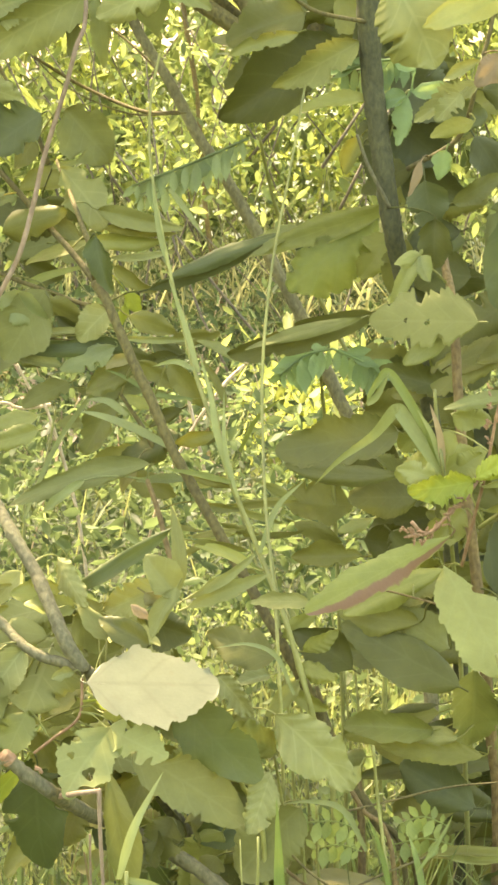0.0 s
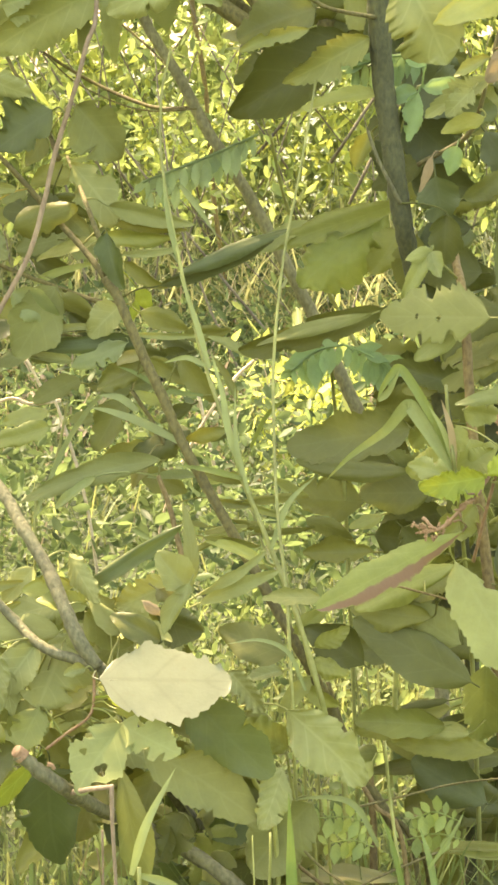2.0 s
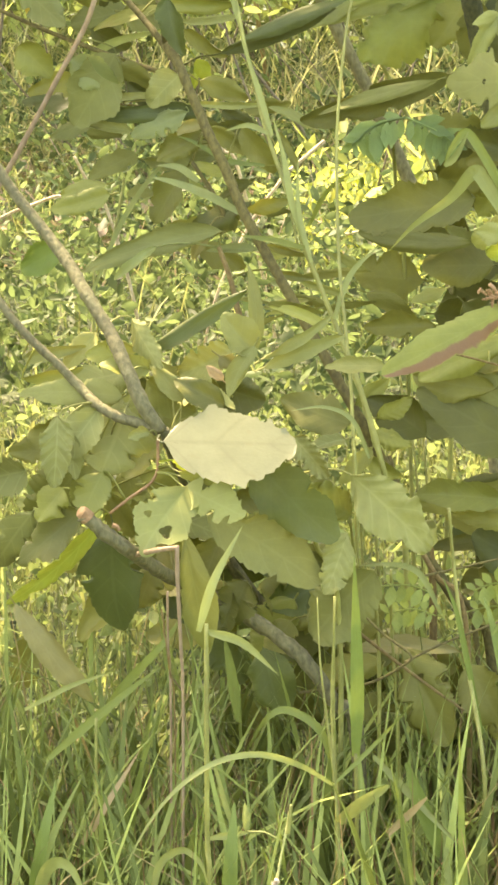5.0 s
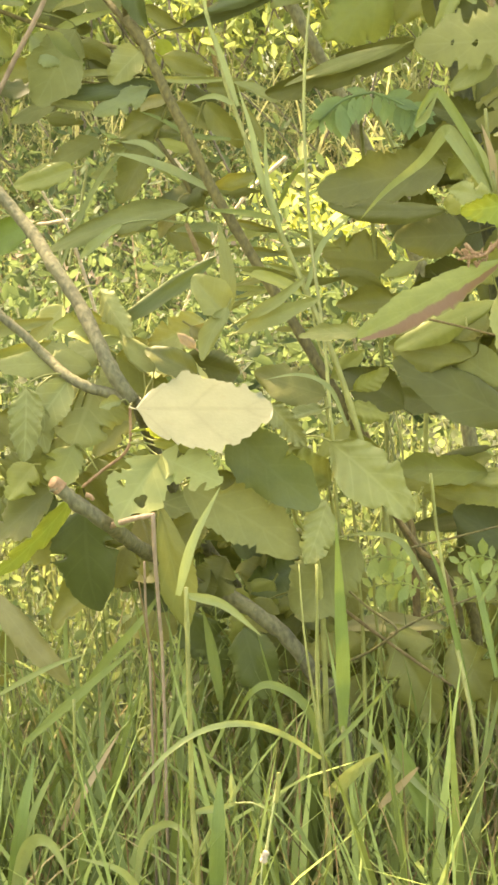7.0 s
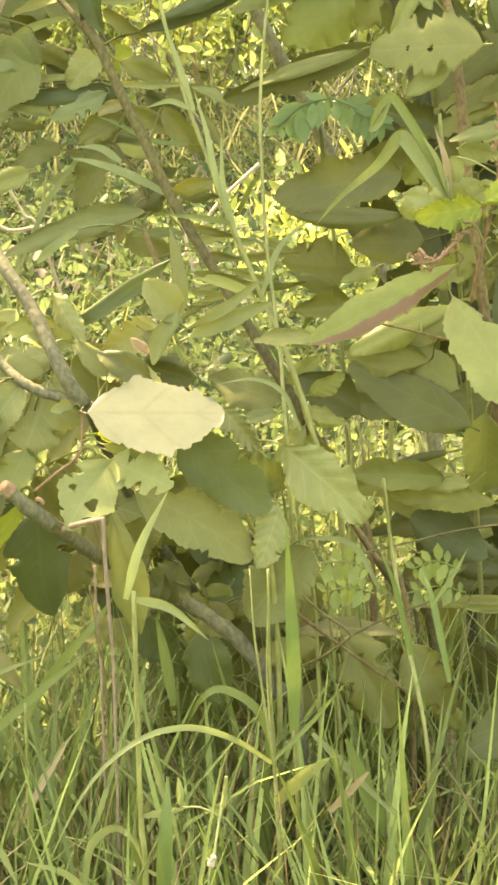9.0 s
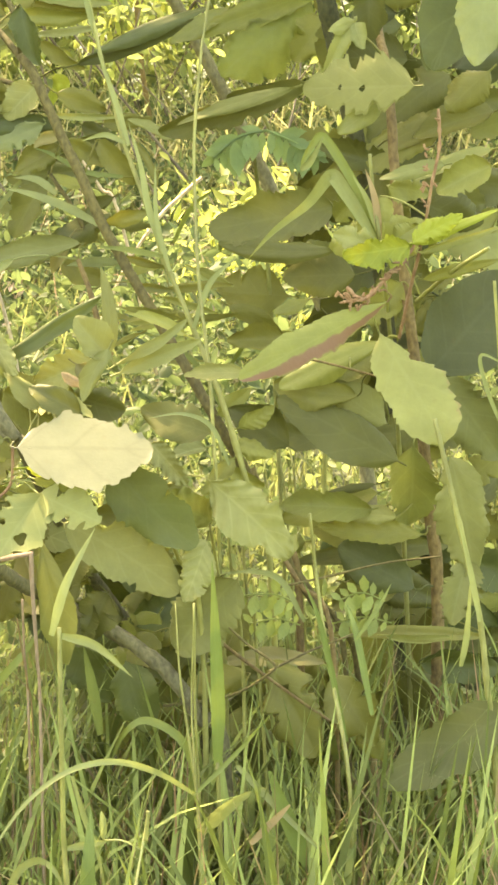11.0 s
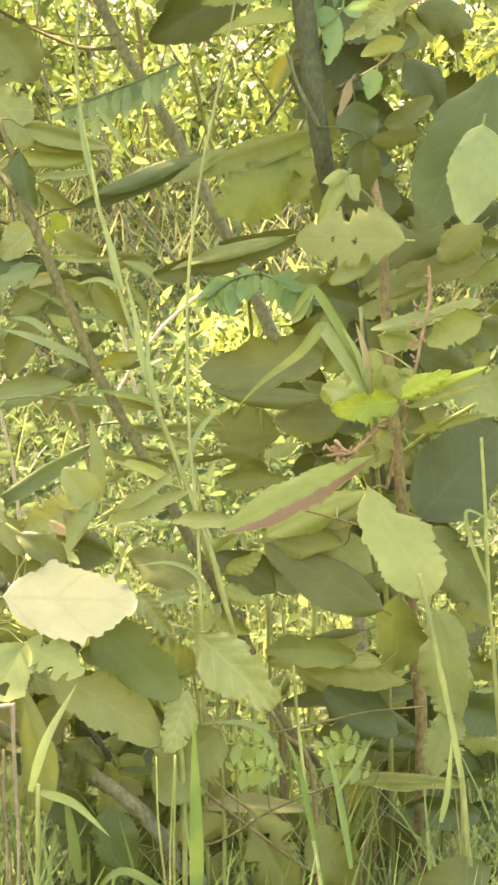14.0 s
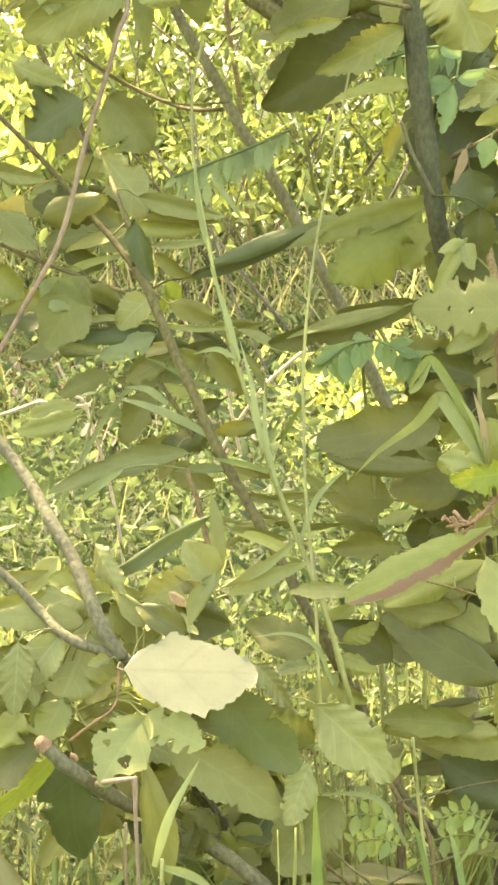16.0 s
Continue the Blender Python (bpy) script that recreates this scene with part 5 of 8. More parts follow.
limb(right, "bud", [(0.342, 0.112, 0.921), (0.345, 0.112, 0.922), (0.348, 0.112, 0.924)], 0.0019, 0.0012, TWIG_RED, rough=0.25, sides=6, nodes=(0.5,), swell=0.8)
limb(right, "bud", [(0.352, 0.112, 0.919), (0.355, 0.112, 0.918), (0.358, 0.112, 0.917)], 0.0019, 0.0012, TWIG_RED, rough=0.25, sides=6, nodes=(0.5,), swell=0.8)
limb(right, "bud", [(0.343, 0.112, 0.927), (0.346, 0.112, 0.924), (0.348, 0.112, 0.921)], 0.0019, 0.0012, TWIG_RED, rough=0.25, sides=6, nodes=(0.5,), swell=0.8)
limb(right, "bud", [(0.349, 0.112, 0.916), (0.348, 0.112, 0.911), (0.348, 0.112, 0.906)], 0.0019, 0.0012, TWIG_RED, rough=0.25, sides=6, nodes=(0.5,), swell=0.8)
limb(right, "bud", [(0.335, 0.112, 0.928), (0.333, 0.112, 0.925), (0.331, 0.112, 0.922)], 0.0019, 0.0012, TWIG_RED, rough=0.25, sides=6, nodes=(0.5,), swell=0.8)
limb(right, "bud", [(0.388, 0.127, 0.937), (0.389, 0.127, 0.934), (0.390, 0.127, 0.931)], 0.0016, 0.0011, TWIG_RED, rough=0.25, sides=6, nodes=(0.5,), swell=0.8)
limb(right, "bud", [(0.399, 0.127, 0.948), (0.395, 0.127, 0.948), (0.392, 0.127, 0.948)], 0.0016, 0.0011, TWIG_RED, rough=0.25, sides=6, nodes=(0.5,), swell=0.8)
limb(right, "bud", [(0.400, 0.127, 0.951), (0.403, 0.127, 0.951), (0.406, 0.127, 0.952)], 0.0016, 0.0011, TWIG_RED, rough=0.25, sides=6, nodes=(0.5,), swell=0.8)
limb(right, "bud", [(0.369, 0.127, 0.919), (0.370, 0.127, 0.916), (0.371, 0.127, 0.913)], 0.0016, 0.0011, TWIG_RED, rough=0.25, sides=6, nodes=(0.5,), swell=0.8)
limb(right, "bud", [(0.389, 0.127, 0.940), (0.386, 0.127, 0.940), (0.382, 0.127, 0.940)], 0.0016, 0.0011, TWIG_RED, rough=0.25, sides=6, nodes=(0.5,), swell=0.8)
limb(right, "bud", [(0.363, 0.127, 0.917), (0.364, 0.127, 0.921), (0.365, 0.127, 0.925)], 0.0016, 0.0011, TWIG_RED, rough=0.25, sides=6, nodes=(0.5,), swell=0.8)
limb(right, "bud", [(0.372, 0.127, 0.921), (0.370, 0.127, 0.921), (0.367, 0.127, 0.921)], 0.0016, 0.0011, TWIG_RED, rough=0.25, sides=6, nodes=(0.5,), swell=0.8)
limb(right, "bud", [(0.369, 0.127, 0.917), (0.369, 0.127, 0.913), (0.369, 0.127, 0.909)], 0.0016, 0.0011, TWIG_RED, rough=0.25, sides=6, nodes=(0.5,), swell=0.8)
limb(right, "bud", [(0.381, 0.127, 0.926), (0.384, 0.127, 0.927), (0.388, 0.127, 0.928)], 0.0016, 0.0011, TWIG_RED, rough=0.25, sides=6, nodes=(0.5,), swell=0.8)
limb(right, "bud", [(0.405, 0.127, 0.959), (0.401, 0.127, 0.959), (0.397, 0.127, 0.959)], 0.0016, 0.0011, TWIG_RED, rough=0.25, sides=6, nodes=(0.5,), swell=0.8)
limb(right, "bud", [(0.367, 0.127, 0.913), (0.365, 0.127, 0.912), (0.363, 0.127, 0.910)], 0.0016, 0.0011, TWIG_RED, rough=0.25, sides=6, nodes=(0.5,), swell=0.8)
limb(right, "bud", [(0.403, 0.127, 0.948), (0.398, 0.127, 0.949), (0.394, 0.127, 0.951)], 0.0016, 0.0011, TWIG_RED, rough=0.25, sides=6, nodes=(0.5,), swell=0.8)
limb(right, "bud", [(0.377, 0.127, 0.924), (0.376, 0.127, 0.928), (0.374, 0.127, 0.932)], 0.0016, 0.0011, TWIG_RED, rough=0.25, sides=6, nodes=(0.5,), swell=0.8)
limb(right, "bud", [(0.409, 0.127, 0.957), (0.411, 0.127, 0.960), (0.413, 0.127, 0.964)], 0.0016, 0.0011, TWIG_RED, rough=0.25, sides=6, nodes=(0.5,), swell=0.8)
limb(right, "bud", [(0.435, 0.142, 1.077), (0.434, 0.142, 1.080), (0.433, 0.142, 1.083)], 0.0014, 0.0010, TWIG_RED, rough=0.25, sides=6, nodes=(0.5,), swell=0.8)
limb(right, "bud", [(0.431, 0.142, 1.067), (0.435, 0.142, 1.065), (0.438, 0.142, 1.063)], 0.0014, 0.0010, TWIG_RED, rough=0.25, sides=6, nodes=(0.5,), swell=0.8)
limb(right, "bud", [(0.433, 0.142, 1.044), (0.432, 0.142, 1.041), (0.431, 0.142, 1.037)], 0.0014, 0.0010, TWIG_RED, rough=0.25, sides=6, nodes=(0.5,), swell=0.8)
limb(right, "bud", [(0.433, 0.142, 1.087), (0.432, 0.142, 1.090), (0.431, 0.142, 1.092)], 0.0014, 0.0010, TWIG_RED, rough=0.25, sides=6, nodes=(0.5,), swell=0.8)
limb(right, "bud", [(0.433, 0.142, 1.022), (0.435, 0.142, 1.022), (0.438, 0.142, 1.021)], 0.0014, 0.0010, TWIG_RED, rough=0.25, sides=6, nodes=(0.5,), swell=0.8)
limb(right, "bud", [(0.436, 0.142, 1.062), (0.433, 0.142, 1.063), (0.431, 0.142, 1.063)], 0.0014, 0.0010, TWIG_RED, rough=0.25, sides=6, nodes=(0.5,), swell=0.8)
limb(right, "bud", [(0.434, 0.142, 1.048), (0.436, 0.142, 1.046), (0.438, 0.142, 1.044)], 0.0014, 0.0010, TWIG_RED, rough=0.25, sides=6, nodes=(0.5,), swell=0.8)
limb(right, "bud", [(0.433, 0.142, 1.039), (0.431, 0.142, 1.040), (0.428, 0.142, 1.041)], 0.0014, 0.0010, TWIG_RED, rough=0.25, sides=6, nodes=(0.5,), swell=0.8)
limb(right, "bud", [(0.431, 0.142, 1.050), (0.432, 0.142, 1.046), (0.433, 0.142, 1.043)], 0.0014, 0.0010, TWIG_RED, rough=0.25, sides=6, nodes=(0.5,), swell=0.8)
limb(right, "bud", [(0.434, 0.142, 1.063), (0.435, 0.142, 1.067), (0.436, 0.142, 1.070)], 0.0014, 0.0010, TWIG_RED, rough=0.25, sides=6, nodes=(0.5,), swell=0.8)
limb(right, "bud", [(0.434, 0.142, 1.043), (0.434, 0.142, 1.046), (0.433, 0.142, 1.050)], 0.0014, 0.0010, TWIG_RED, rough=0.25, sides=6, nodes=(0.5,), swell=0.8)
limb(right, "bud", [(0.433, 0.142, 1.087), (0.435, 0.142, 1.086), (0.438, 0.142, 1.086)], 0.0014, 0.0010, TWIG_RED, rough=0.25, sides=6, nodes=(0.5,), swell=0.8)
limb(right, "bud", [(0.429, 0.142, 1.041), (0.431, 0.142, 1.043), (0.433, 0.142, 1.044)], 0.0014, 0.0010, TWIG_RED, rough=0.25, sides=6, nodes=(0.5,), swell=0.8)
limb(right, "bud", [(0.430, 0.142, 1.030), (0.433, 0.142, 1.027), (0.435, 0.142, 1.025)], 0.0014, 0.0010, TWIG_RED, rough=0.25, sides=6, nodes=(0.5,), swell=0.8)
limb(right, "bud", [(0.447, 0.142, 1.044), (0.445, 0.142, 1.047), (0.444, 0.142, 1.049)], 0.0014, 0.0010, TWIG_RED, rough=0.25, sides=6, nodes=(0.5,), swell=0.8)
limb(right, "bud", [(0.449, 0.142, 1.119), (0.446, 0.142, 1.120), (0.443, 0.142, 1.121)], 0.0014, 0.0010, TWIG_RED, rough=0.25, sides=6, nodes=(0.5,), swell=0.8)
limb(right, "branch", [(0.510, 0.150, 0.973), (0.472, 0.200, 0.937), (0.443, 0.300, 0.888)], 0.0023, 0.0031, GREEN_STEM)
limb(right, "twig", [(0.301, 0.200, 0.836), (0.342, 0.200, 0.826), (0.390, 0.200, 0.813)], 0.0016, 0.0014, BARK_RED)
leaf(right, (0.431, 0.240, 1.152), (0.301, 0.320, 1.144), 0.073, STEADY, turn=-2, teeth=0.22, bites=1, lobes=0, wavy=0.25, uneven=0.1, cut=[(-1, 0.62, 0.03, 0.2), (1, 0.8, 0.04, 0.25)], hole=[(0.66, 0.02, 0.018, 0.8), (0.46, -0.05, 0.026, 1)], wide=0.44, full=0.6, arch=0, point=0.05, spin=0.2)
leaf(right, (0.403, 0.300, 1.135), (0.344, 0.300, 1.092), 0.032, FRESH, turn=12, bites=1, teeth=0.05)
leaf(right, (0.502, 0.500, 1.153), (0.396, 0.500, 1.066), 0.073, DIM, turn=12, bites=1, teeth=0.1)
leaf(right, (0.501, 0.480, 1.096), (0.340, 0.480, 1.031), 0.066, DEEP, turn=18, bites=1, teeth=0.15)
leaf(right, (0.474, 0.300, 1.055), (0.395, 0.300, 1.039), 0.019, FRESH, turn=20, bites=2)
leaf(right, (0.408, 0.330, 1.025), (0.459, 0.330, 1.016), 0.037, MATURE, turn=12, teeth=0.14, bites=1)
leaf(right, (0.371, 0.220, 1.032), (0.337, 0.250, 0.992), 0.034, MATURE, turn=10, bites=3, teeth=0.15)
leaf(right, (0.396, 0.250, 0.993), (0.335, 0.280, 0.953), 0.050, MATURE, turn=8, teeth=0.22, bites=2)
leaf(right, (0.386, 0.300, 0.952), (0.450, 0.300, 0.988), 0.051, MATURE, turn=8, full=0.6, bites=1, teeth=0.15)
leaf(right, (0.388, 0.200, 1.027), (0.397, 0.200, 0.996), 0.024, FRESH, turn=8, teeth=0.1)
leaf(right, (0.350, 0.380, 0.995), (0.189, 0.420, 0.961), 0.070, DIM, turn=2, arch=0, wavy=0.5, bend=0.03, fold=0.05, lobes=2, label='broad dark shaded leaf', bites=0, teeth=0.15)
leaf(right, (0.345, 0.360, 0.942), (0.199, 0.400, 0.945), 0.029, DIM, turn=4, teeth=0.05)
leaf(right, (0.377, 0.400, 0.907), (0.284, 0.420, 0.901), 0.059, DIM, turn=4, wavy=0.4, bites=0, teeth=0.1)
leaf(right, (0.319, 0.450, 0.868), (0.273, 0.450, 0.850), 0.019, LUSH, turn=10)
leaf(right, (0.309, 0.450, 0.817), (0.212, 0.470, 0.812), 0.034, DEEP, turn=16, bites=1, teeth=0.15)
leaf(right, (0.216, 0.500, 0.852), (0.281, 0.500, 0.821), 0.025, DEEP, turn=18)
leaf(right, (0.345, 0.500, 0.841), (0.383, 0.500, 0.803), 0.054, DIM, turn=14, bites=2, teeth=0.1)
leaf(right, (0.419, 0.140, 0.977), (0.341, 0.120, 0.967), 0.041, BRIGHT, turn=-12, ripple=1.5, teeth=0.2, bites=2, label='bright young yellow-green leaf')
leaf(right, (0.379, 0.150, 0.976), (0.330, 0.150, 0.989), 0.029, FRESH, turn=-8, teeth=0.2, bites=2)
leaf(right, (0.418, 0.140, 0.978), (0.474, 0.120, 1.014), 0.028, BRIGHT, turn=-12, ripple=1.5, teeth=0.2, bites=2, label='bright young yellow-green leaf')
leaf(right, (0.428, 0.150, 0.977), (0.515, 0.130, 1.022), 0.014, BRIGHT, turn=-25, teeth=0.1)
leaf(right, (0.430, 0.160, 0.966), (0.524, 0.160, 0.993), 0.013, FRESH, turn=22, fold=0.4)
leaf(right, (0.439, 0.200, 0.929), (0.531, 0.200, 0.950), 0.018, OLIVE, turn=20)
leaf(right, (0.416, 0.300, 0.954), (0.446, 0.300, 0.982), 0.050, MATURE, turn=10, bites=3, teeth=0.15)
leaf(right, (0.471, 0.420, 0.774), (0.582, 0.450, 0.898), 0.123, SHADED, turn=4, bites=0, teeth=0.03, wavy=0.4)
leaf(right, (0.493, 0.500, 0.864), (0.586, 0.500, 0.806), 0.090, SHADED, turn=10, bites=1, teeth=0.05)
leaf(right, (0.393, 0.130, 0.914), (0.222, 0.060, 0.837), 0.041, REDEDGE, turn=-8, teeth=0.11, bend=0.05, full=0.48, lobes=0, bites=0, wavy=0.5, point=0, wide=0.5, arch=0, label='yellow-green leaf with a reddish-brown dried edge')
leaf(right, (0.398, 0.250, 0.847), (0.272, 0.220, 0.800), 0.036, MATURE, turn=14, bites=1, teeth=0.05)
leaf(right, (0.389, 0.300, 0.833), (0.339, 0.280, 0.791), 0.042, OLIVE, turn=12, bites=1, teeth=0.1)
leaf(right, (0.425, 0.300, 0.912), (0.382, 0.300, 0.861), 0.049, OLIVE, turn=12, bites=3, teeth=0.1)
leaf(right, (0.385, 0.150, 0.875), (0.457, 0.080, 0.761), 0.086, BROWN_EDGE, turn=-4, teeth=0.12, wide=0.52, full=0.46, wavy=0.6, lobes=0, point=0.1, arch=0, label='large toothed yellow-green leaf with a reddish edge', bites=1)
leaf(right, (0.443, 0.300, 0.709), (0.443, 0.330, 0.590), 0.075, MATURE, teeth=0.24, bites=1, full=0.58)
leaf(right, (0.475, 0.300, 0.794), (0.554, 0.300, 0.690), 0.079, STEADY, turn=6, teeth=0.12, bites=3)
leaf(right, (0.561, 0.350, 0.688), (0.510, 0.350, 0.635), 0.043, OLIVE, turn=14, bites=2, teeth=0.05)
leaf(right, (0.471, 0.150, 0.729), (0.505, 0.150, 0.574), 0.070, STEADY, turn=4, bites=4, teeth=0.14, lobes=2)
leaf(right, (0.495, 0.160, 0.602), (0.475, 0.140, 0.524), 0.049, STEADY, turn=4, teeth=0.3, bites=4)
leaf(right, (0.418, 0.220, 0.705), (0.272, 0.235, 0.782), 0.066, DIM, turn=4, arch=0, full=0.5, lobes=1, bites=0, teeth=0.04, wavy=0.5)
leaf(right, (0.407, 0.250, 0.745), (0.336, 0.250, 0.798), 0.049, STEADY, turn=6, bites=0, teeth=0.05)
leaf(right, (0.289, 0.270, 0.712), (0.214, 0.270, 0.762), 0.054, DIM, turn=6, bites=0, teeth=0.05)
leaf(right, (0.368, 0.240, 0.782), (0.267, 0.240, 0.798), 0.045, DEEP, turn=6, teeth=0.06, bites=0)
leaf(right, (0.394, 0.300, 0.626), (0.279, 0.300, 0.633), 0.040, MATURE, turn=4, teeth=0.06, bites=1, fold=0.3, arch=0)
leaf(right, (0.453, 0.330, 0.513), (0.355, 0.350, 0.566), 0.064, BLUISH_DARK, turn=6, bites=0, teeth=0.05)
leaf(right, (0.457, 0.300, 0.593), (0.325, 0.310, 0.601), 0.031, OLIVE, turn=10, ripple=1, arch=0, fold=0.2, bites=0, teeth=0.15)
leaf(right, (0.359, 0.260, 0.826), (0.318, 0.260, 0.820), 0.018, PALE, turn=14)
leaf(right, (0.353, 0.400, 0.691), (0.242, 0.400, 0.710), 0.045, DIM, turn=10, arch=0, bites=1, teeth=0.1)
leaf(right, (0.305, 0.420, 0.722), (0.262, 0.420, 0.675), 0.037, DEEP, turn=14, bites=3, teeth=0.05)
leaf(right, (0.405, 0.350, 0.635), (0.280, 0.380, 0.594), 0.045, MATURE, turn=12, arch=0, bites=1, teeth=0.05)
leaf(right, (0.399, 0.330, 0.651), (0.338, 0.330, 0.643), 0.012, DIM, turn=25)
leaf(right, (0.418, 0.400, 0.564), (0.322, 0.400, 0.576), 0.053, OLIVE, turn=14, arch=0, bites=1, teeth=0.05)
leaf(right, (0.510, 0.450, 0.541), (0.305, 0.420, 0.530), 0.034, DIM, turn=22, fold=0.4, arch=0, bites=2, teeth=0.15)
leaf(right, (0.424, 0.300, 0.616), (0.357, 0.300, 0.620), 0.023, PALE, turn=18, bites=2)
leaf(right, (0.367, 0.450, 0.518), (0.501, 0.450, 0.462), 0.072, DIM, turn=12, bites=0, teeth=0.05)
leaf(right, (0.316, 0.420, 0.552), (0.278, 0.420, 0.548), 0.030, MATURE, turn=12, teeth=0.15)
leaf(right, (0.537, 0.280, 0.465), (0.344, 0.280, 0.475), 0.022, DEEP, turn=22, fold=0.4, arch=0)
leaf(right, (0.409, 0.270, 0.470), (0.491, 0.270, 0.466), 0.012, FRESH, turn=25)
leaf(right, (0.462, 0.350, 0.407), (0.565, 0.350, 0.400), 0.053, DARK, turn=12, bites=1, teeth=0.1)
leaf(right, (0.441, 0.400, 0.381), (0.513, 0.400, 0.292), 0.067, DIM, turn=10, bites=1, teeth=0.1)
leaf(right, (0.366, 0.400, 0.503), (0.440, 0.400, 0.490), 0.047, DEEP, turn=14, bites=1, teeth=0.05)
leaf(right, (0.535, 0.020, 0.461), (0.383, -0.020, 0.382), 0.073, DIM, wavy=0.3, bites=0, turn=6, arch=0, teeth=0.1)
leaf(right, (0.369, 0.150, 0.390), (0.404, 0.150, 0.351), 0.035, OLIVE, turn=10, bites=1, teeth=0.15)
leaf(right, (0.526, 0.220, 1.358), (0.446, 0.200, 1.172), 0.108, DARK, turn=4, wide=0.5, arch=0, bites=0, teeth=0.02, lobes=0, wavy=0.4, full=0.5)
leaf(right, (0.505, 0.160, 1.295), (0.487, 0.140, 1.180), 0.062, BLUISH, turn=10, ripple=0.8, teeth=0.05, bites=0, lobes=0, full=0.5, wavy=0.6)
leaf(right, (0.533, 0.300, 1.054), (0.465, 0.300, 1.021), 0.047, MATURE, turn=14, bites=2, teeth=0.1)
leaf(right, (0.538, 0.350, 1.069), (0.442, 0.350, 1.035), 0.023, FRESH, turn=20)
leaf(right, (0.553, 0.450, 1.109), (0.449, 0.450, 1.078), 0.046, DEEP, turn=18, bites=1, teeth=0.05)
leaf(right, (0.540, 0.400, 1.163), (0.486, 0.400, 1.112), 0.051, DEEP, turn=14, bites=0, teeth=0.15)
leaf(right, (0.462, 0.400, 0.997), (0.536, 0.400, 0.970), 0.058, DIM, turn=14, bites=1, teeth=0.1)
limb(right, "vine", [(0.369, 0.360, 1.224), (0.360, 0.360, 1.222), (0.389, 0.400, 1.198), (0.405, 0.420, 1.182)], 0.0013, 0.0014, GREEN_STEM)
leaf(right, (0.360, 0.360, 1.223), (0.331, 0.340, 1.163), 0.027, LUSH, turn=-10, teeth=0.15)
leaf(right, (0.367, 0.360, 1.222), (0.377, 0.340, 1.191), 0.023, LUSH)
leaf(right, (0.369, 0.360, 1.223), (0.335, 0.340, 1.212), 0.018, LUSH, turn=-10)

# ---- leaves deeper inside the sapling and under the shrubs; darker greens stand in for shade ----
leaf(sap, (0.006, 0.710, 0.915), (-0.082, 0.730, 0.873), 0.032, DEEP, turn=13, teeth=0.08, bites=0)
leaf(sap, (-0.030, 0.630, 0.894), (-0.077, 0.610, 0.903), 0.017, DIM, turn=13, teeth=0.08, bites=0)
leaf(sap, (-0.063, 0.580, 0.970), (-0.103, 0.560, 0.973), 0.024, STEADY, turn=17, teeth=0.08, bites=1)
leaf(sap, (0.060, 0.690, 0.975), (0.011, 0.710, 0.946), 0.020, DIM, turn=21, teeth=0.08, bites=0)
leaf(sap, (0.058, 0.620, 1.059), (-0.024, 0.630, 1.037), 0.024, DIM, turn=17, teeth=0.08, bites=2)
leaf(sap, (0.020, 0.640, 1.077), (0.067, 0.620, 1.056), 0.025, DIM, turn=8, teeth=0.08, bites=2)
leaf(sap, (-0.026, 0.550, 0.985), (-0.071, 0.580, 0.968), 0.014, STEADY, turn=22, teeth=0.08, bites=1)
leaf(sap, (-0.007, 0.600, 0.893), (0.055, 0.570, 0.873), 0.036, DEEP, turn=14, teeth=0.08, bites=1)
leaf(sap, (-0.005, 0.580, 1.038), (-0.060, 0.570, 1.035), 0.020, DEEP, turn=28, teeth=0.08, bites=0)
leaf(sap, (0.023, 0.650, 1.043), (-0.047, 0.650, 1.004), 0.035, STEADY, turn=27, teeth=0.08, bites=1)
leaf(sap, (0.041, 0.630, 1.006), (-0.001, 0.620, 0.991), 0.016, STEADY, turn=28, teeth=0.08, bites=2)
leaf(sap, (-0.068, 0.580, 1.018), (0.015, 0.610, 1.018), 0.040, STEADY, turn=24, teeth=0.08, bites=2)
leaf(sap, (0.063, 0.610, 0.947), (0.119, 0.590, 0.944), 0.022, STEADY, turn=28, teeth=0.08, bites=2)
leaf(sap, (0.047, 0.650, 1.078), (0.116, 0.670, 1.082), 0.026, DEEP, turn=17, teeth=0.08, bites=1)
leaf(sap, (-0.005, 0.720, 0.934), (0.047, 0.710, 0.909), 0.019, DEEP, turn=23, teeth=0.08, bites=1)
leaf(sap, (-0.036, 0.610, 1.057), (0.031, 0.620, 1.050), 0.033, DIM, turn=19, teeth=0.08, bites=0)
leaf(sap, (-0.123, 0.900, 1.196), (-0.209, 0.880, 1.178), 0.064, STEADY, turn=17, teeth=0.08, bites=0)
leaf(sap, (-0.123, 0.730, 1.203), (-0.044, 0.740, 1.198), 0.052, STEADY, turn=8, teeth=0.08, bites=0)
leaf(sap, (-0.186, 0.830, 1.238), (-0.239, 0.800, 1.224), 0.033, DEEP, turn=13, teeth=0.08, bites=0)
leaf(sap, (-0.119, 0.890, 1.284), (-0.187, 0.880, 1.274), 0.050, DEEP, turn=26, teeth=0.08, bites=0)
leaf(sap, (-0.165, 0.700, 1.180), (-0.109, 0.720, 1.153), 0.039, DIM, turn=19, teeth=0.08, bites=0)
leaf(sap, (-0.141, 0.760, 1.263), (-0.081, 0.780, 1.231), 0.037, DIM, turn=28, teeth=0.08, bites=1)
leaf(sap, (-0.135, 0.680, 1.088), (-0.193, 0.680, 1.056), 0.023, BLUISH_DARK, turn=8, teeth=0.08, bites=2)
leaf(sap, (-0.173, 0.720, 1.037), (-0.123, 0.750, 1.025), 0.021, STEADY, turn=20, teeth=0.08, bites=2)
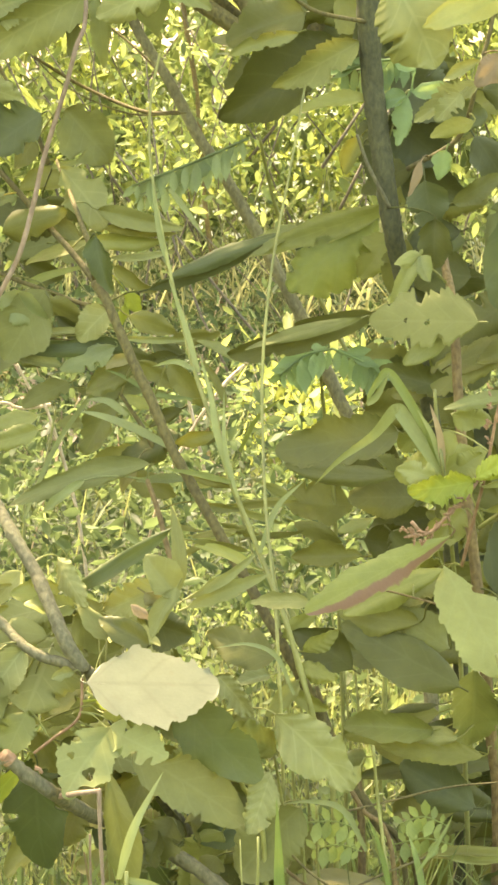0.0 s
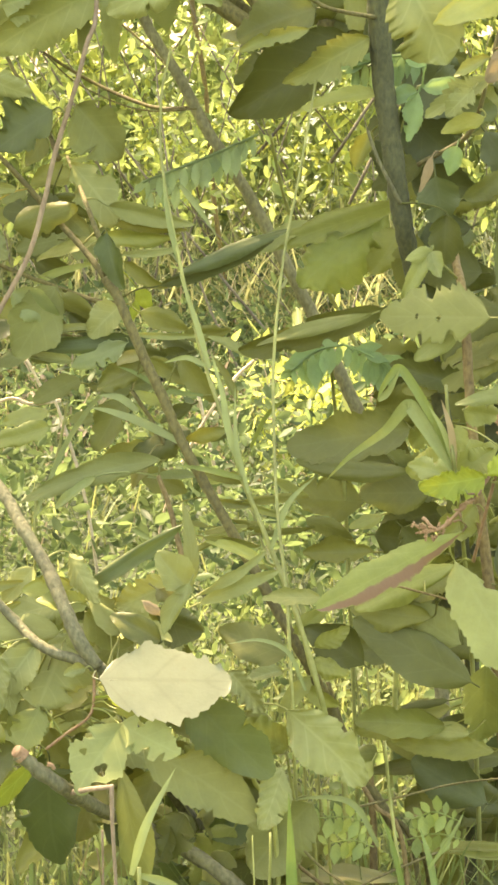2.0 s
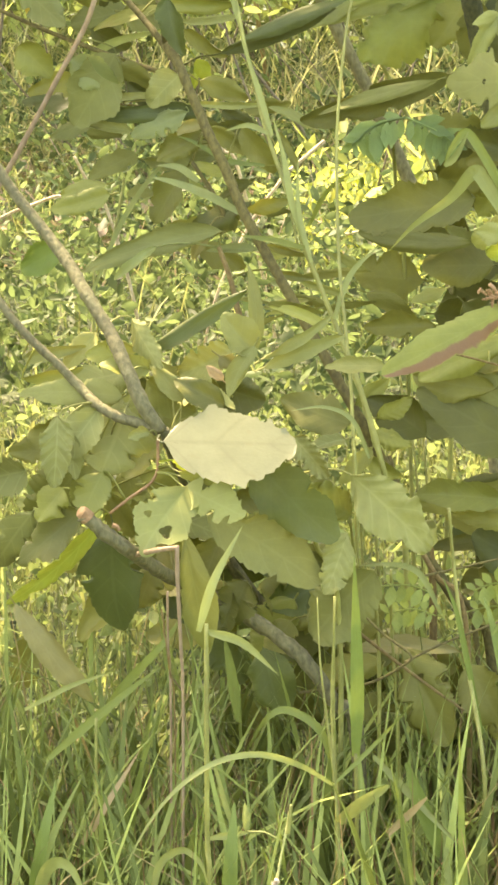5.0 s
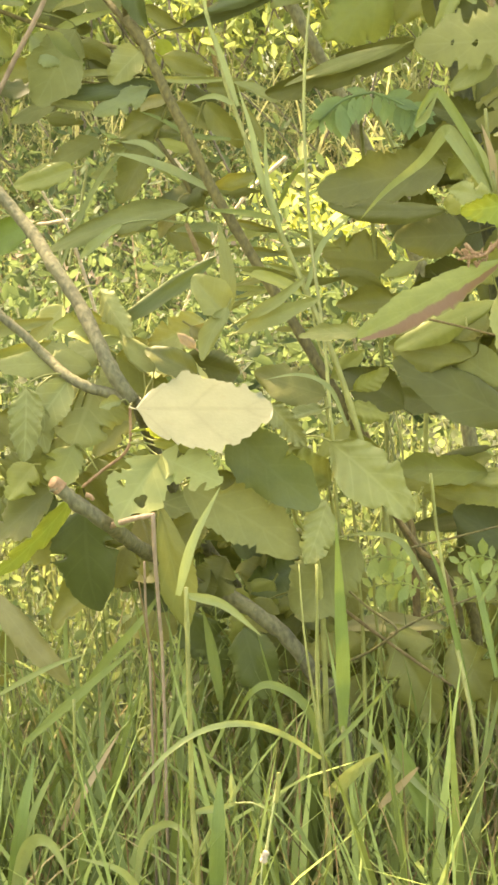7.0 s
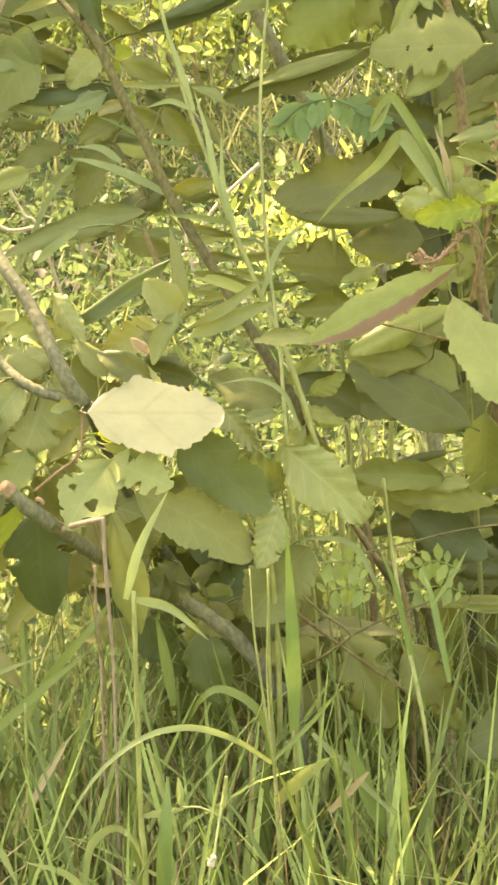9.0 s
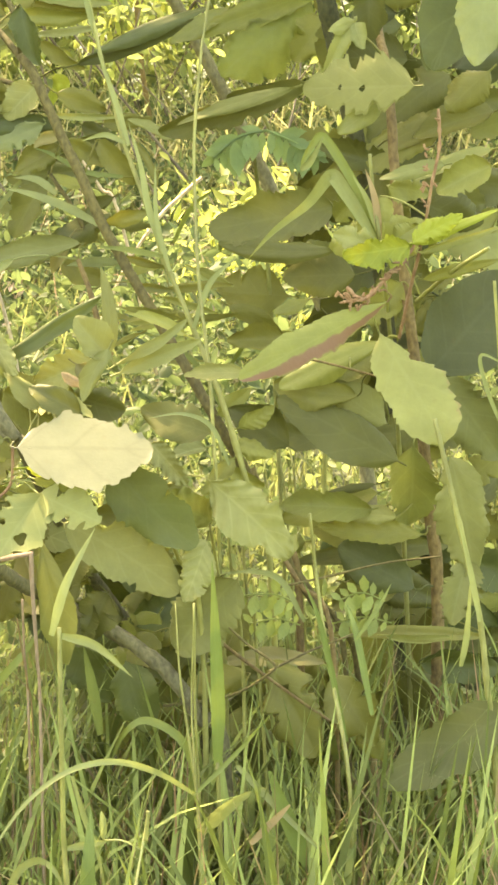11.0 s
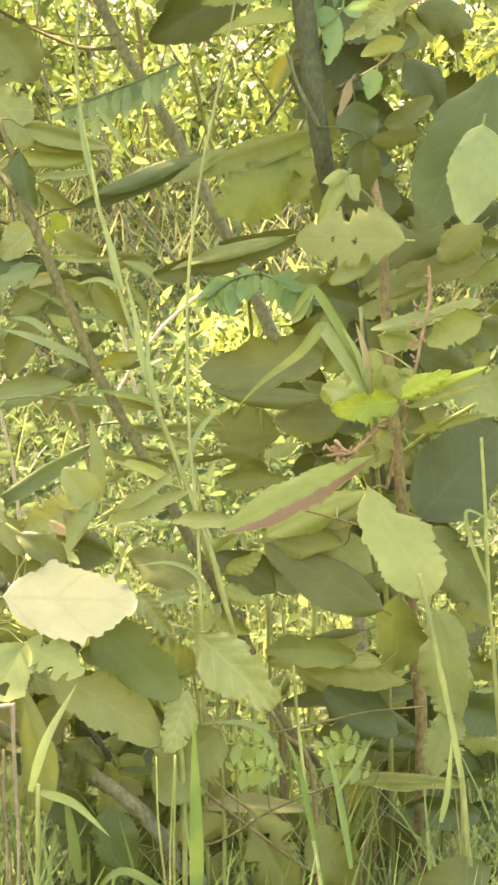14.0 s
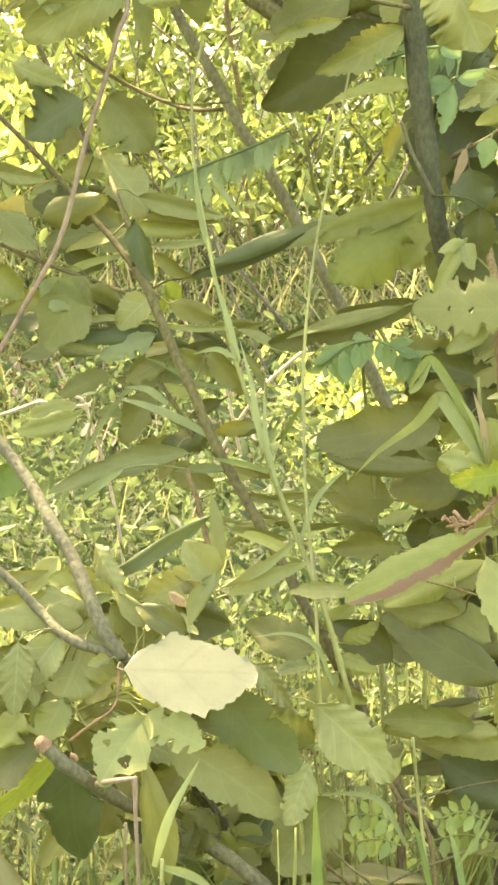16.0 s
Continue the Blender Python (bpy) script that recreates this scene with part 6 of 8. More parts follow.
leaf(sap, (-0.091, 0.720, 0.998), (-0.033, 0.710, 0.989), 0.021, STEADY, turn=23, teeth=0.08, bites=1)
leaf(sap, (-0.171, 0.730, 1.097), (-0.260, 0.750, 1.088), 0.045, DEEP, turn=23, teeth=0.08, bites=1)
leaf(sap, (-0.149, 0.610, 1.061), (-0.209, 0.590, 1.043), 0.028, STEADY, turn=24, teeth=0.08, bites=0)
leaf(sap, (-0.175, 0.660, 1.093), (-0.102, 0.630, 1.073), 0.027, BLUISH_DARK, turn=26, teeth=0.08, bites=0)
leaf(sap, (-0.177, 0.690, 1.076), (-0.263, 0.710, 1.082), 0.036, BLUISH_DARK, turn=28, teeth=0.08, bites=2)
leaf(sap, (-0.099, 0.700, 1.009), (-0.167, 0.690, 0.977), 0.033, STEADY, turn=8, teeth=0.08, bites=2)
leaf(sap, (0.133, 0.590, 0.815), (0.083, 0.600, 0.803), 0.011, MATURE, turn=25, teeth=0.08, bites=0)
leaf(sap, (0.118, 0.510, 0.847), (0.179, 0.530, 0.818), 0.015, DEEP, turn=18, teeth=0.08, bites=2)
leaf(sap, (0.178, 0.640, 0.753), (0.137, 0.650, 0.750), 0.011, DEEP, turn=17, teeth=0.08, bites=2)
leaf(sap, (0.087, 0.580, 0.822), (0.043, 0.560, 0.830), 0.009, DEEP, turn=16, teeth=0.08, bites=0)
leaf(sap, (0.132, 0.580, 0.893), (0.071, 0.570, 0.884), 0.014, MATURE, turn=19, teeth=0.08, bites=1)
leaf(sap, (0.169, 0.560, 0.894), (0.224, 0.560, 0.867), 0.013, MATURE, turn=10, teeth=0.08, bites=0)
leaf(sap, (0.098, 0.600, 0.798), (0.058, 0.600, 0.779), 0.009, DEEP, turn=8, teeth=0.08, bites=1)
leaf(sap, (0.081, 0.520, 0.827), (0.124, 0.540, 0.821), 0.009, MATURE, turn=11, teeth=0.08, bites=0)
leaf(sap, (0.128, 0.670, 0.837), (0.203, 0.650, 0.818), 0.012, MATURE, turn=14, teeth=0.08, bites=0)
leaf(tall, (0.277, 0.970, 1.515), (0.342, 0.960, 1.491), 0.051, DEEP, turn=28, teeth=0.08, bites=1)
leaf(tall, (0.292, 0.970, 1.507), (0.219, 0.960, 1.482), 0.044, DIM, turn=13, teeth=0.08, bites=0)
leaf(tall, (0.209, 0.990, 1.499), (0.291, 0.990, 1.510), 0.063, DEEP, turn=18, teeth=0.08, bites=2)
leaf(tall, (0.244, 0.930, 1.540), (0.299, 0.930, 1.517), 0.040, DIM, turn=16, teeth=0.08, bites=0)
leaf(tall, (0.279, 0.810, 1.473), (0.356, 0.800, 1.436), 0.068, DIM, turn=22, teeth=0.08, bites=2)
leaf(tall, (0.297, 0.960, 1.546), (0.364, 0.970, 1.527), 0.039, DIM, turn=8, teeth=0.08, bites=0)
leaf(tall, (0.272, 0.980, 1.481), (0.355, 0.970, 1.483), 0.043, DEEP, turn=13, teeth=0.08, bites=0)
leaf(tall, (0.204, 0.810, 1.534), (0.278, 0.780, 1.543), 0.055, DEEP, turn=13, teeth=0.08, bites=0)
leaf(tall, (0.188, 0.970, 1.450), (0.113, 0.950, 1.425), 0.070, DIM, turn=23, teeth=0.08, bites=0)
leaf(tall, (0.273, 0.900, 1.476), (0.189, 0.890, 1.473), 0.053, DIM, turn=9, teeth=0.08, bites=0)
leaf(tall, (0.381, 0.710, 1.317), (0.308, 0.730, 1.279), 0.052, DIM, turn=27, teeth=0.08, bites=0)
leaf(tall, (0.465, 0.620, 1.424), (0.549, 0.640, 1.413), 0.054, DIM, turn=8, teeth=0.08, bites=1)
leaf(tall, (0.471, 0.850, 1.167), (0.380, 0.830, 1.161), 0.071, SHADED, turn=18, teeth=0.08, bites=0)
leaf(tall, (0.369, 0.680, 1.469), (0.429, 0.690, 1.440), 0.038, SHADED, turn=15, teeth=0.08, bites=0)
leaf(tall, (0.470, 0.820, 1.206), (0.368, 0.810, 1.192), 0.076, BLUISH_DARK, turn=8, teeth=0.08, bites=1)
leaf(tall, (0.455, 0.750, 1.225), (0.379, 0.760, 1.196), 0.054, SHADED, turn=25, teeth=0.08, bites=0)
leaf(tall, (0.396, 0.650, 1.391), (0.474, 0.630, 1.388), 0.058, BLUISH_DARK, turn=8, teeth=0.08, bites=0)
leaf(tall, (0.384, 0.810, 1.140), (0.461, 0.820, 1.102), 0.048, SHADED, turn=12, teeth=0.08, bites=1)
leaf(tall, (0.380, 0.660, 1.372), (0.298, 0.630, 1.345), 0.069, DIM, turn=28, teeth=0.08, bites=0)
leaf(tall, (0.431, 0.800, 1.153), (0.500, 0.790, 1.144), 0.049, DIM, turn=22, teeth=0.08, bites=0)
leaf(tall, (0.472, 0.740, 1.160), (0.371, 0.760, 1.164), 0.069, DIM, turn=14, teeth=0.08, bites=0)
leaf(tall, (0.363, 0.730, 1.292), (0.458, 0.710, 1.277), 0.076, SHADED, turn=25, teeth=0.08, bites=1)
leaf(mid, (0.155, 0.370, 0.428), (0.069, 0.370, 0.403), 0.050, DIM, turn=23, teeth=0.08, bites=2)
leaf(mid, (0.028, 0.320, 0.528), (-0.052, 0.340, 0.489), 0.057, DEEP, turn=25, teeth=0.08, bites=0)
leaf(mid, (0.161, 0.300, 0.509), (0.091, 0.270, 0.490), 0.053, DARK, turn=17, teeth=0.08, bites=2)
leaf(mid, (0.107, 0.440, 0.435), (0.030, 0.460, 0.410), 0.047, DARK, turn=8, teeth=0.08, bites=0)
leaf(mid, (0.071, 0.320, 0.542), (0.142, 0.340, 0.530), 0.045, DARK, turn=15, teeth=0.08, bites=0)
leaf(mid, (0.020, 0.490, 0.482), (0.090, 0.510, 0.454), 0.063, DARK, turn=25, teeth=0.08, bites=0)
leaf(mid, (0.106, 0.320, 0.540), (0.175, 0.290, 0.542), 0.053, DIM, turn=28, teeth=0.08, bites=0)
leaf(mid, (0.181, 0.380, 0.448), (0.243, 0.350, 0.457), 0.046, DEEP, turn=27, teeth=0.08, bites=0)
leaf(mid, (0.178, 0.430, 0.493), (0.093, 0.430, 0.466), 0.064, DARK, turn=25, teeth=0.08, bites=2)
leaf(left, (-0.054, 0.360, 0.525), (0.038, 0.330, 0.523), 0.075, DEEP, turn=13, teeth=0.08, bites=2)
leaf(left, (-0.142, 0.360, 0.583), (-0.220, 0.350, 0.573), 0.043, DARK, turn=18, teeth=0.08, bites=0)
leaf(left, (-0.142, 0.420, 0.493), (-0.046, 0.420, 0.494), 0.072, DIM, turn=27, teeth=0.08, bites=2)
leaf(left, (0.041, 0.380, 0.601), (0.104, 0.390, 0.600), 0.036, DEEP, turn=18, teeth=0.08, bites=0)
leaf(left, (0.009, 0.440, 0.400), (-0.077, 0.460, 0.383), 0.048, DEEP, turn=19, teeth=0.08, bites=0)
leaf(left, (-0.048, 0.400, 0.462), (0.008, 0.400, 0.433), 0.035, DARK, turn=19, teeth=0.08, bites=0)
leaf(left, (0.002, 0.440, 0.485), (-0.095, 0.470, 0.455), 0.069, DIM, turn=11, teeth=0.08, bites=2)
leaf(left, (0.081, 0.290, 0.489), (0.011, 0.290, 0.485), 0.052, DIM, turn=26, teeth=0.08, bites=0)
leaf(left, (-0.087, 0.420, 0.522), (-0.170, 0.450, 0.510), 0.047, DARK, turn=10, teeth=0.08, bites=0)
leaf(left, (-0.086, 0.350, 0.591), (0.002, 0.330, 0.559), 0.062, DIM, turn=10, teeth=0.08, bites=0)
leaf(left, (0.035, 0.410, 0.564), (0.088, 0.430, 0.530), 0.033, DIM, turn=14, teeth=0.08, bites=2)
leaf(left, (-0.155, 0.440, 0.479), (-0.071, 0.410, 0.473), 0.059, DARK, turn=21, teeth=0.08, bites=0)
leaf(left, (-0.103, 0.390, 0.516), (-0.022, 0.390, 0.475), 0.079, DIM, turn=18, teeth=0.08, bites=0)
leaf(left, (-0.085, 0.420, 0.550), (-0.022, 0.410, 0.553), 0.041, DEEP, turn=19, teeth=0.08, bites=1)
leaf(left, (-0.142, 0.320, 0.689), (-0.213, 0.310, 0.697), 0.056, DEEP, turn=14, teeth=0.08, bites=0)
leaf(left, (0.010, 0.250, 0.728), (0.072, 0.270, 0.722), 0.049, DEEP, turn=8, teeth=0.08, bites=0)
leaf(left, (0.024, 0.220, 0.789), (0.087, 0.200, 0.770), 0.049, DIM, turn=25, teeth=0.08, bites=0)
leaf(left, (-0.081, 0.260, 0.775), (-0.024, 0.260, 0.762), 0.046, DIM, turn=12, teeth=0.08, bites=1)
leaf(left, (-0.132, 0.260, 0.786), (-0.189, 0.270, 0.790), 0.038, DIM, turn=27, teeth=0.08, bites=0)
leaf(left, (0.018, 0.280, 0.777), (0.063, 0.290, 0.753), 0.037, MATURE, turn=22, teeth=0.08, bites=0)
leaf(left, (-0.008, 0.260, 0.669), (0.049, 0.240, 0.644), 0.036, DIM, turn=10, teeth=0.08, bites=2)
leaf(left, (-0.129, 0.290, 0.753), (-0.080, 0.290, 0.733), 0.035, MATURE, turn=19, teeth=0.08, bites=0)
leaf(left, (-0.038, 0.230, 0.724), (-0.093, 0.210, 0.708), 0.048, MATURE, turn=18, teeth=0.08, bites=1)
leaf(left, (0.025, 0.220, 0.738), (0.072, 0.230, 0.715), 0.034, DIM, turn=15, teeth=0.08, bites=1)
leaf(right, (0.432, 0.780, 0.804), (0.328, 0.810, 0.771), 0.067, DIM, turn=8, teeth=0.08, bites=2)
leaf(right, (0.310, 0.700, 0.834), (0.202, 0.690, 0.847), 0.075, DEEP, turn=27, teeth=0.08, bites=2)
leaf(right, (0.433, 0.790, 0.999), (0.360, 0.800, 0.972), 0.044, DEEP, turn=22, teeth=0.08, bites=1)
leaf(right, (0.441, 0.740, 0.807), (0.520, 0.760, 0.807), 0.047, DIM, turn=17, teeth=0.08, bites=0)
leaf(right, (0.484, 0.730, 0.979), (0.574, 0.710, 0.985), 0.055, DEEP, turn=14, teeth=0.08, bites=2)
leaf(right, (0.313, 0.620, 0.985), (0.397, 0.590, 0.992), 0.060, DEEP, turn=24, teeth=0.08, bites=2)
leaf(right, (0.482, 0.600, 0.992), (0.572, 0.630, 0.972), 0.050, DIM, turn=13, teeth=0.08, bites=2)
leaf(right, (0.410, 0.660, 1.009), (0.314, 0.650, 1.006), 0.081, DIM, turn=23, teeth=0.08, bites=0)
leaf(right, (0.502, 0.750, 1.037), (0.422, 0.740, 1.002), 0.064, DIM, turn=9, teeth=0.08, bites=2)
leaf(right, (0.337, 0.750, 0.971), (0.407, 0.740, 0.940), 0.047, DIM, turn=21, teeth=0.08, bites=2)
leaf(right, (0.308, 0.640, 0.996), (0.414, 0.630, 1.006), 0.067, DIM, turn=26, teeth=0.08, bites=1)
leaf(right, (0.432, 0.660, 0.885), (0.347, 0.640, 0.874), 0.070, DIM, turn=27, teeth=0.08, bites=0)
leaf(right, (0.320, 0.710, 0.784), (0.410, 0.710, 0.778), 0.070, DIM, turn=14, teeth=0.08, bites=0)
leaf(right, (0.385, 0.780, 0.877), (0.297, 0.760, 0.883), 0.072, DIM, turn=17, teeth=0.08, bites=2)
leaf(right, (0.426, 0.630, 0.663), (0.348, 0.610, 0.640), 0.053, DIM, turn=12, teeth=0.08, bites=0)
leaf(right, (0.410, 0.650, 0.643), (0.319, 0.630, 0.652), 0.048, DEEP, turn=16, teeth=0.08, bites=2)
leaf(right, (0.481, 0.640, 0.723), (0.556, 0.650, 0.701), 0.052, DIM, turn=14, teeth=0.08, bites=0)
leaf(right, (0.385, 0.630, 0.683), (0.471, 0.600, 0.668), 0.056, DEEP, turn=17, teeth=0.08, bites=2)
leaf(right, (0.387, 0.560, 0.684), (0.311, 0.580, 0.688), 0.048, DEEP, turn=17, teeth=0.08, bites=2)
leaf(right, (0.470, 0.590, 0.694), (0.574, 0.600, 0.658), 0.088, DIM, turn=26, teeth=0.08, bites=2)
leaf(right, (0.440, 0.600, 0.696), (0.529, 0.600, 0.706), 0.060, DIM, turn=14, teeth=0.08, bites=0)
leaf(right, (0.494, 0.550, 0.680), (0.394, 0.560, 0.664), 0.058, DEEP, turn=8, teeth=0.08, bites=0)
leaf(right, (0.446, 0.650, 0.680), (0.534, 0.630, 0.663), 0.049, DEEP, turn=9, teeth=0.08, bites=1)
leaf(right, (0.416, 0.590, 0.751), (0.332, 0.560, 0.725), 0.059, DEEP, turn=23, teeth=0.08, bites=2)
leaf(right, (0.377, 0.650, 0.729), (0.472, 0.660, 0.688), 0.072, DIM, turn=8, teeth=0.08, bites=2)
leaf(right, (0.490, 0.510, 0.752), (0.414, 0.540, 0.726), 0.045, DEEP, turn=8, teeth=0.08, bites=0)
leaf(right, (0.476, 0.650, 0.522), (0.391, 0.620, 0.499), 0.054, DIM, turn=14, teeth=0.08, bites=0)
leaf(right, (0.467, 0.580, 0.507), (0.536, 0.560, 0.498), 0.054, DARK, turn=16, teeth=0.08, bites=0)
leaf(right, (0.517, 0.660, 0.363), (0.601, 0.640, 0.340), 0.063, DARK, turn=9, teeth=0.08, bites=0)
leaf(right, (0.498, 0.530, 0.396), (0.590, 0.510, 0.394), 0.066, DIM, turn=25, teeth=0.08, bites=0)
leaf(right, (0.503, 0.650, 0.358), (0.598, 0.670, 0.303), 0.069, DIM, turn=23, teeth=0.08, bites=0)
leaf(right, (0.475, 0.640, 0.352), (0.564, 0.650, 0.344), 0.083, DEEP, turn=27, teeth=0.08, bites=2)
leaf(right, (0.450, 0.590, 0.509), (0.346, 0.560, 0.499), 0.070, DARK, turn=23, teeth=0.08, bites=0)
leaf(right, (0.441, 0.560, 0.463), (0.514, 0.550, 0.456), 0.061, DIM, turn=17, teeth=0.08, bites=0)
leaf(right, (0.520, 0.650, 0.373), (0.412, 0.650, 0.383), 0.071, DEEP, turn=17, teeth=0.08, bites=0)
leaf(right, (0.473, 0.610, 0.455), (0.375, 0.630, 0.400), 0.077, DIM, turn=20, teeth=0.08, bites=1)
leaf(right, (0.471, 0.630, 0.563), (0.553, 0.620, 0.530), 0.048, DEEP, turn=11, teeth=0.08, bites=2)
leaf(right, (0.464, 0.590, 0.445), (0.363, 0.610, 0.410), 0.065, DEEP, turn=24, teeth=0.08, bites=1)
leaf(right, (0.530, 0.530, 0.495), (0.631, 0.530, 0.467), 0.066, DARK, turn=11, teeth=0.08, bites=0)
leaf(right, (0.484, 0.460, 0.449), (0.580, 0.460, 0.425), 0.056, DARK, turn=12, teeth=0.08, bites=1)
leaf(right, (0.490, 0.560, 0.481), (0.395, 0.550, 0.434), 0.062, DARK, turn=15, teeth=0.08, bites=0)
leaf(right, (0.528, 0.550, 0.428), (0.615, 0.560, 0.389), 0.074, SHADED, turn=19, teeth=0.08, bites=2)
leaf(right, (0.576, 0.460, 0.295), (0.666, 0.480, 0.279), 0.077, SHADED, turn=20, teeth=0.08, bites=2)
leaf(right, (0.567, 0.470, 0.246), (0.662, 0.450, 0.246), 0.089, SHADED, turn=20, teeth=0.08, bites=1)
leaf(right, (0.512, 0.520, 0.340), (0.604, 0.510, 0.351), 0.060, SHADED, turn=20, teeth=0.08, bites=0)
leaf(right, (0.560, 0.550, 0.252), (0.493, 0.540, 0.228), 0.043, DARK, turn=13, teeth=0.08, bites=0)
leaf(right, (0.494, 0.650, 0.933), (0.417, 0.680, 0.887), 0.057, SHADED, turn=15, teeth=0.08, bites=1)
leaf(right, (0.520, 0.620, 1.155), (0.600, 0.650, 1.159), 0.054, SHADED, turn=18, teeth=0.08, bites=1)
leaf(right, (0.536, 0.660, 0.800), (0.455, 0.660, 0.770), 0.046, SHADED, turn=23, teeth=0.08, bites=0)
leaf(right, (0.589, 0.750, 0.808), (0.480, 0.750, 0.793), 0.067, DIM, turn=16, teeth=0.08, bites=0)
leaf(right, (0.522, 0.620, 1.114), (0.600, 0.620, 1.114), 0.041, DIM, turn=26, teeth=0.08, bites=1)
leaf(right, (0.537, 0.650, 1.003), (0.616, 0.660, 0.992), 0.054, DIM, turn=15, teeth=0.08, bites=0)
leaf(right, (0.535, 0.650, 1.127), (0.451, 0.660, 1.119), 0.049, DIM, turn=11, teeth=0.08, bites=2)
leaf(right, (0.511, 0.660, 0.961), (0.436, 0.680, 0.937), 0.063, SHADED, turn=26, teeth=0.08, bites=2)
leaf(mid, (0.370, 0.350, 0.270), (0.314, 0.360, 0.252), 0.036, DARK, turn=23, teeth=0.08, bites=1)
leaf(mid, (0.076, 0.430, 0.340), (0.010, 0.450, 0.316), 0.052, DIM, turn=17, teeth=0.08, bites=0)
leaf(mid, (0.099, 0.390, 0.306), (0.188, 0.380, 0.315), 0.069, DEEP, turn=15, teeth=0.08, bites=0)
leaf(mid, (0.253, 0.470, 0.236), (0.326, 0.460, 0.246), 0.071, DARK, turn=23, teeth=0.08, bites=0)
leaf(mid, (0.313, 0.440, 0.244), (0.376, 0.450, 0.234), 0.046, DEEP, turn=27, teeth=0.08, bites=0)
leaf(mid, (0.374, 0.460, 0.279), (0.290, 0.470, 0.256), 0.061, DARK, turn=15, teeth=0.08, bites=2)
leaf(mid, (0.210, 0.460, 0.314), (0.298, 0.460, 0.296), 0.066, DIM, turn=15, teeth=0.08, bites=1)
leaf(mid, (0.286, 0.370, 0.394), (0.346, 0.370, 0.375), 0.048, DEEP, turn=12, teeth=0.08, bites=0)
leaf(mid, (0.208, 0.450, 0.302), (0.118, 0.430, 0.272), 0.060, DIM, turn=11, teeth=0.08, bites=0)
leaf(mid, (0.150, 0.430, 0.283), (0.231, 0.460, 0.242), 0.064, DARK, turn=25, teeth=0.08, bites=1)
leaf(mid, (0.044, 0.400, 0.262), (-0.034, 0.400, 0.264), 0.045, DARK, turn=15, teeth=0.08, bites=0)
leaf(mid, (0.192, 0.420, 0.405), (0.099, 0.410, 0.402), 0.058, DIM, turn=18, teeth=0.08, bites=0)

# ---- leaves deeper inside the shrubs ----
leaf(right, (0.354, 0.797, 0.965), (0.428, 0.739, 0.922), 0.058, MATURE, turn=-8, teeth=0.2, bites=1, fold=0.35)
leaf(right, (0.492, 0.610, 0.787), (0.404, 0.634, 0.841), 0.051, OLIVE, turn=15, teeth=0.2, bites=4, fold=0.31)
leaf(right, (0.469, 0.948, 0.702), (0.518, 0.888, 0.660), 0.053, MATURE, turn=12, teeth=0.2, bites=1, fold=0.34)
leaf(right, (0.419, 0.724, 0.836), (0.336, 0.672, 0.915), 0.058, MATURE, turn=16, teeth=0.2, bites=4, fold=0.21)
leaf(right, (0.369, 0.638, 1.032), (0.421, 0.582, 0.980), 0.043, DEEP, turn=-11, teeth=0.2, bites=2, fold=0.12)
leaf(right, (0.494, 0.804, 0.729), (0.399, 0.789, 0.704), 0.066, MATURE, turn=-4, teeth=0.2, bites=3, fold=0.24)
leaf(right, (0.498, 0.794, 0.926), (0.438, 0.764, 0.844), 0.050, DEEP, turn=27, teeth=0.2, bites=4, fold=0.16)
leaf(right, (0.410, 0.913, 0.827), (0.507, 0.882, 0.834), 0.064, OLIVE, turn=-3, teeth=0.2, bites=1, fold=0.33)
leaf(right, (0.492, 0.904, 0.798), (0.566, 0.928, 0.837), 0.054, DEEP, turn=13, teeth=0.2, bites=3, fold=0.21)
leaf(right, (0.300, 0.680, 1.049), (0.386, 0.683, 1.048), 0.045, DEEP, turn=-7, teeth=0.2, bites=3, fold=0.33)
leaf(right, (0.430, 0.926, 1.045), (0.512, 0.937, 1.047), 0.062, DEEP, turn=30, teeth=0.2, bites=1, fold=0.39)
leaf(right, (0.384, 0.654, 1.004), (0.484, 0.705, 0.921), 0.088, MATURE, turn=17, teeth=0.2, bites=3, fold=0.32)
leaf(right, (0.424, 0.746, 0.803), (0.518, 0.751, 0.714), 0.074, OLIVE, turn=-18, teeth=0.2, bites=5, fold=0.19)
leaf(right, (0.441, 0.724, 0.988), (0.348, 0.672, 1.048), 0.056, MATURE, turn=29, teeth=0.2, bites=1, fold=0.15)
leaf(right, (0.425, 0.972, 1.043), (0.453, 1.014, 0.914), 0.085, OLIVE, turn=34, teeth=0.2, bites=1, fold=0.33)
leaf(right, (0.446, 0.728, 0.370), (0.423, 0.760, 0.240), 0.093, MATURE, turn=34, teeth=0.2, bites=3, fold=0.17)
leaf(right, (0.474, 0.812, 0.425), (0.518, 0.762, 0.331), 0.085, DEEP, turn=20, teeth=0.2, bites=3, fold=0.39)
leaf(right, (0.332, 0.638, 0.664), (0.445, 0.627, 0.664), 0.074, DEEP, turn=27, teeth=0.2, bites=3, fold=0.19)
leaf(right, (0.457, 0.845, 0.302), (0.390, 0.885, 0.214), 0.064, DEEP, turn=-23, teeth=0.2, bites=1, fold=0.31)
leaf(right, (0.448, 0.710, 0.348), (0.524, 0.686, 0.326), 0.043, DEEP, turn=30, teeth=0.2, bites=4, fold=0.25)
leaf(right, (0.408, 0.806, 0.273), (0.433, 0.863, 0.115), 0.075, MATURE, turn=-2, teeth=0.2, bites=1, fold=0.31)
leaf(right, (0.517, 0.712, 0.547), (0.632, 0.688, 0.488), 0.054, DEEP, turn=8, teeth=0.2, bites=2, fold=0.23)
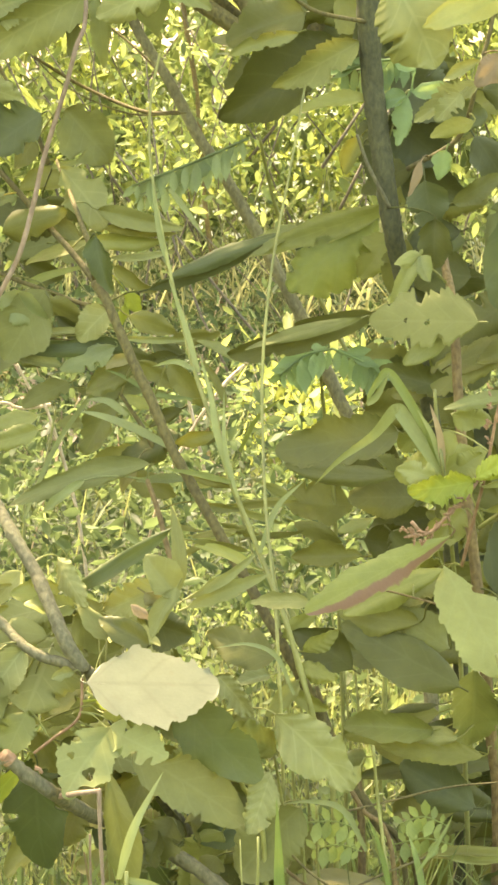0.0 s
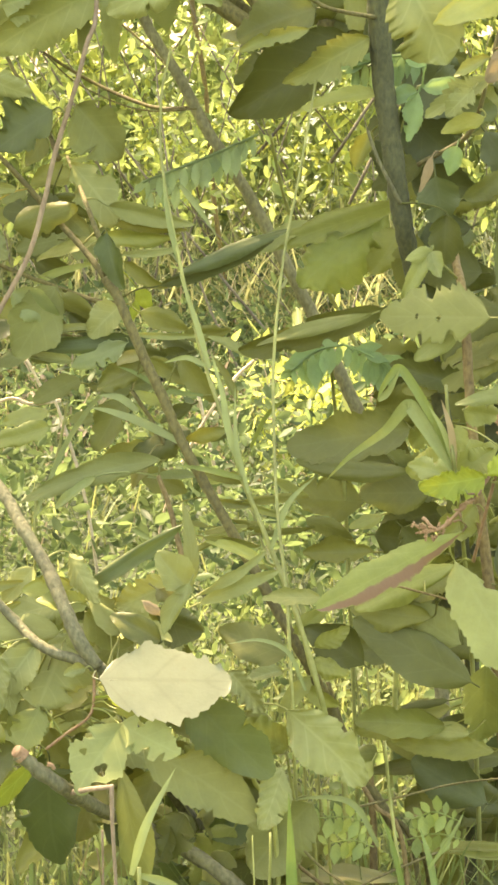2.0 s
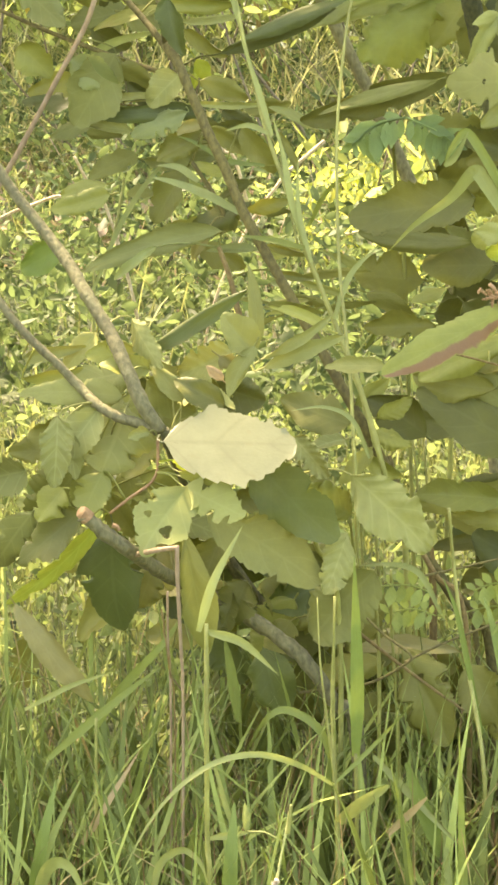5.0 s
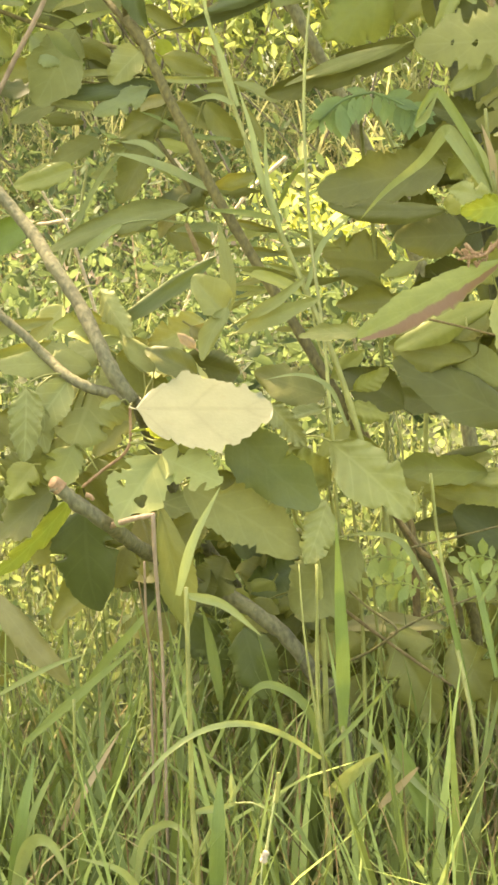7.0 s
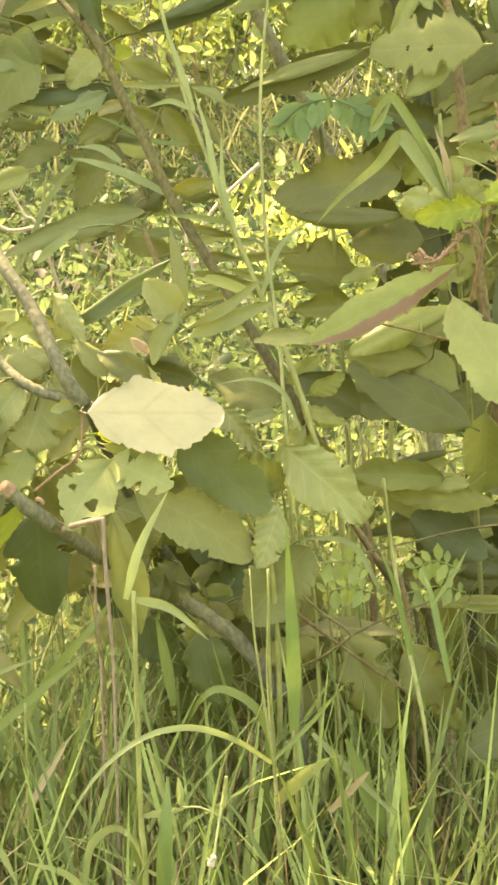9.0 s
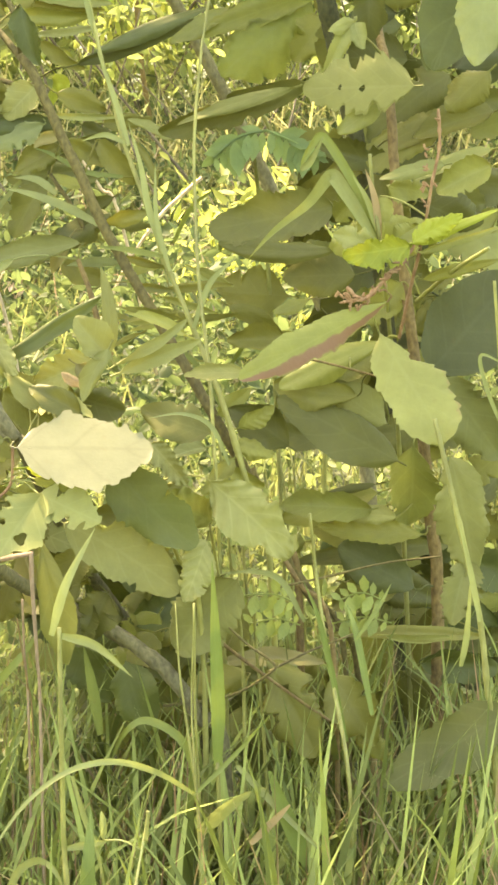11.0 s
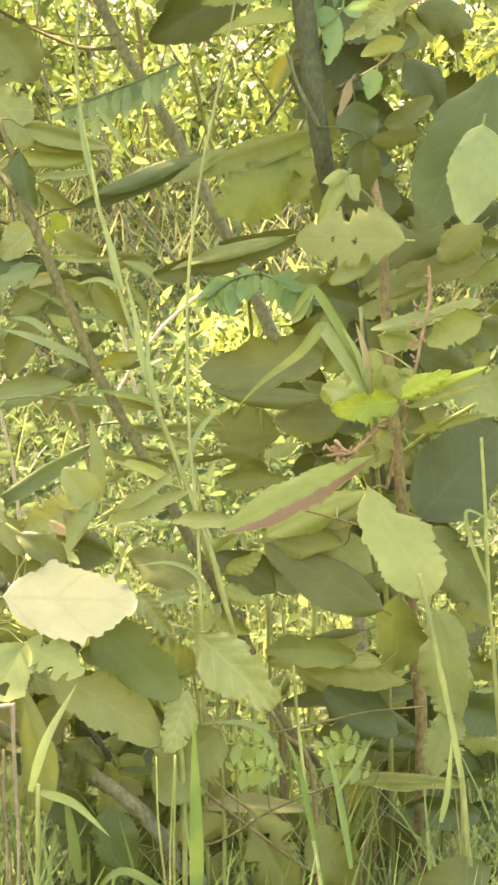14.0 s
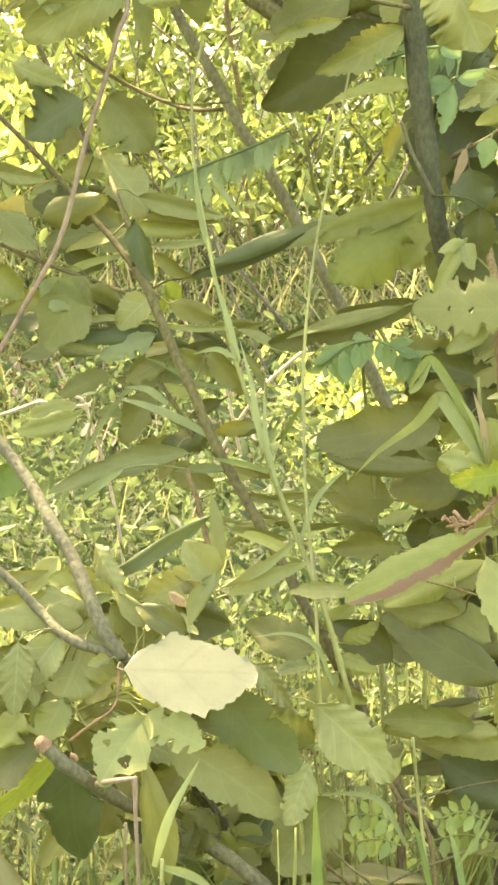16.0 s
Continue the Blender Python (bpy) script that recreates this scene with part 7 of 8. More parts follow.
leaf(right, (0.437, 0.517, 0.772), (0.491, 0.527, 0.710), 0.054, DEEP, turn=-20, teeth=0.2, bites=5, fold=0.34)
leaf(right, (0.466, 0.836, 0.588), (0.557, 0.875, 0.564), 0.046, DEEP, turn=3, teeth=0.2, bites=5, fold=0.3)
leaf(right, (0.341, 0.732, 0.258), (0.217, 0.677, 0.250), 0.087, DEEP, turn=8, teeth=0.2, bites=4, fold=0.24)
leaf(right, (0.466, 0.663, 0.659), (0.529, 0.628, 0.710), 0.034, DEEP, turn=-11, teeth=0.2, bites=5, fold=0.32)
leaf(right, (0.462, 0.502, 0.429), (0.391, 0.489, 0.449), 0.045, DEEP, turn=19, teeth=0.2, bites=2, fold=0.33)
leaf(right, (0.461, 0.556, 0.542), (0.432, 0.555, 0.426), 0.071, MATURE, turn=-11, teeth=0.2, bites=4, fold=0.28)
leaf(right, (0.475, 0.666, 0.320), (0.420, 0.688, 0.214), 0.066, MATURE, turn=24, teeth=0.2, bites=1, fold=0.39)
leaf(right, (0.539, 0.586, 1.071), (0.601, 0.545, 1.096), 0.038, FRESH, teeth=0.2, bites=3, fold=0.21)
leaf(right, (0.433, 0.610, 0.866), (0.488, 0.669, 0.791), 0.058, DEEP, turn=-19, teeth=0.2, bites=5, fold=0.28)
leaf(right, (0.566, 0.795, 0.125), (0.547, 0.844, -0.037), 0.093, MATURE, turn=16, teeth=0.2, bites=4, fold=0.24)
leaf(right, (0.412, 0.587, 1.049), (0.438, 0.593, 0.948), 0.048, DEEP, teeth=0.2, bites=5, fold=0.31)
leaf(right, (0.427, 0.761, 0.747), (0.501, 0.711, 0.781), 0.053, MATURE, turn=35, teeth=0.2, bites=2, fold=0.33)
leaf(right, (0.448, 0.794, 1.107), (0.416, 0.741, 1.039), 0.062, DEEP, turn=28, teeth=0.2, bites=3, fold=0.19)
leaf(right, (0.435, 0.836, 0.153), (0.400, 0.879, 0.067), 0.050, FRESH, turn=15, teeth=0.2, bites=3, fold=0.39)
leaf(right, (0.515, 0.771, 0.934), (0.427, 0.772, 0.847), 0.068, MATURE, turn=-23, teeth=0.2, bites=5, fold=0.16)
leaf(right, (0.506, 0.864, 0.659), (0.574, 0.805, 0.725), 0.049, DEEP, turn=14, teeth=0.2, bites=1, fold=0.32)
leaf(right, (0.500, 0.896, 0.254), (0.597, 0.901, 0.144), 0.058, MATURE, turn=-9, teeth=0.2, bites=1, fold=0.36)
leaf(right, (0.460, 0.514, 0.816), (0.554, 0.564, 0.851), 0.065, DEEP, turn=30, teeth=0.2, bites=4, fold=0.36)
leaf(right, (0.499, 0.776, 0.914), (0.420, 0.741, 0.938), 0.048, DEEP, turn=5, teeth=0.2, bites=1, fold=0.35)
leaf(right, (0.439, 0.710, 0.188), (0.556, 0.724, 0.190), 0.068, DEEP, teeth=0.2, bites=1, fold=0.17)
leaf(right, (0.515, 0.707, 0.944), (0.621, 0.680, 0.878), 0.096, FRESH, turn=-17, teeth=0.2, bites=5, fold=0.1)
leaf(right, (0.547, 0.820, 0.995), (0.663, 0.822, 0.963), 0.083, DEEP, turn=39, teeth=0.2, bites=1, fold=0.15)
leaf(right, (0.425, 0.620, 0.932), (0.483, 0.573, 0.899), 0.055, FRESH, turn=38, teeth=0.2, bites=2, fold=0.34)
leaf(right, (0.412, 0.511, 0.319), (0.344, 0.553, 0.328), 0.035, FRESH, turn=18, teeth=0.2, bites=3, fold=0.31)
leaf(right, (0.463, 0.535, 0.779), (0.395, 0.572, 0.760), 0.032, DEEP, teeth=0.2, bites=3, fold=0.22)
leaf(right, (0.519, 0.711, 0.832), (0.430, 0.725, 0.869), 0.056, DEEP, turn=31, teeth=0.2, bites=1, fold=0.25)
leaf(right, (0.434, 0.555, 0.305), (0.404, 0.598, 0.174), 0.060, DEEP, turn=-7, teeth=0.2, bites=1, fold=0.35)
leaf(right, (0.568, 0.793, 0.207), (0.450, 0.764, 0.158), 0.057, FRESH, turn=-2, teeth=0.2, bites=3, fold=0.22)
leaf(tall, (0.559, 1.259, 1.533), (0.701, 1.294, 1.461), 0.093, DEEP, turn=4, teeth=0.2, bites=2, fold=0.27)
leaf(tall, (0.553, 1.188, 1.314), (0.680, 1.139, 1.272), 0.097, DIM, turn=29, teeth=0.2, bites=3, fold=0.28)
leaf(tall, (0.396, 1.183, 1.538), (0.476, 1.207, 1.429), 0.086, DIM, turn=16, teeth=0.2, bites=3, fold=0.17)
leaf(tall, (0.423, 1.057, 1.389), (0.491, 0.998, 1.352), 0.059, DEEP, turn=-17, teeth=0.2, bites=1, fold=0.26)
leaf(tall, (0.450, 0.903, 1.380), (0.528, 0.923, 1.413), 0.054, DEEP, teeth=0.2, bites=5, fold=0.15)
leaf(tall, (0.393, 0.980, 1.490), (0.473, 0.977, 1.391), 0.059, DIM, turn=6, teeth=0.2, bites=4, fold=0.34)
leaf(tall, (0.479, 1.191, 1.349), (0.367, 1.136, 1.318), 0.072, DIM, turn=31, teeth=0.2, bites=3, fold=0.14)
leaf(tall, (0.458, 1.161, 1.378), (0.445, 1.215, 1.289), 0.059, DIM, turn=28, teeth=0.2, bites=4, fold=0.11)
leaf(tall, (0.442, 1.183, 1.238), (0.541, 1.200, 1.239), 0.056, DIM, turn=16, teeth=0.2, bites=4, fold=0.31)
leaf(tall, (0.425, 1.227, 1.311), (0.370, 1.211, 1.219), 0.066, DEEP, turn=-1, teeth=0.2, bites=3, fold=0.19)
leaf(tall, (0.351, 1.193, 1.544), (0.427, 1.184, 1.596), 0.043, DEEP, turn=-4, teeth=0.2, bites=5, fold=0.22)
leaf(tall, (0.390, 1.124, 1.306), (0.478, 1.073, 1.266), 0.080, DIM, turn=32, teeth=0.2, bites=4, fold=0.35)
leaf(tall, (0.503, 0.970, 1.557), (0.591, 0.918, 1.504), 0.067, DEEP, turn=-15, teeth=0.2, bites=3, fold=0.27)
leaf(tall, (0.556, 1.233, 1.459), (0.601, 1.254, 1.370), 0.054, DIM, turn=29, teeth=0.2, bites=4, fold=0.34)
leaf(left, (-0.149, 0.266, 0.611), (-0.232, 0.306, 0.616), 0.040, MATURE, turn=8, teeth=0.2, bites=3, fold=0.16)
leaf(left, (-0.101, 0.468, 0.614), (-0.078, 0.476, 0.526), 0.048, PALE, turn=30, teeth=0.2, bites=5, fold=0.12)
leaf(left, (-0.041, 0.262, 0.611), (0.036, 0.227, 0.594), 0.045, PALE, turn=-19, teeth=0.2, bites=2, fold=0.28)
leaf(left, (-0.234, 0.471, 0.609), (-0.328, 0.424, 0.595), 0.055, PALE, turn=-6, teeth=0.2, bites=5, fold=0.29)
leaf(left, (-0.074, 0.396, 0.613), (0.035, 0.455, 0.604), 0.062, MATURE, turn=24, teeth=0.2, bites=1, fold=0.24)
leaf(left, (-0.207, 0.466, 0.541), (-0.170, 0.440, 0.477), 0.067, DEEP, turn=38, teeth=0.2, bites=4, fold=0.24)
leaf(left, (-0.033, 0.381, 0.704), (-0.112, 0.381, 0.733), 0.040, DEEP, turn=-5, teeth=0.2, bites=3, fold=0.23)
leaf(left, (-0.031, 0.327, 0.594), (-0.094, 0.374, 0.544), 0.041, DEEP, turn=11, teeth=0.2, bites=5, fold=0.4)
leaf(left, (-0.187, 0.298, 0.702), (-0.113, 0.346, 0.672), 0.050, MATURE, teeth=0.2, bites=3, fold=0.22)
leaf(left, (-0.218, 0.441, 0.392), (-0.248, 0.440, 0.308), 0.055, DEEP, turn=-7, teeth=0.2, bites=5, fold=0.36)
leaf(left, (-0.204, 0.273, 0.607), (-0.261, 0.306, 0.516), 0.061, PALE, turn=-7, teeth=0.2, bites=5, fold=0.23)
leaf(left, (-0.147, 0.358, 0.673), (-0.242, 0.342, 0.669), 0.048, DEEP, turn=7, teeth=0.2, bites=3, fold=0.28)
leaf(left, (-0.057, 0.481, 0.610), (-0.120, 0.474, 0.562), 0.055, MATURE, turn=21, teeth=0.2, bites=5, fold=0.17)
leaf(left, (-0.062, 0.265, 0.777), (-0.096, 0.230, 0.728), 0.028, MATURE, turn=11, teeth=0.2, bites=3, fold=0.27)
leaf(left, (-0.169, 0.389, 0.692), (-0.210, 0.418, 0.616), 0.066, PALE, turn=39, teeth=0.2, bites=4, fold=0.3)
leaf(left, (-0.040, 0.183, 0.779), (-0.112, 0.222, 0.742), 0.031, PALE, turn=8, teeth=0.2, bites=4, fold=0.21)
leaf(left, (0.053, 0.276, 0.786), (0.025, 0.224, 0.716), 0.054, PALE, turn=-8, teeth=0.2, bites=5, fold=0.14)
leaf(left, (-0.019, 0.150, 0.795), (0.053, 0.116, 0.785), 0.041, PALE, turn=-16, teeth=0.2, bites=3, fold=0.25)
leaf(left, (-0.082, 0.344, 0.759), (-0.016, 0.332, 0.753), 0.037, PALE, turn=11, teeth=0.2, bites=5, fold=0.38)
leaf(left, (0.010, 0.365, 0.718), (0.057, 0.401, 0.645), 0.038, PALE, turn=-15, teeth=0.2, bites=3, fold=0.37)
leaf(left, (-0.031, 0.396, 0.606), (-0.066, 0.407, 0.532), 0.051, DEEP, turn=29, teeth=0.2, bites=5, fold=0.21)
leaf(left, (-0.022, 0.211, 0.648), (-0.042, 0.158, 0.585), 0.043, DEEP, turn=-15, teeth=0.2, bites=2, fold=0.17)
leaf(left, (-0.133, 0.258, 0.684), (-0.210, 0.295, 0.583), 0.076, DEEP, turn=-5, teeth=0.2, bites=3, fold=0.18)
leaf(left, (-0.068, 0.228, 0.800), (-0.153, 0.196, 0.788), 0.047, PALE, turn=24, teeth=0.2, bites=2, fold=0.33)
leaf(left, (-0.054, 0.270, 0.708), (0.001, 0.279, 0.753), 0.052, PALE, turn=24, teeth=0.2, bites=4, fold=0.32)
leaf(left, (-0.079, 0.451, 0.683), (-0.146, 0.489, 0.700), 0.043, DEEP, turn=33, teeth=0.2, bites=3, fold=0.26)
leaf(left, (-0.116, 0.357, 0.769), (-0.163, 0.409, 0.642), 0.081, PALE, turn=16, teeth=0.2, bites=4, fold=0.33)
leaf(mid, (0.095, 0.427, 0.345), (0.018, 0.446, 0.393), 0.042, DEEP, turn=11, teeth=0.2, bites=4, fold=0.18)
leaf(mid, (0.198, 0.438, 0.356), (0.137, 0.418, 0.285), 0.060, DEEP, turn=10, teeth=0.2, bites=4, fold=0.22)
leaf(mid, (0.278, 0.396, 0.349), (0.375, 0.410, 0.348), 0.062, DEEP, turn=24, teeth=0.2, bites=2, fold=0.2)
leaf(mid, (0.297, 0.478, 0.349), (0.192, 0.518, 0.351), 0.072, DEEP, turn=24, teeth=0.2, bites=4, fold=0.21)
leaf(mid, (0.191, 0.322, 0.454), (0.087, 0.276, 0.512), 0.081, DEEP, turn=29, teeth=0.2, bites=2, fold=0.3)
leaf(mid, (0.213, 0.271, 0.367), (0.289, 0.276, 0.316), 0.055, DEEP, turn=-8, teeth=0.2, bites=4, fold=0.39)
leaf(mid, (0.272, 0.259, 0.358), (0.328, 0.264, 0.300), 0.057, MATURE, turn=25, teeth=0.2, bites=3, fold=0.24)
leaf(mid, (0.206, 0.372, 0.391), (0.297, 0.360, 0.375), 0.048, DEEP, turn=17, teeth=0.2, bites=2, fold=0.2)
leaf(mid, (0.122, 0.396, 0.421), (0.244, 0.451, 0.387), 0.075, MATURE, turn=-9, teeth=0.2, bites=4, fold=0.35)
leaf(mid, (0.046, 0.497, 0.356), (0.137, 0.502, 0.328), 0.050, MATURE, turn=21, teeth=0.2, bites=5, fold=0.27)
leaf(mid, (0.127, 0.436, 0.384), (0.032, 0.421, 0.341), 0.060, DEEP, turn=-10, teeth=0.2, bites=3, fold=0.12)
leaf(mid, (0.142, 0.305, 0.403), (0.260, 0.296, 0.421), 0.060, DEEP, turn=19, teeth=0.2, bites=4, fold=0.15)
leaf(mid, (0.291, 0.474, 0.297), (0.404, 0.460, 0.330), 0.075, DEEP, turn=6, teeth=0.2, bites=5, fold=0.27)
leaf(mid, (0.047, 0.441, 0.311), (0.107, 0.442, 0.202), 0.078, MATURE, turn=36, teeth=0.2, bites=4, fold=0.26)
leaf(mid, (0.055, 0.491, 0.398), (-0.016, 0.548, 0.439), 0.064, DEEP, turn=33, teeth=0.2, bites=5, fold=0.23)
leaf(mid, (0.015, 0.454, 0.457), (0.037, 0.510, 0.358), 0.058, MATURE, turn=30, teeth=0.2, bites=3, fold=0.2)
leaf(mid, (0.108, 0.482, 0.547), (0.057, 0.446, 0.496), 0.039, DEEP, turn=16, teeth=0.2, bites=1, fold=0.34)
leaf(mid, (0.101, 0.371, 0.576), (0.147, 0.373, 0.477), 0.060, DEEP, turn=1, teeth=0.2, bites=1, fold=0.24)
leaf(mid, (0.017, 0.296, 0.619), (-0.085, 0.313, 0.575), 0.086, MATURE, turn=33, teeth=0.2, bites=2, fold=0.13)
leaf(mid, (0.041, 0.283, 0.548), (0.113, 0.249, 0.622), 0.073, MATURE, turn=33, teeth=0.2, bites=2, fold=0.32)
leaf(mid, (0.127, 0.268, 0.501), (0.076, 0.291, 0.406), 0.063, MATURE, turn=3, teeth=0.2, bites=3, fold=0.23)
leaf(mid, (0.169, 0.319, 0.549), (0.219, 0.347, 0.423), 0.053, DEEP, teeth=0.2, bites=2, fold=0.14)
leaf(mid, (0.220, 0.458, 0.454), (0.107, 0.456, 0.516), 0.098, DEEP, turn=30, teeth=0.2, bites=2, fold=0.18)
leaf(mid, (0.311, 0.713, 0.700), (0.382, 0.663, 0.737), 0.014, DEEP, turn=-3, teeth=0.2, bites=5, fold=0.11)
leaf(mid, (0.310, 0.792, 0.730), (0.378, 0.839, 0.636), 0.028, PALE, turn=18, teeth=0.2, bites=4, fold=0.11)
leaf(right, (0.462, 0.520, 0.915), (0.397, 0.537, 0.818), 0.034, DIM, turn=20, teeth=0.2, bites=5, fold=0.39)
leaf(right, (0.409, 0.483, 1.060), (0.498, 0.470, 1.107), 0.037, DEEP, turn=-9, teeth=0.2, bites=2, fold=0.23)
leaf(right, (0.511, 0.476, 0.618), (0.546, 0.434, 0.566), 0.026, DEEP, turn=16, teeth=0.2, bites=2, fold=0.31)
leaf(right, (0.410, 0.510, 0.856), (0.469, 0.494, 0.895), 0.022, DIM, turn=-17, teeth=0.2, bites=5, fold=0.18)
leaf(right, (0.501, 0.457, 0.558), (0.579, 0.486, 0.625), 0.044, DIM, turn=-3, teeth=0.2, bites=3, fold=0.19)
leaf(right, (0.492, 0.499, 0.449), (0.621, 0.538, 0.432), 0.057, MATURE, turn=14, teeth=0.2, bites=5, fold=0.18)
leaf(right, (0.439, 0.487, 1.029), (0.327, 0.465, 1.066), 0.043, DIM, turn=6, teeth=0.2, bites=2, fold=0.33)
leaf(right, (0.459, 0.545, 0.977), (0.390, 0.599, 0.899), 0.044, DEEP, turn=13, teeth=0.2, bites=5, fold=0.31)
leaf(right, (0.471, 0.582, 1.091), (0.428, 0.601, 1.016), 0.024, DIM, turn=29, teeth=0.2, bites=2, fold=0.25)
leaf(right, (0.449, 0.578, 0.499), (0.550, 0.541, 0.460), 0.041, DIM, turn=39, teeth=0.2, bites=5, fold=0.19)

# ---- slim trunks and sticks further back ----
back = thing("sapling", "slim grey-brown sapling trunk leaning among the bushes", "sapling", "saplings")
limb(back, "trunk", [(-0.049, 1.100, 1.570), (-0.023, 1.100, 1.506), (0.026, 1.100, 1.428), (0.070, 1.100, 1.346), (0.106, 1.100, 1.293), (0.151, 1.100, 1.218), (0.217, 1.100, 1.098), (0.238, 1.100, 1.058), (0.299, 1.100, 0.931), (0.336, 1.100, 0.853), (0.394, 1.100, 0.705), (0.454, 1.100, 0.470), (0.484, 1.100, -0.030)], 0.0085, 0.0125, BARK_PALE)
limb(back, "branch", [(-0.305, 2.300, 1.472), (-0.198, 2.300, 1.409), (-0.074, 2.200, 1.363), (0.011, 2.100, 1.362)], 0.0036, 0.0046, BARK_DARK)
limb(back, "branch", [(-0.193, 2.400, 1.570), (-0.085, 2.300, 1.486), (-0.002, 2.150, 1.406)], 0.0022, 0.0030, BARK_DARK)
back2 = thing("sapling", "thin brown sapling stem behind the shrubs", "sapling", "saplings")
limb(back2, "trunk", [(-0.139, 6.500, 1.856), (-0.111, 6.500, 1.614), (-0.064, 6.500, 1.326), (-0.015, 6.500, 0.784), (0.125, 6.500, 0.088), (0.139, 6.500, -0.030)], 0.0103, 0.0103, BARK_RED)
stick0 = thing("stick", "bleached dead stick leaning in the undergrowth", "stick", "dead sticks")
limb(stick0, "wood", [(-0.378, 2.600, 0.780), (-0.340, 2.600, 0.708), (-0.308, 2.600, 0.669), (-0.235, 2.600, 0.400), (-0.190, 2.600, -0.030)], 0.0032, 0.0045, DEADWOOD)
stick1 = thing("stick", "bleached dead stick leaning in the undergrowth", "stick", "dead sticks")
limb(stick1, "wood", [(-0.850, 2.720, -0.030), (-0.660, 2.720, 0.520), (-0.459, 2.720, 0.663), (-0.380, 2.720, 0.659), (-0.312, 2.720, 0.668)], 0.0033, 0.0046, DEADWOOD)
stick2 = thing("stick", "bleached dead stick leaning in the undergrowth", "stick", "dead sticks")
limb(stick2, "wood", [(-0.130, 2.840, -0.030), (-0.080, 2.840, 0.350), (0.000, 2.840, 0.560), (0.087, 2.840, 0.694), (0.138, 2.840, 0.746), (0.193, 2.840, 0.794)], 0.0034, 0.0047, DEADWOOD)
stick5 = thing("stick", "bleached dead stick leaning in the undergrowth", "stick", "dead sticks")
limb(stick5, "wood", [(-0.124, 3.200, 0.826), (-0.061, 3.200, 0.732), (-0.008, 3.200, 0.638), (0.136, 3.200, -0.030)], 0.0036, 0.0050, DEADWOOD)
stick7 = thing("stick", "bleached dead stick leaning in the undergrowth", "stick", "dead sticks")
limb(stick7, "wood", [(0.152, 3.440, 0.528), (0.249, 3.440, 0.482), (0.336, 3.440, 0.437), (0.430, 3.440, -0.030)], 0.0037, 0.0052, DEADWOOD)

# ---- tall grass stalks ----
g1 = thing("grass_stalk", "thick pale grass stalk with leaf sheaths", "grass", "tall grass stalks")
limb(g1, "stem", [(0.036, 0.500, 1.467), (0.025, 0.480, 1.406), (0.027, 0.460, 1.320), (0.051, 0.420, 1.201), (0.069, 0.400, 1.131), (0.087, 0.360, 1.071), (0.111, 0.330, 1.008), (0.133, 0.300, 0.946), (0.167, 0.280, 0.865), (0.199, 0.250, 0.790), (0.227, 0.220, 0.705), (0.243, 0.220, 0.645), (0.263, 0.220, 0.573), (0.293, 0.220, -0.030)], 0.0018, 0.0042, GREEN_STEM, nodes=(0.35, 0.55, 0.75))
blade(g1, [(0.134, 0.290, 0.948), (0.116, 0.310, 1.001), (0.107, 0.330, 1.047), (0.091, 0.360, 1.100)], 0.0082, GRASS_PALE, name="sheath")
blade(g1, [(0.142, 0.280, 0.928), (0.126, 0.300, 0.988), (0.124, 0.320, 1.056)], 0.0062, GRASS_PALE, name="sheath")
blade(g1, [(0.092, 0.350, 1.073), (0.072, 0.380, 1.133), (0.051, 0.400, 1.188)], 0.0070, GRASS_PALE, name="sheath")
blade(g1, [(0.087, 0.350, 1.076), (0.062, 0.360, 1.085), (0.033, 0.370, 1.077)], 0.0070, GRASS_PALE)
blade(g1, [(0.134, 0.290, 0.944), (0.092, 0.330, 0.947), (0.048, 0.360, 0.948)], 0.0080, GRASS)
blade(g1, [(0.170, 0.270, 0.860), (0.191, 0.300, 0.911), (0.226, 0.330, 0.941)], 0.0075, GRASS_PALE)
blade(g1, [(0.052, 0.420, 1.194), (0.037, 0.430, 1.250), (0.028, 0.440, 1.314)], 0.0066, GRASS_PALE, name="sheath")
g2 = thing("grass_stalk", "thin bright green grass stem rising through the leaves", "grass", "tall grass stalks")
limb(g2, "stem", [(0.224, 0.500, 1.429), (0.204, 0.460, 1.315), (0.183, 0.420, 1.202), (0.172, 0.360, 1.086), (0.173, 0.320, 0.993), (0.177, 0.280, 0.915), (0.190, 0.220, 0.801), (0.194, 0.180, 0.727), (0.199, 0.160, 0.642), (0.229, 0.160, -0.030)], 0.0018, 0.0025, GREEN_STEM)
g3 = thing("grass_stalk", "pale grass shoot with two bent blades", "grass", "tall grass stalks")
limb(g3, "stem", [(0.375, 0.200, 1.076), (0.380, 0.200, 1.028), (0.389, 0.200, 0.967), (0.409, 0.300, 0.870), (0.433, 0.400, 0.705), (0.446, 0.400, 0.514), (0.476, 0.400, -0.030)], 0.0022, 0.0036, GREEN_STEM)
blade(g3, [(0.390, 0.200, 0.966), (0.365, 0.200, 1.004), (0.339, 0.205, 1.042), (0.332, 0.207, 1.049), (0.324, 0.210, 1.043), (0.304, 0.230, 1.014), (0.266, 0.270, 0.977), (0.237, 0.300, 0.940)], 0.0165, GRASS_PALE, fold=0.4)
blade(g3, [(0.387, 0.200, 0.981), (0.366, 0.200, 1.025), (0.339, 0.200, 1.070), (0.320, 0.200, 1.095), (0.309, 0.200, 1.087), (0.298, 0.200, 1.068), (0.295, 0.200, 1.057)], 0.0110, GRASS, fold=0.5)
blade(g3, [(0.295, 0.200, 1.057), (0.307, 0.195, 1.069), (0.321, 0.190, 1.098)], 0.0080, GRASS_PALE, fold=0.4)
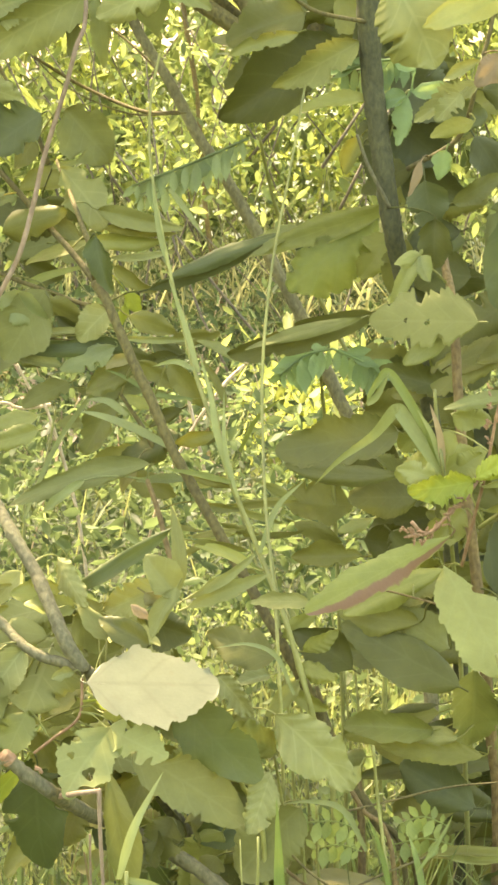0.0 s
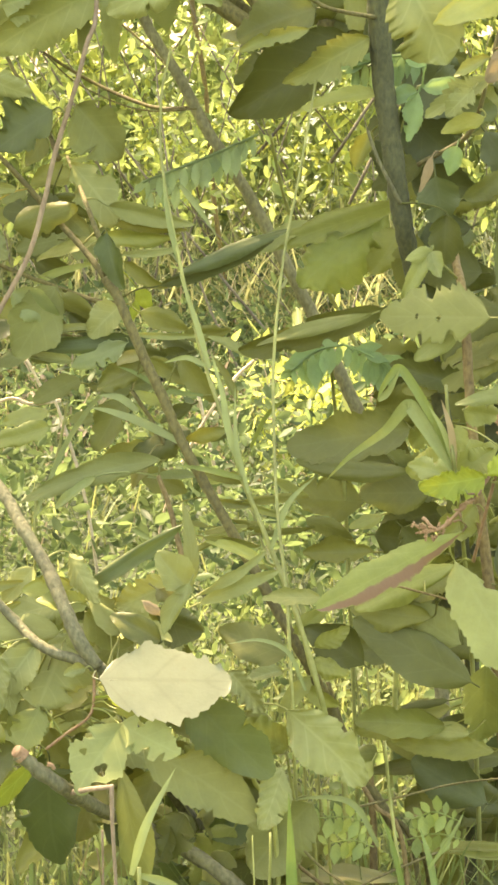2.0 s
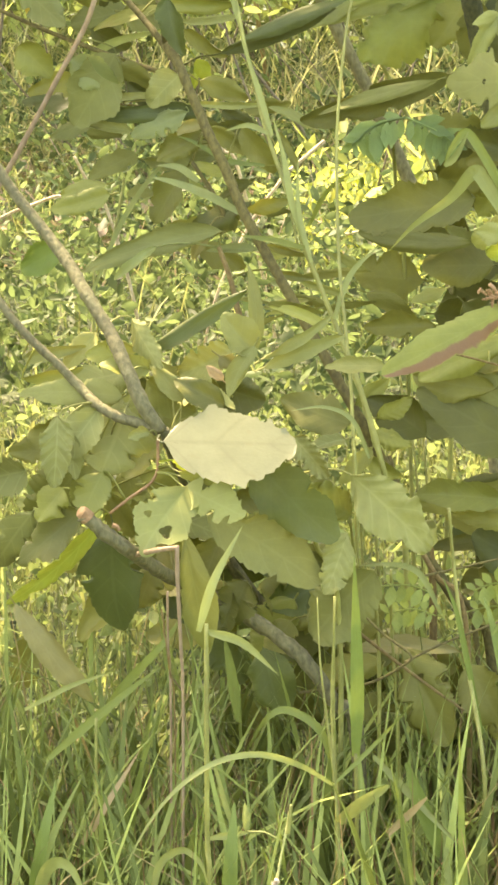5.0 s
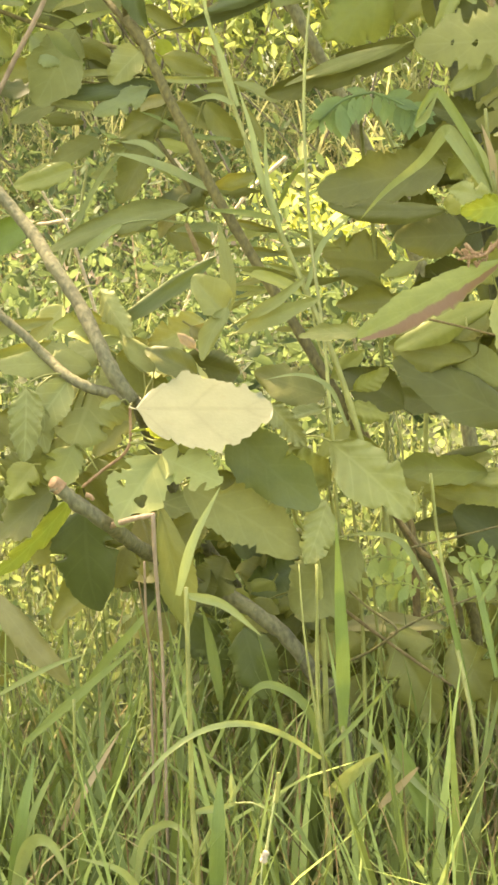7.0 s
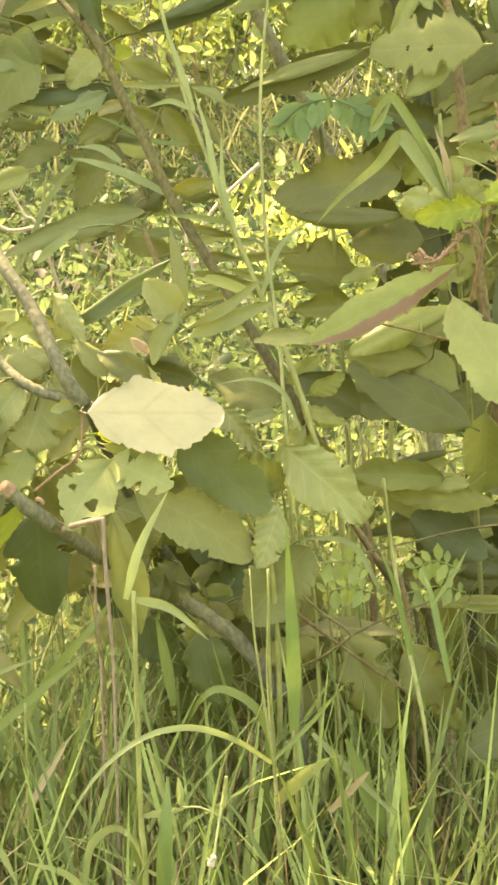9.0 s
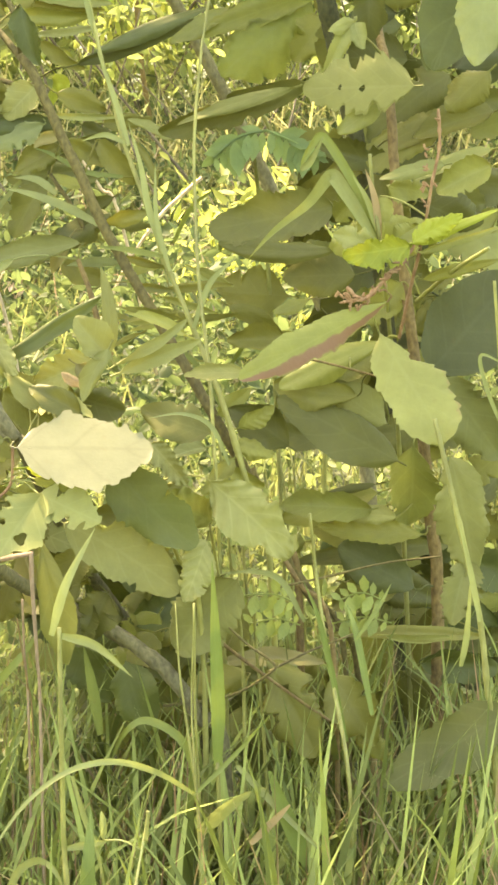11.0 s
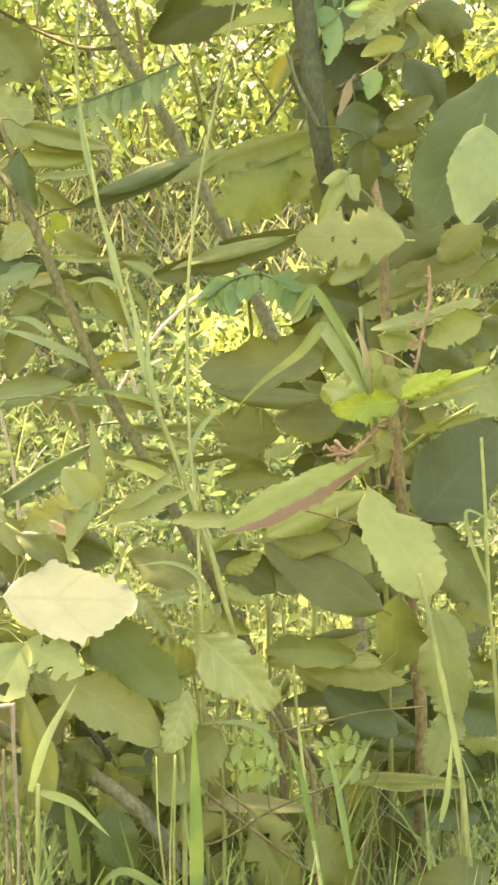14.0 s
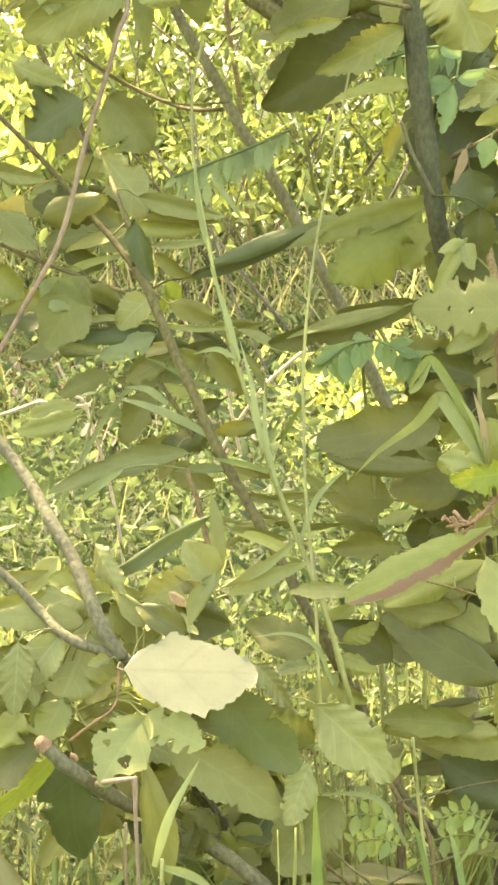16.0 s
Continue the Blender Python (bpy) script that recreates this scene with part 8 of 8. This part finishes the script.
blade(g3, [(0.388, 0.200, 0.974), (0.381, 0.190, 1.023), (0.369, 0.190, 1.060)], 0.0085, STRAW)
blade(g3, [(0.386, 0.195, 0.982), (0.372, 0.190, 1.023), (0.354, 0.190, 1.053)], 0.0066, GRASS_PALE)
g4 = thing("grass_stalk", "grass stalk with two narrow pale blades", "grass", "tall grass stalks")
limb(g4, "stem", [(0.036, -0.260, 0.647), (0.037, -0.270, 0.558), (0.038, -0.270, 0.417), (0.042, -0.280, 0.343), (0.044, -0.280, -0.030)], 0.0022, 0.0035, GREEN_STEM, nodes=(0.1, 0.55))
blade(g4, [(0.028, -0.260, 0.639), (0.043, -0.250, 0.690), (0.071, -0.220, 0.739)], 0.0093, GRASS_PALE)
blade(g4, [(0.037, -0.260, 0.639), (0.073, -0.280, 0.635), (0.110, -0.300, 0.608)], 0.0096, GRASS_PALE, twist=20)
blade(g4, [(0.039, -0.270, 0.417), (0.066, -0.270, 0.422), (0.083, -0.270, 0.425)], 0.0075, GRASS_PALE)
g5 = thing("grass_stalk", "broad upright bright green grass blade", "grass", "tall grass stalks")
blade(g5, [(0.195, -0.100, 0.441), (0.195, -0.100, 0.511), (0.192, -0.100, 0.592), (0.189, -0.100, 0.672)], 0.0151, GRASS_BRIGHT, twist=10)
limb(g5, "stem", [(0.195, -0.100, 0.444), (0.198, -0.100, 0.371), (0.200, -0.100, 0.262), (0.208, -0.100, -0.030)], 0.0023, 0.0026, GREEN_STEM)
g6 = thing("grass_stalk", "pale grass stem with a blade arching over", "grass", "tall grass stalks")
limb(g6, "stem", [(0.150, -0.100, 0.624), (0.155, -0.120, 0.549), (0.172, -0.130, 0.421), (0.176, -0.140, 0.361), (0.179, -0.150, 0.284), (0.188, -0.150, -0.030)], 0.0006, 0.0037, GREEN_STEM, nodes=(0.55, 0.7))
limb(g6, "stem", [(0.170, -0.100, 0.624), (0.167, -0.100, 0.512), (0.172, -0.130, 0.421)], 0.0006, 0.0014, GREEN_STEM)
blade(g6, [(0.172, -0.130, 0.418), (0.129, -0.200, 0.472), (0.083, -0.250, 0.502), (0.033, -0.280, 0.497), (-0.016, -0.300, 0.453), (-0.067, -0.300, 0.350)], 0.0065, GRASS_PALE, twist=25)
blade(g6, [(0.176, -0.140, 0.380), (0.202, -0.180, 0.422), (0.228, -0.200, 0.449)], 0.0112, GRASS_PALE, blunt=0.6)
blade(g6, [(0.172, -0.130, 0.421), (0.215, -0.100, 0.454), (0.257, -0.100, 0.504)], 0.0052, GRASS)
g7 = thing("grass_stalk", "arching grey-green grass blades", "grass", "tall grass stalks")
blade(g7, [(-0.019, -0.300, 0.352), (-0.010, -0.300, 0.400), (0.013, -0.300, 0.418), (0.033, -0.320, 0.413), (0.043, -0.320, 0.383)], 0.0084, GRASS_PALE, twist=20)
blade(g7, [(-0.143, -0.300, 0.336), (-0.122, -0.320, 0.405), (-0.098, -0.330, 0.411), (-0.077, -0.340, 0.371)], 0.0136, GRASS_PALE, twist=20)
blade(g7, [(-0.144, -0.300, 0.336), (-0.129, -0.300, 0.425), (-0.116, -0.280, 0.485)], 0.0128, GRASS_BRIGHT)
blade(g7, [(-0.144, -0.280, 0.351), (-0.122, -0.260, 0.415), (-0.096, -0.200, 0.458)], 0.0076, GRASS)
blade(g7, [(-0.009, -0.300, 0.334), (-0.031, -0.330, 0.381), (-0.073, -0.350, 0.405)], 0.0073, GRASS_PALE, twist=20)
g8 = thing("grass_stalk", "arching grass blade in the shade", "grass", "tall grass stalks")
blade(g8, [(0.174, -0.050, 0.397), (0.156, -0.050, 0.450), (0.119, -0.050, 0.474), (0.094, -0.050, 0.461), (0.072, 0.000, 0.401)], 0.0095, GRASS, twist=20)
blade(g8, [(0.211, 0.100, 0.729), (0.190, 0.100, 0.774), (0.157, 0.100, 0.789), (0.117, 0.100, 0.784)], 0.0057, GRASS_PALE, twist=20)
blade(g8, [(0.296, 0.050, 0.557), (0.269, 0.050, 0.605), (0.236, 0.050, 0.616), (0.197, 0.050, 0.613)], 0.0074, GRASS_PALE, twist=20)
limb(g8, "stem", [(0.170, -0.050, 0.609), (0.171, -0.050, 0.482), (0.177, -0.050, 0.352), (0.179, -0.050, 0.240), (0.188, -0.050, -0.030)], 0.0015, 0.0021, GREEN_STEM)
g9 = thing("grass_stalk", "tall pale grass cane with swollen joints", "grass", "tall grass stalks")
limb(g9, "stem", [(0.442, 0.070, 0.789), (0.450, 0.060, 0.758), (0.463, 0.050, 0.702), (0.481, 0.040, 0.628), (0.495, 0.030, 0.562), (0.504, 0.020, 0.484), (0.515, 0.020, 0.396), (0.545, 0.020, -0.030)], 0.0028, 0.0040, GREEN_STEM, nodes=(0.35, 0.68))
blade(g9, [(0.493, 0.020, 0.565), (0.482, 0.030, 0.622), (0.470, 0.040, 0.672)], 0.0068, GRASS_PALE, name="sheath")
blade(g9, [(0.470, 0.000, 0.519), (0.476, 0.000, 0.558), (0.479, 0.000, 0.627)], 0.0073, GRASS_PALE)
limb(g9, "stem", [(0.510, 0.100, 0.942), (0.518, 0.100, 0.861), (0.526, 0.100, 0.767), (0.542, 0.100, 0.625), (0.556, 0.100, 0.453), (0.546, 0.100, -0.030)], 0.0019, 0.0028, GREEN_STEM)
blade(g9, [(0.526, 0.100, 0.767), (0.504, 0.100, 0.820), (0.498, 0.100, 0.857), (0.539, 0.100, 0.837)], 0.0051, GRASS_PALE)
g10 = thing("grass_stalk", "green grass stems with spreading narrow blades", "grass", "tall grass stalks")
limb(g10, "stem", [(0.301, 0.050, 0.684), (0.309, 0.050, 0.612), (0.322, 0.020, 0.522), (0.341, -0.050, 0.414), (0.348, -0.050, 0.282), (0.368, -0.050, -0.030)], 0.0019, 0.0030, GREEN_STEM)
blade(g10, [(0.343, 0.000, 0.430), (0.321, 0.000, 0.528), (0.308, 0.000, 0.580), (0.292, 0.000, 0.619)], 0.0067, GRASS_BRIGHT)
blade(g10, [(0.371, 0.000, 0.462), (0.354, 0.020, 0.548), (0.344, 0.050, 0.579)], 0.0080, GRASS_BRIGHT)
blade(g10, [(0.350, 0.000, 0.549), (0.378, 0.020, 0.583), (0.395, 0.050, 0.602)], 0.0049, GRASS)
blade(g10, [(0.216, -0.080, 0.433), (0.263, -0.100, 0.389), (0.310, -0.120, 0.345)], 0.0081, GRASS_PALE)
blade(g10, [(0.294, -0.100, 0.324), (0.270, -0.100, 0.382), (0.251, -0.100, 0.434)], 0.0140, GRASS_BRIGHT, blunt=0.5)
blade(g10, [(0.230, -0.150, 0.371), (0.254, -0.150, 0.396), (0.272, -0.150, 0.415)], 0.0068, STRAW, blunt=0.5)
g11 = thing("grass_stalk", "slanting dull green blades at the foot of the shrub", "grass", "tall grass stalks")
blade(g11, [(-0.101, 0.000, 0.430), (-0.068, 0.000, 0.482), (-0.023, 0.000, 0.534), (0.001, 0.050, 0.558)], 0.0098, GRASS, fold=0.2)
blade(g11, [(-0.154, -0.050, 0.409), (-0.085, -0.030, 0.466), (-0.024, 0.000, 0.508)], 0.0096, GRASS, fold=0.2)
blade(g11, [(-0.183, 0.000, 0.451), (-0.131, 0.000, 0.480), (-0.080, 0.000, 0.499)], 0.0061, GRASS_PALE)
blade(g11, [(0.063, 0.020, 0.433), (0.054, 0.020, 0.493), (0.045, 0.020, 0.540)], 0.0122, GRASS)
blade(g11, [(-0.109, -0.100, 0.330), (-0.083, -0.100, 0.375), (-0.045, -0.050, 0.427)], 0.0082, STRAW, fold=0.2)
blade(g11, [(0.059, -0.300, 0.333), (0.063, -0.300, 0.404), (0.066, -0.280, 0.462)], 0.0138, GRASS_BRIGHT, blunt=0.2)
blade(g11, [(0.043, -0.200, 0.468), (0.056, -0.200, 0.419), (0.069, -0.200, 0.381), (0.080, -0.200, 0.308)], 0.0056, GRASS_PALE)
blade(g11, [(-0.136, 0.400, 0.869), (-0.101, 0.500, 0.952), (-0.055, 0.600, 1.010), (0.003, 0.600, 1.047)], 0.0067, GRASS_PALE)
blade(g11, [(-0.086, 0.600, 0.954), (-0.042, 0.700, 0.979), (0.047, 0.800, 0.902)], 0.0079, GRASS_PALE)
limb(g11, "stem", [(-0.096, -0.050, 0.461), (-0.097, -0.050, 0.356), (-0.097, -0.050, 0.244), (-0.100, -0.050, -0.030)], 0.0018, 0.0024, GREEN_STEM)
g12 = thing("grass_stalk", "thin dull green grass stems crossing in front of the undergrowth", "grass", "tall grass stalks")
limb(g12, "stem", [(0.161, 0.700, 0.857), (0.180, 0.680, 0.820), (0.196, 0.620, 0.733), (0.227, 0.500, 0.625), (0.278, 0.500, -0.030)], 0.0016, 0.0022, GREEN_STEM)
limb(g12, "stem", [(0.099, 0.800, 0.996), (0.126, 0.760, 0.875), (0.164, 0.700, 0.759), (0.205, 0.600, 0.650), (0.260, 0.600, -0.030)], 0.0016, 0.0023, GREEN_STEM)
limb(g12, "stem", [(-0.118, 0.700, 0.974), (-0.126, 0.650, 0.918), (-0.136, 0.550, 0.857), (-0.145, 0.500, 0.821), (-0.154, 0.500, -0.030)], 0.0020, 0.0022, GREEN_STEM)
limb(g12, "stem", [(0.275, 0.700, 0.696), (0.283, 0.650, 0.637), (0.299, 0.600, 0.549), (0.344, 0.600, -0.030)], 0.0016, 0.0019, GREEN_STEM)
limb(g12, "stem", [(0.314, 0.800, 0.680), (0.310, 0.750, 0.610), (0.319, 0.700, 0.517), (0.358, 0.700, -0.030)], 0.0016, 0.0020, GREEN_STEM)
blade(g12, [(0.221, 0.600, 0.666), (0.188, 0.620, 0.733), (0.140, 0.640, 0.778), (0.093, 0.640, 0.793)], 0.0077, GRASS, twist=20)
blade(g12, [(0.205, 0.680, 0.835), (0.179, 0.680, 0.867), (0.147, 0.680, 0.883)], 0.0070, GRASS_PALE, twist=20)
blade(g12, [(0.142, 0.760, 0.901), (0.167, 0.760, 0.951), (0.203, 0.760, 0.980)], 0.0072, GRASS, twist=20)
blade(g12, [(0.221, 0.620, 0.750), (0.250, 0.600, 0.795), (0.289, 0.600, 0.812)], 0.0069, GRASS, twist=20)
g13 = thing("grass_stalk", "two thin pale grass stems with a papery knot and seed head", "grass", "tall grass stalks")
limb(g13, "stem", [(0.123, -0.300, 0.467), (0.118, -0.300, 0.434), (0.109, -0.300, 0.383), (0.096, -0.300, 0.346), (0.056, -0.300, -0.030)], 0.0008, 0.0016, GRASS_STEM)
limb(g13, "stem", [(0.121, -0.300, 0.445), (0.114, -0.300, 0.410), (0.110, -0.300, 0.375), (0.104, -0.300, 0.346), (0.079, -0.300, -0.030)], 0.0007, 0.0013, GRASS_STEM)
limb(g13, "seed_head", [(0.124, -0.305, 0.471), (0.123, -0.305, 0.459), (0.121, -0.305, 0.440)], 0.0018, 0.0024, GREEN_STEM, nodes=(0.5,))
limb(g13, "papery_knot", [(0.111, -0.305, 0.389), (0.109, -0.305, 0.384), (0.107, -0.305, 0.378)], 0.0029, 0.0034, DEADWOOD, rough=0.3, sides=7, nodes=(0.5,))
leaf(g13, (0.078, -0.280, 0.430), (0.077, -0.280, 0.461), 0.008, GRASS_PALE)

# ---- grass round the shrubs ----
roots = spread(3600, -0.75, 1.05, -0.45, 0.5, 0.0, 0.0)
scatter_blades("near_grass", roots, RNG.uniform(0.22, 0.56, 3600), 0.0028 + 0.009 * RNG.uniform(0, 1, 3600) ** 1.8, NEAR_GRASS, "green grass standing round the foot of the shrubs", 21, lean=0.38, bow=0.5)
roots = spread(800, -0.75, 1.05, -0.4, 0.5, 0.0, 0.0)
scatter_blades("dry_grass", roots, RNG.uniform(0.2, 0.5, 800), RNG.uniform(0.002, 0.006, 800), NEAR_STRAW, "dry straw-coloured grass between the green blades", 22, lean=0.5, bow=0.3)

roots = spread(480, -0.75, 1.05, -0.42, 0.4, 0.0, 0.0)
scatter_blades("broad_grass", roots, RNG.uniform(0.22, 0.5, 480), RNG.uniform(0.005, 0.011, 480), NEAR_GRASS, "broad bent grass blades round the foot of the shrubs", 25, lean=0.8, bow=0.9)
roots = spread(340, -0.75, 1.05, -0.42, 0.2, 0.0, 0.0)
scatter_blades("brown_stems", roots, RNG.uniform(0.22, 0.48, 340), RNG.uniform(0.002, 0.005, 340), BROWN_STEM, "reddish-brown dry stems in the grass", 26, lean=0.6, bow=0.1)

# ---- upper crown of the tall shrub, added above the view to shade the leaves below ----
shoots = np.concatenate([spread(95, -1.75, 0.1, 0.35, 2.8, 1.75, 2.7), spread(20, 0.1, 1.2, 0.5, 1.9, 1.9, 2.8)])
crown = clumps(shoots, 5200, (0.14, 0.16, 0.10))
# openings along the sun's rays let light reach the bleached leaf, seedlings and grass
clear = np.full(len(crown), True)
for x, y, z, wide in ((-0.015, 0.0, 0.77, 0.18), (0.05, -0.05, 0.80, 0.18), (0.12, -0.1, 0.80, 0.18), (-0.3, 1.2, 0.05, 0.22), (-0.25, 1.7, 0.05, 0.22), (0.27, 0.12, 0.55, 0.09), (0.38, 0.22, 0.52, 0.07), (0.4, 1.4, 0.2, 0.22), (0.45, 2.1, 0.1, 0.3)):
    rel = crown - np.array([x, y, z])
    along = rel @ np.array(SUN)
    clear &= np.linalg.norm(rel - along[:, None] * np.array(SUN), axis=1) > wide
crown = crown[clear]
part = scatter_leaves("crown", crown, RNG.uniform(0.10, 0.19, len(crown)), CROWN, "broad green leaves of an unseen crown added for shade", "", 31, up=0.8, slim=0.6)
part.parent = tall
# unseen branches added to carry this crown
for k, (x, y) in enumerate(((-1.3, 1.1), (-1.0, 2.3), (-0.6, 1.4), (0.1, 1.5), (0.7, 1.3))):
    limb(tall, "branch", [(0.22, 0.95, 1.45), (0.5 * (x + 0.25), 0.5 * (y + 1.0), 1.95), (x, y, 2.5)], 0.014, 0.005, BARK_DARK)

# ---- meadow round the shrubs and in front of them ----
n = 9000
a, r = RNG.uniform(0, 2 * math.pi, n), 0.5 + 5.5 * RNG.uniform(0, 1, n) ** 0.6
x, y = 0.15 + r * np.cos(a), -1.0 + r * np.sin(a)
keep = ~((abs(x - 0.15) < 0.75) & (y > -3.2)) & ~((abs(x) < 1.5) & (y > -0.3))
x, y = x[keep], y[keep]
roots = np.stack([x, y, np.array([ground_height(p, q) for p, q in zip(x, y)])], 1)
scatter_blades("meadow_grass", roots, RNG.uniform(0.15, 0.5, len(x)), RNG.uniform(0.006, 0.016, len(x)), NEAR_GRASS, "rough green meadow grass round the shrubs", 23)
shoots = np.concatenate([spread(60, -4.5, -1.6, -0.5, 6.0, 0.1, 1.8), spread(60, 2.0, 4.8, -0.5, 6.0, 0.1, 1.8)])
scatter_leaves("side_bushes", clumps(shoots, 7000, (0.2, 0.2, 0.16)), RNG.uniform(0.07, 0.15, 7000), FAR_DEEP, "broad green leaves of the bushes to both sides", "bush", 32, up=0.6, slim=0.55)
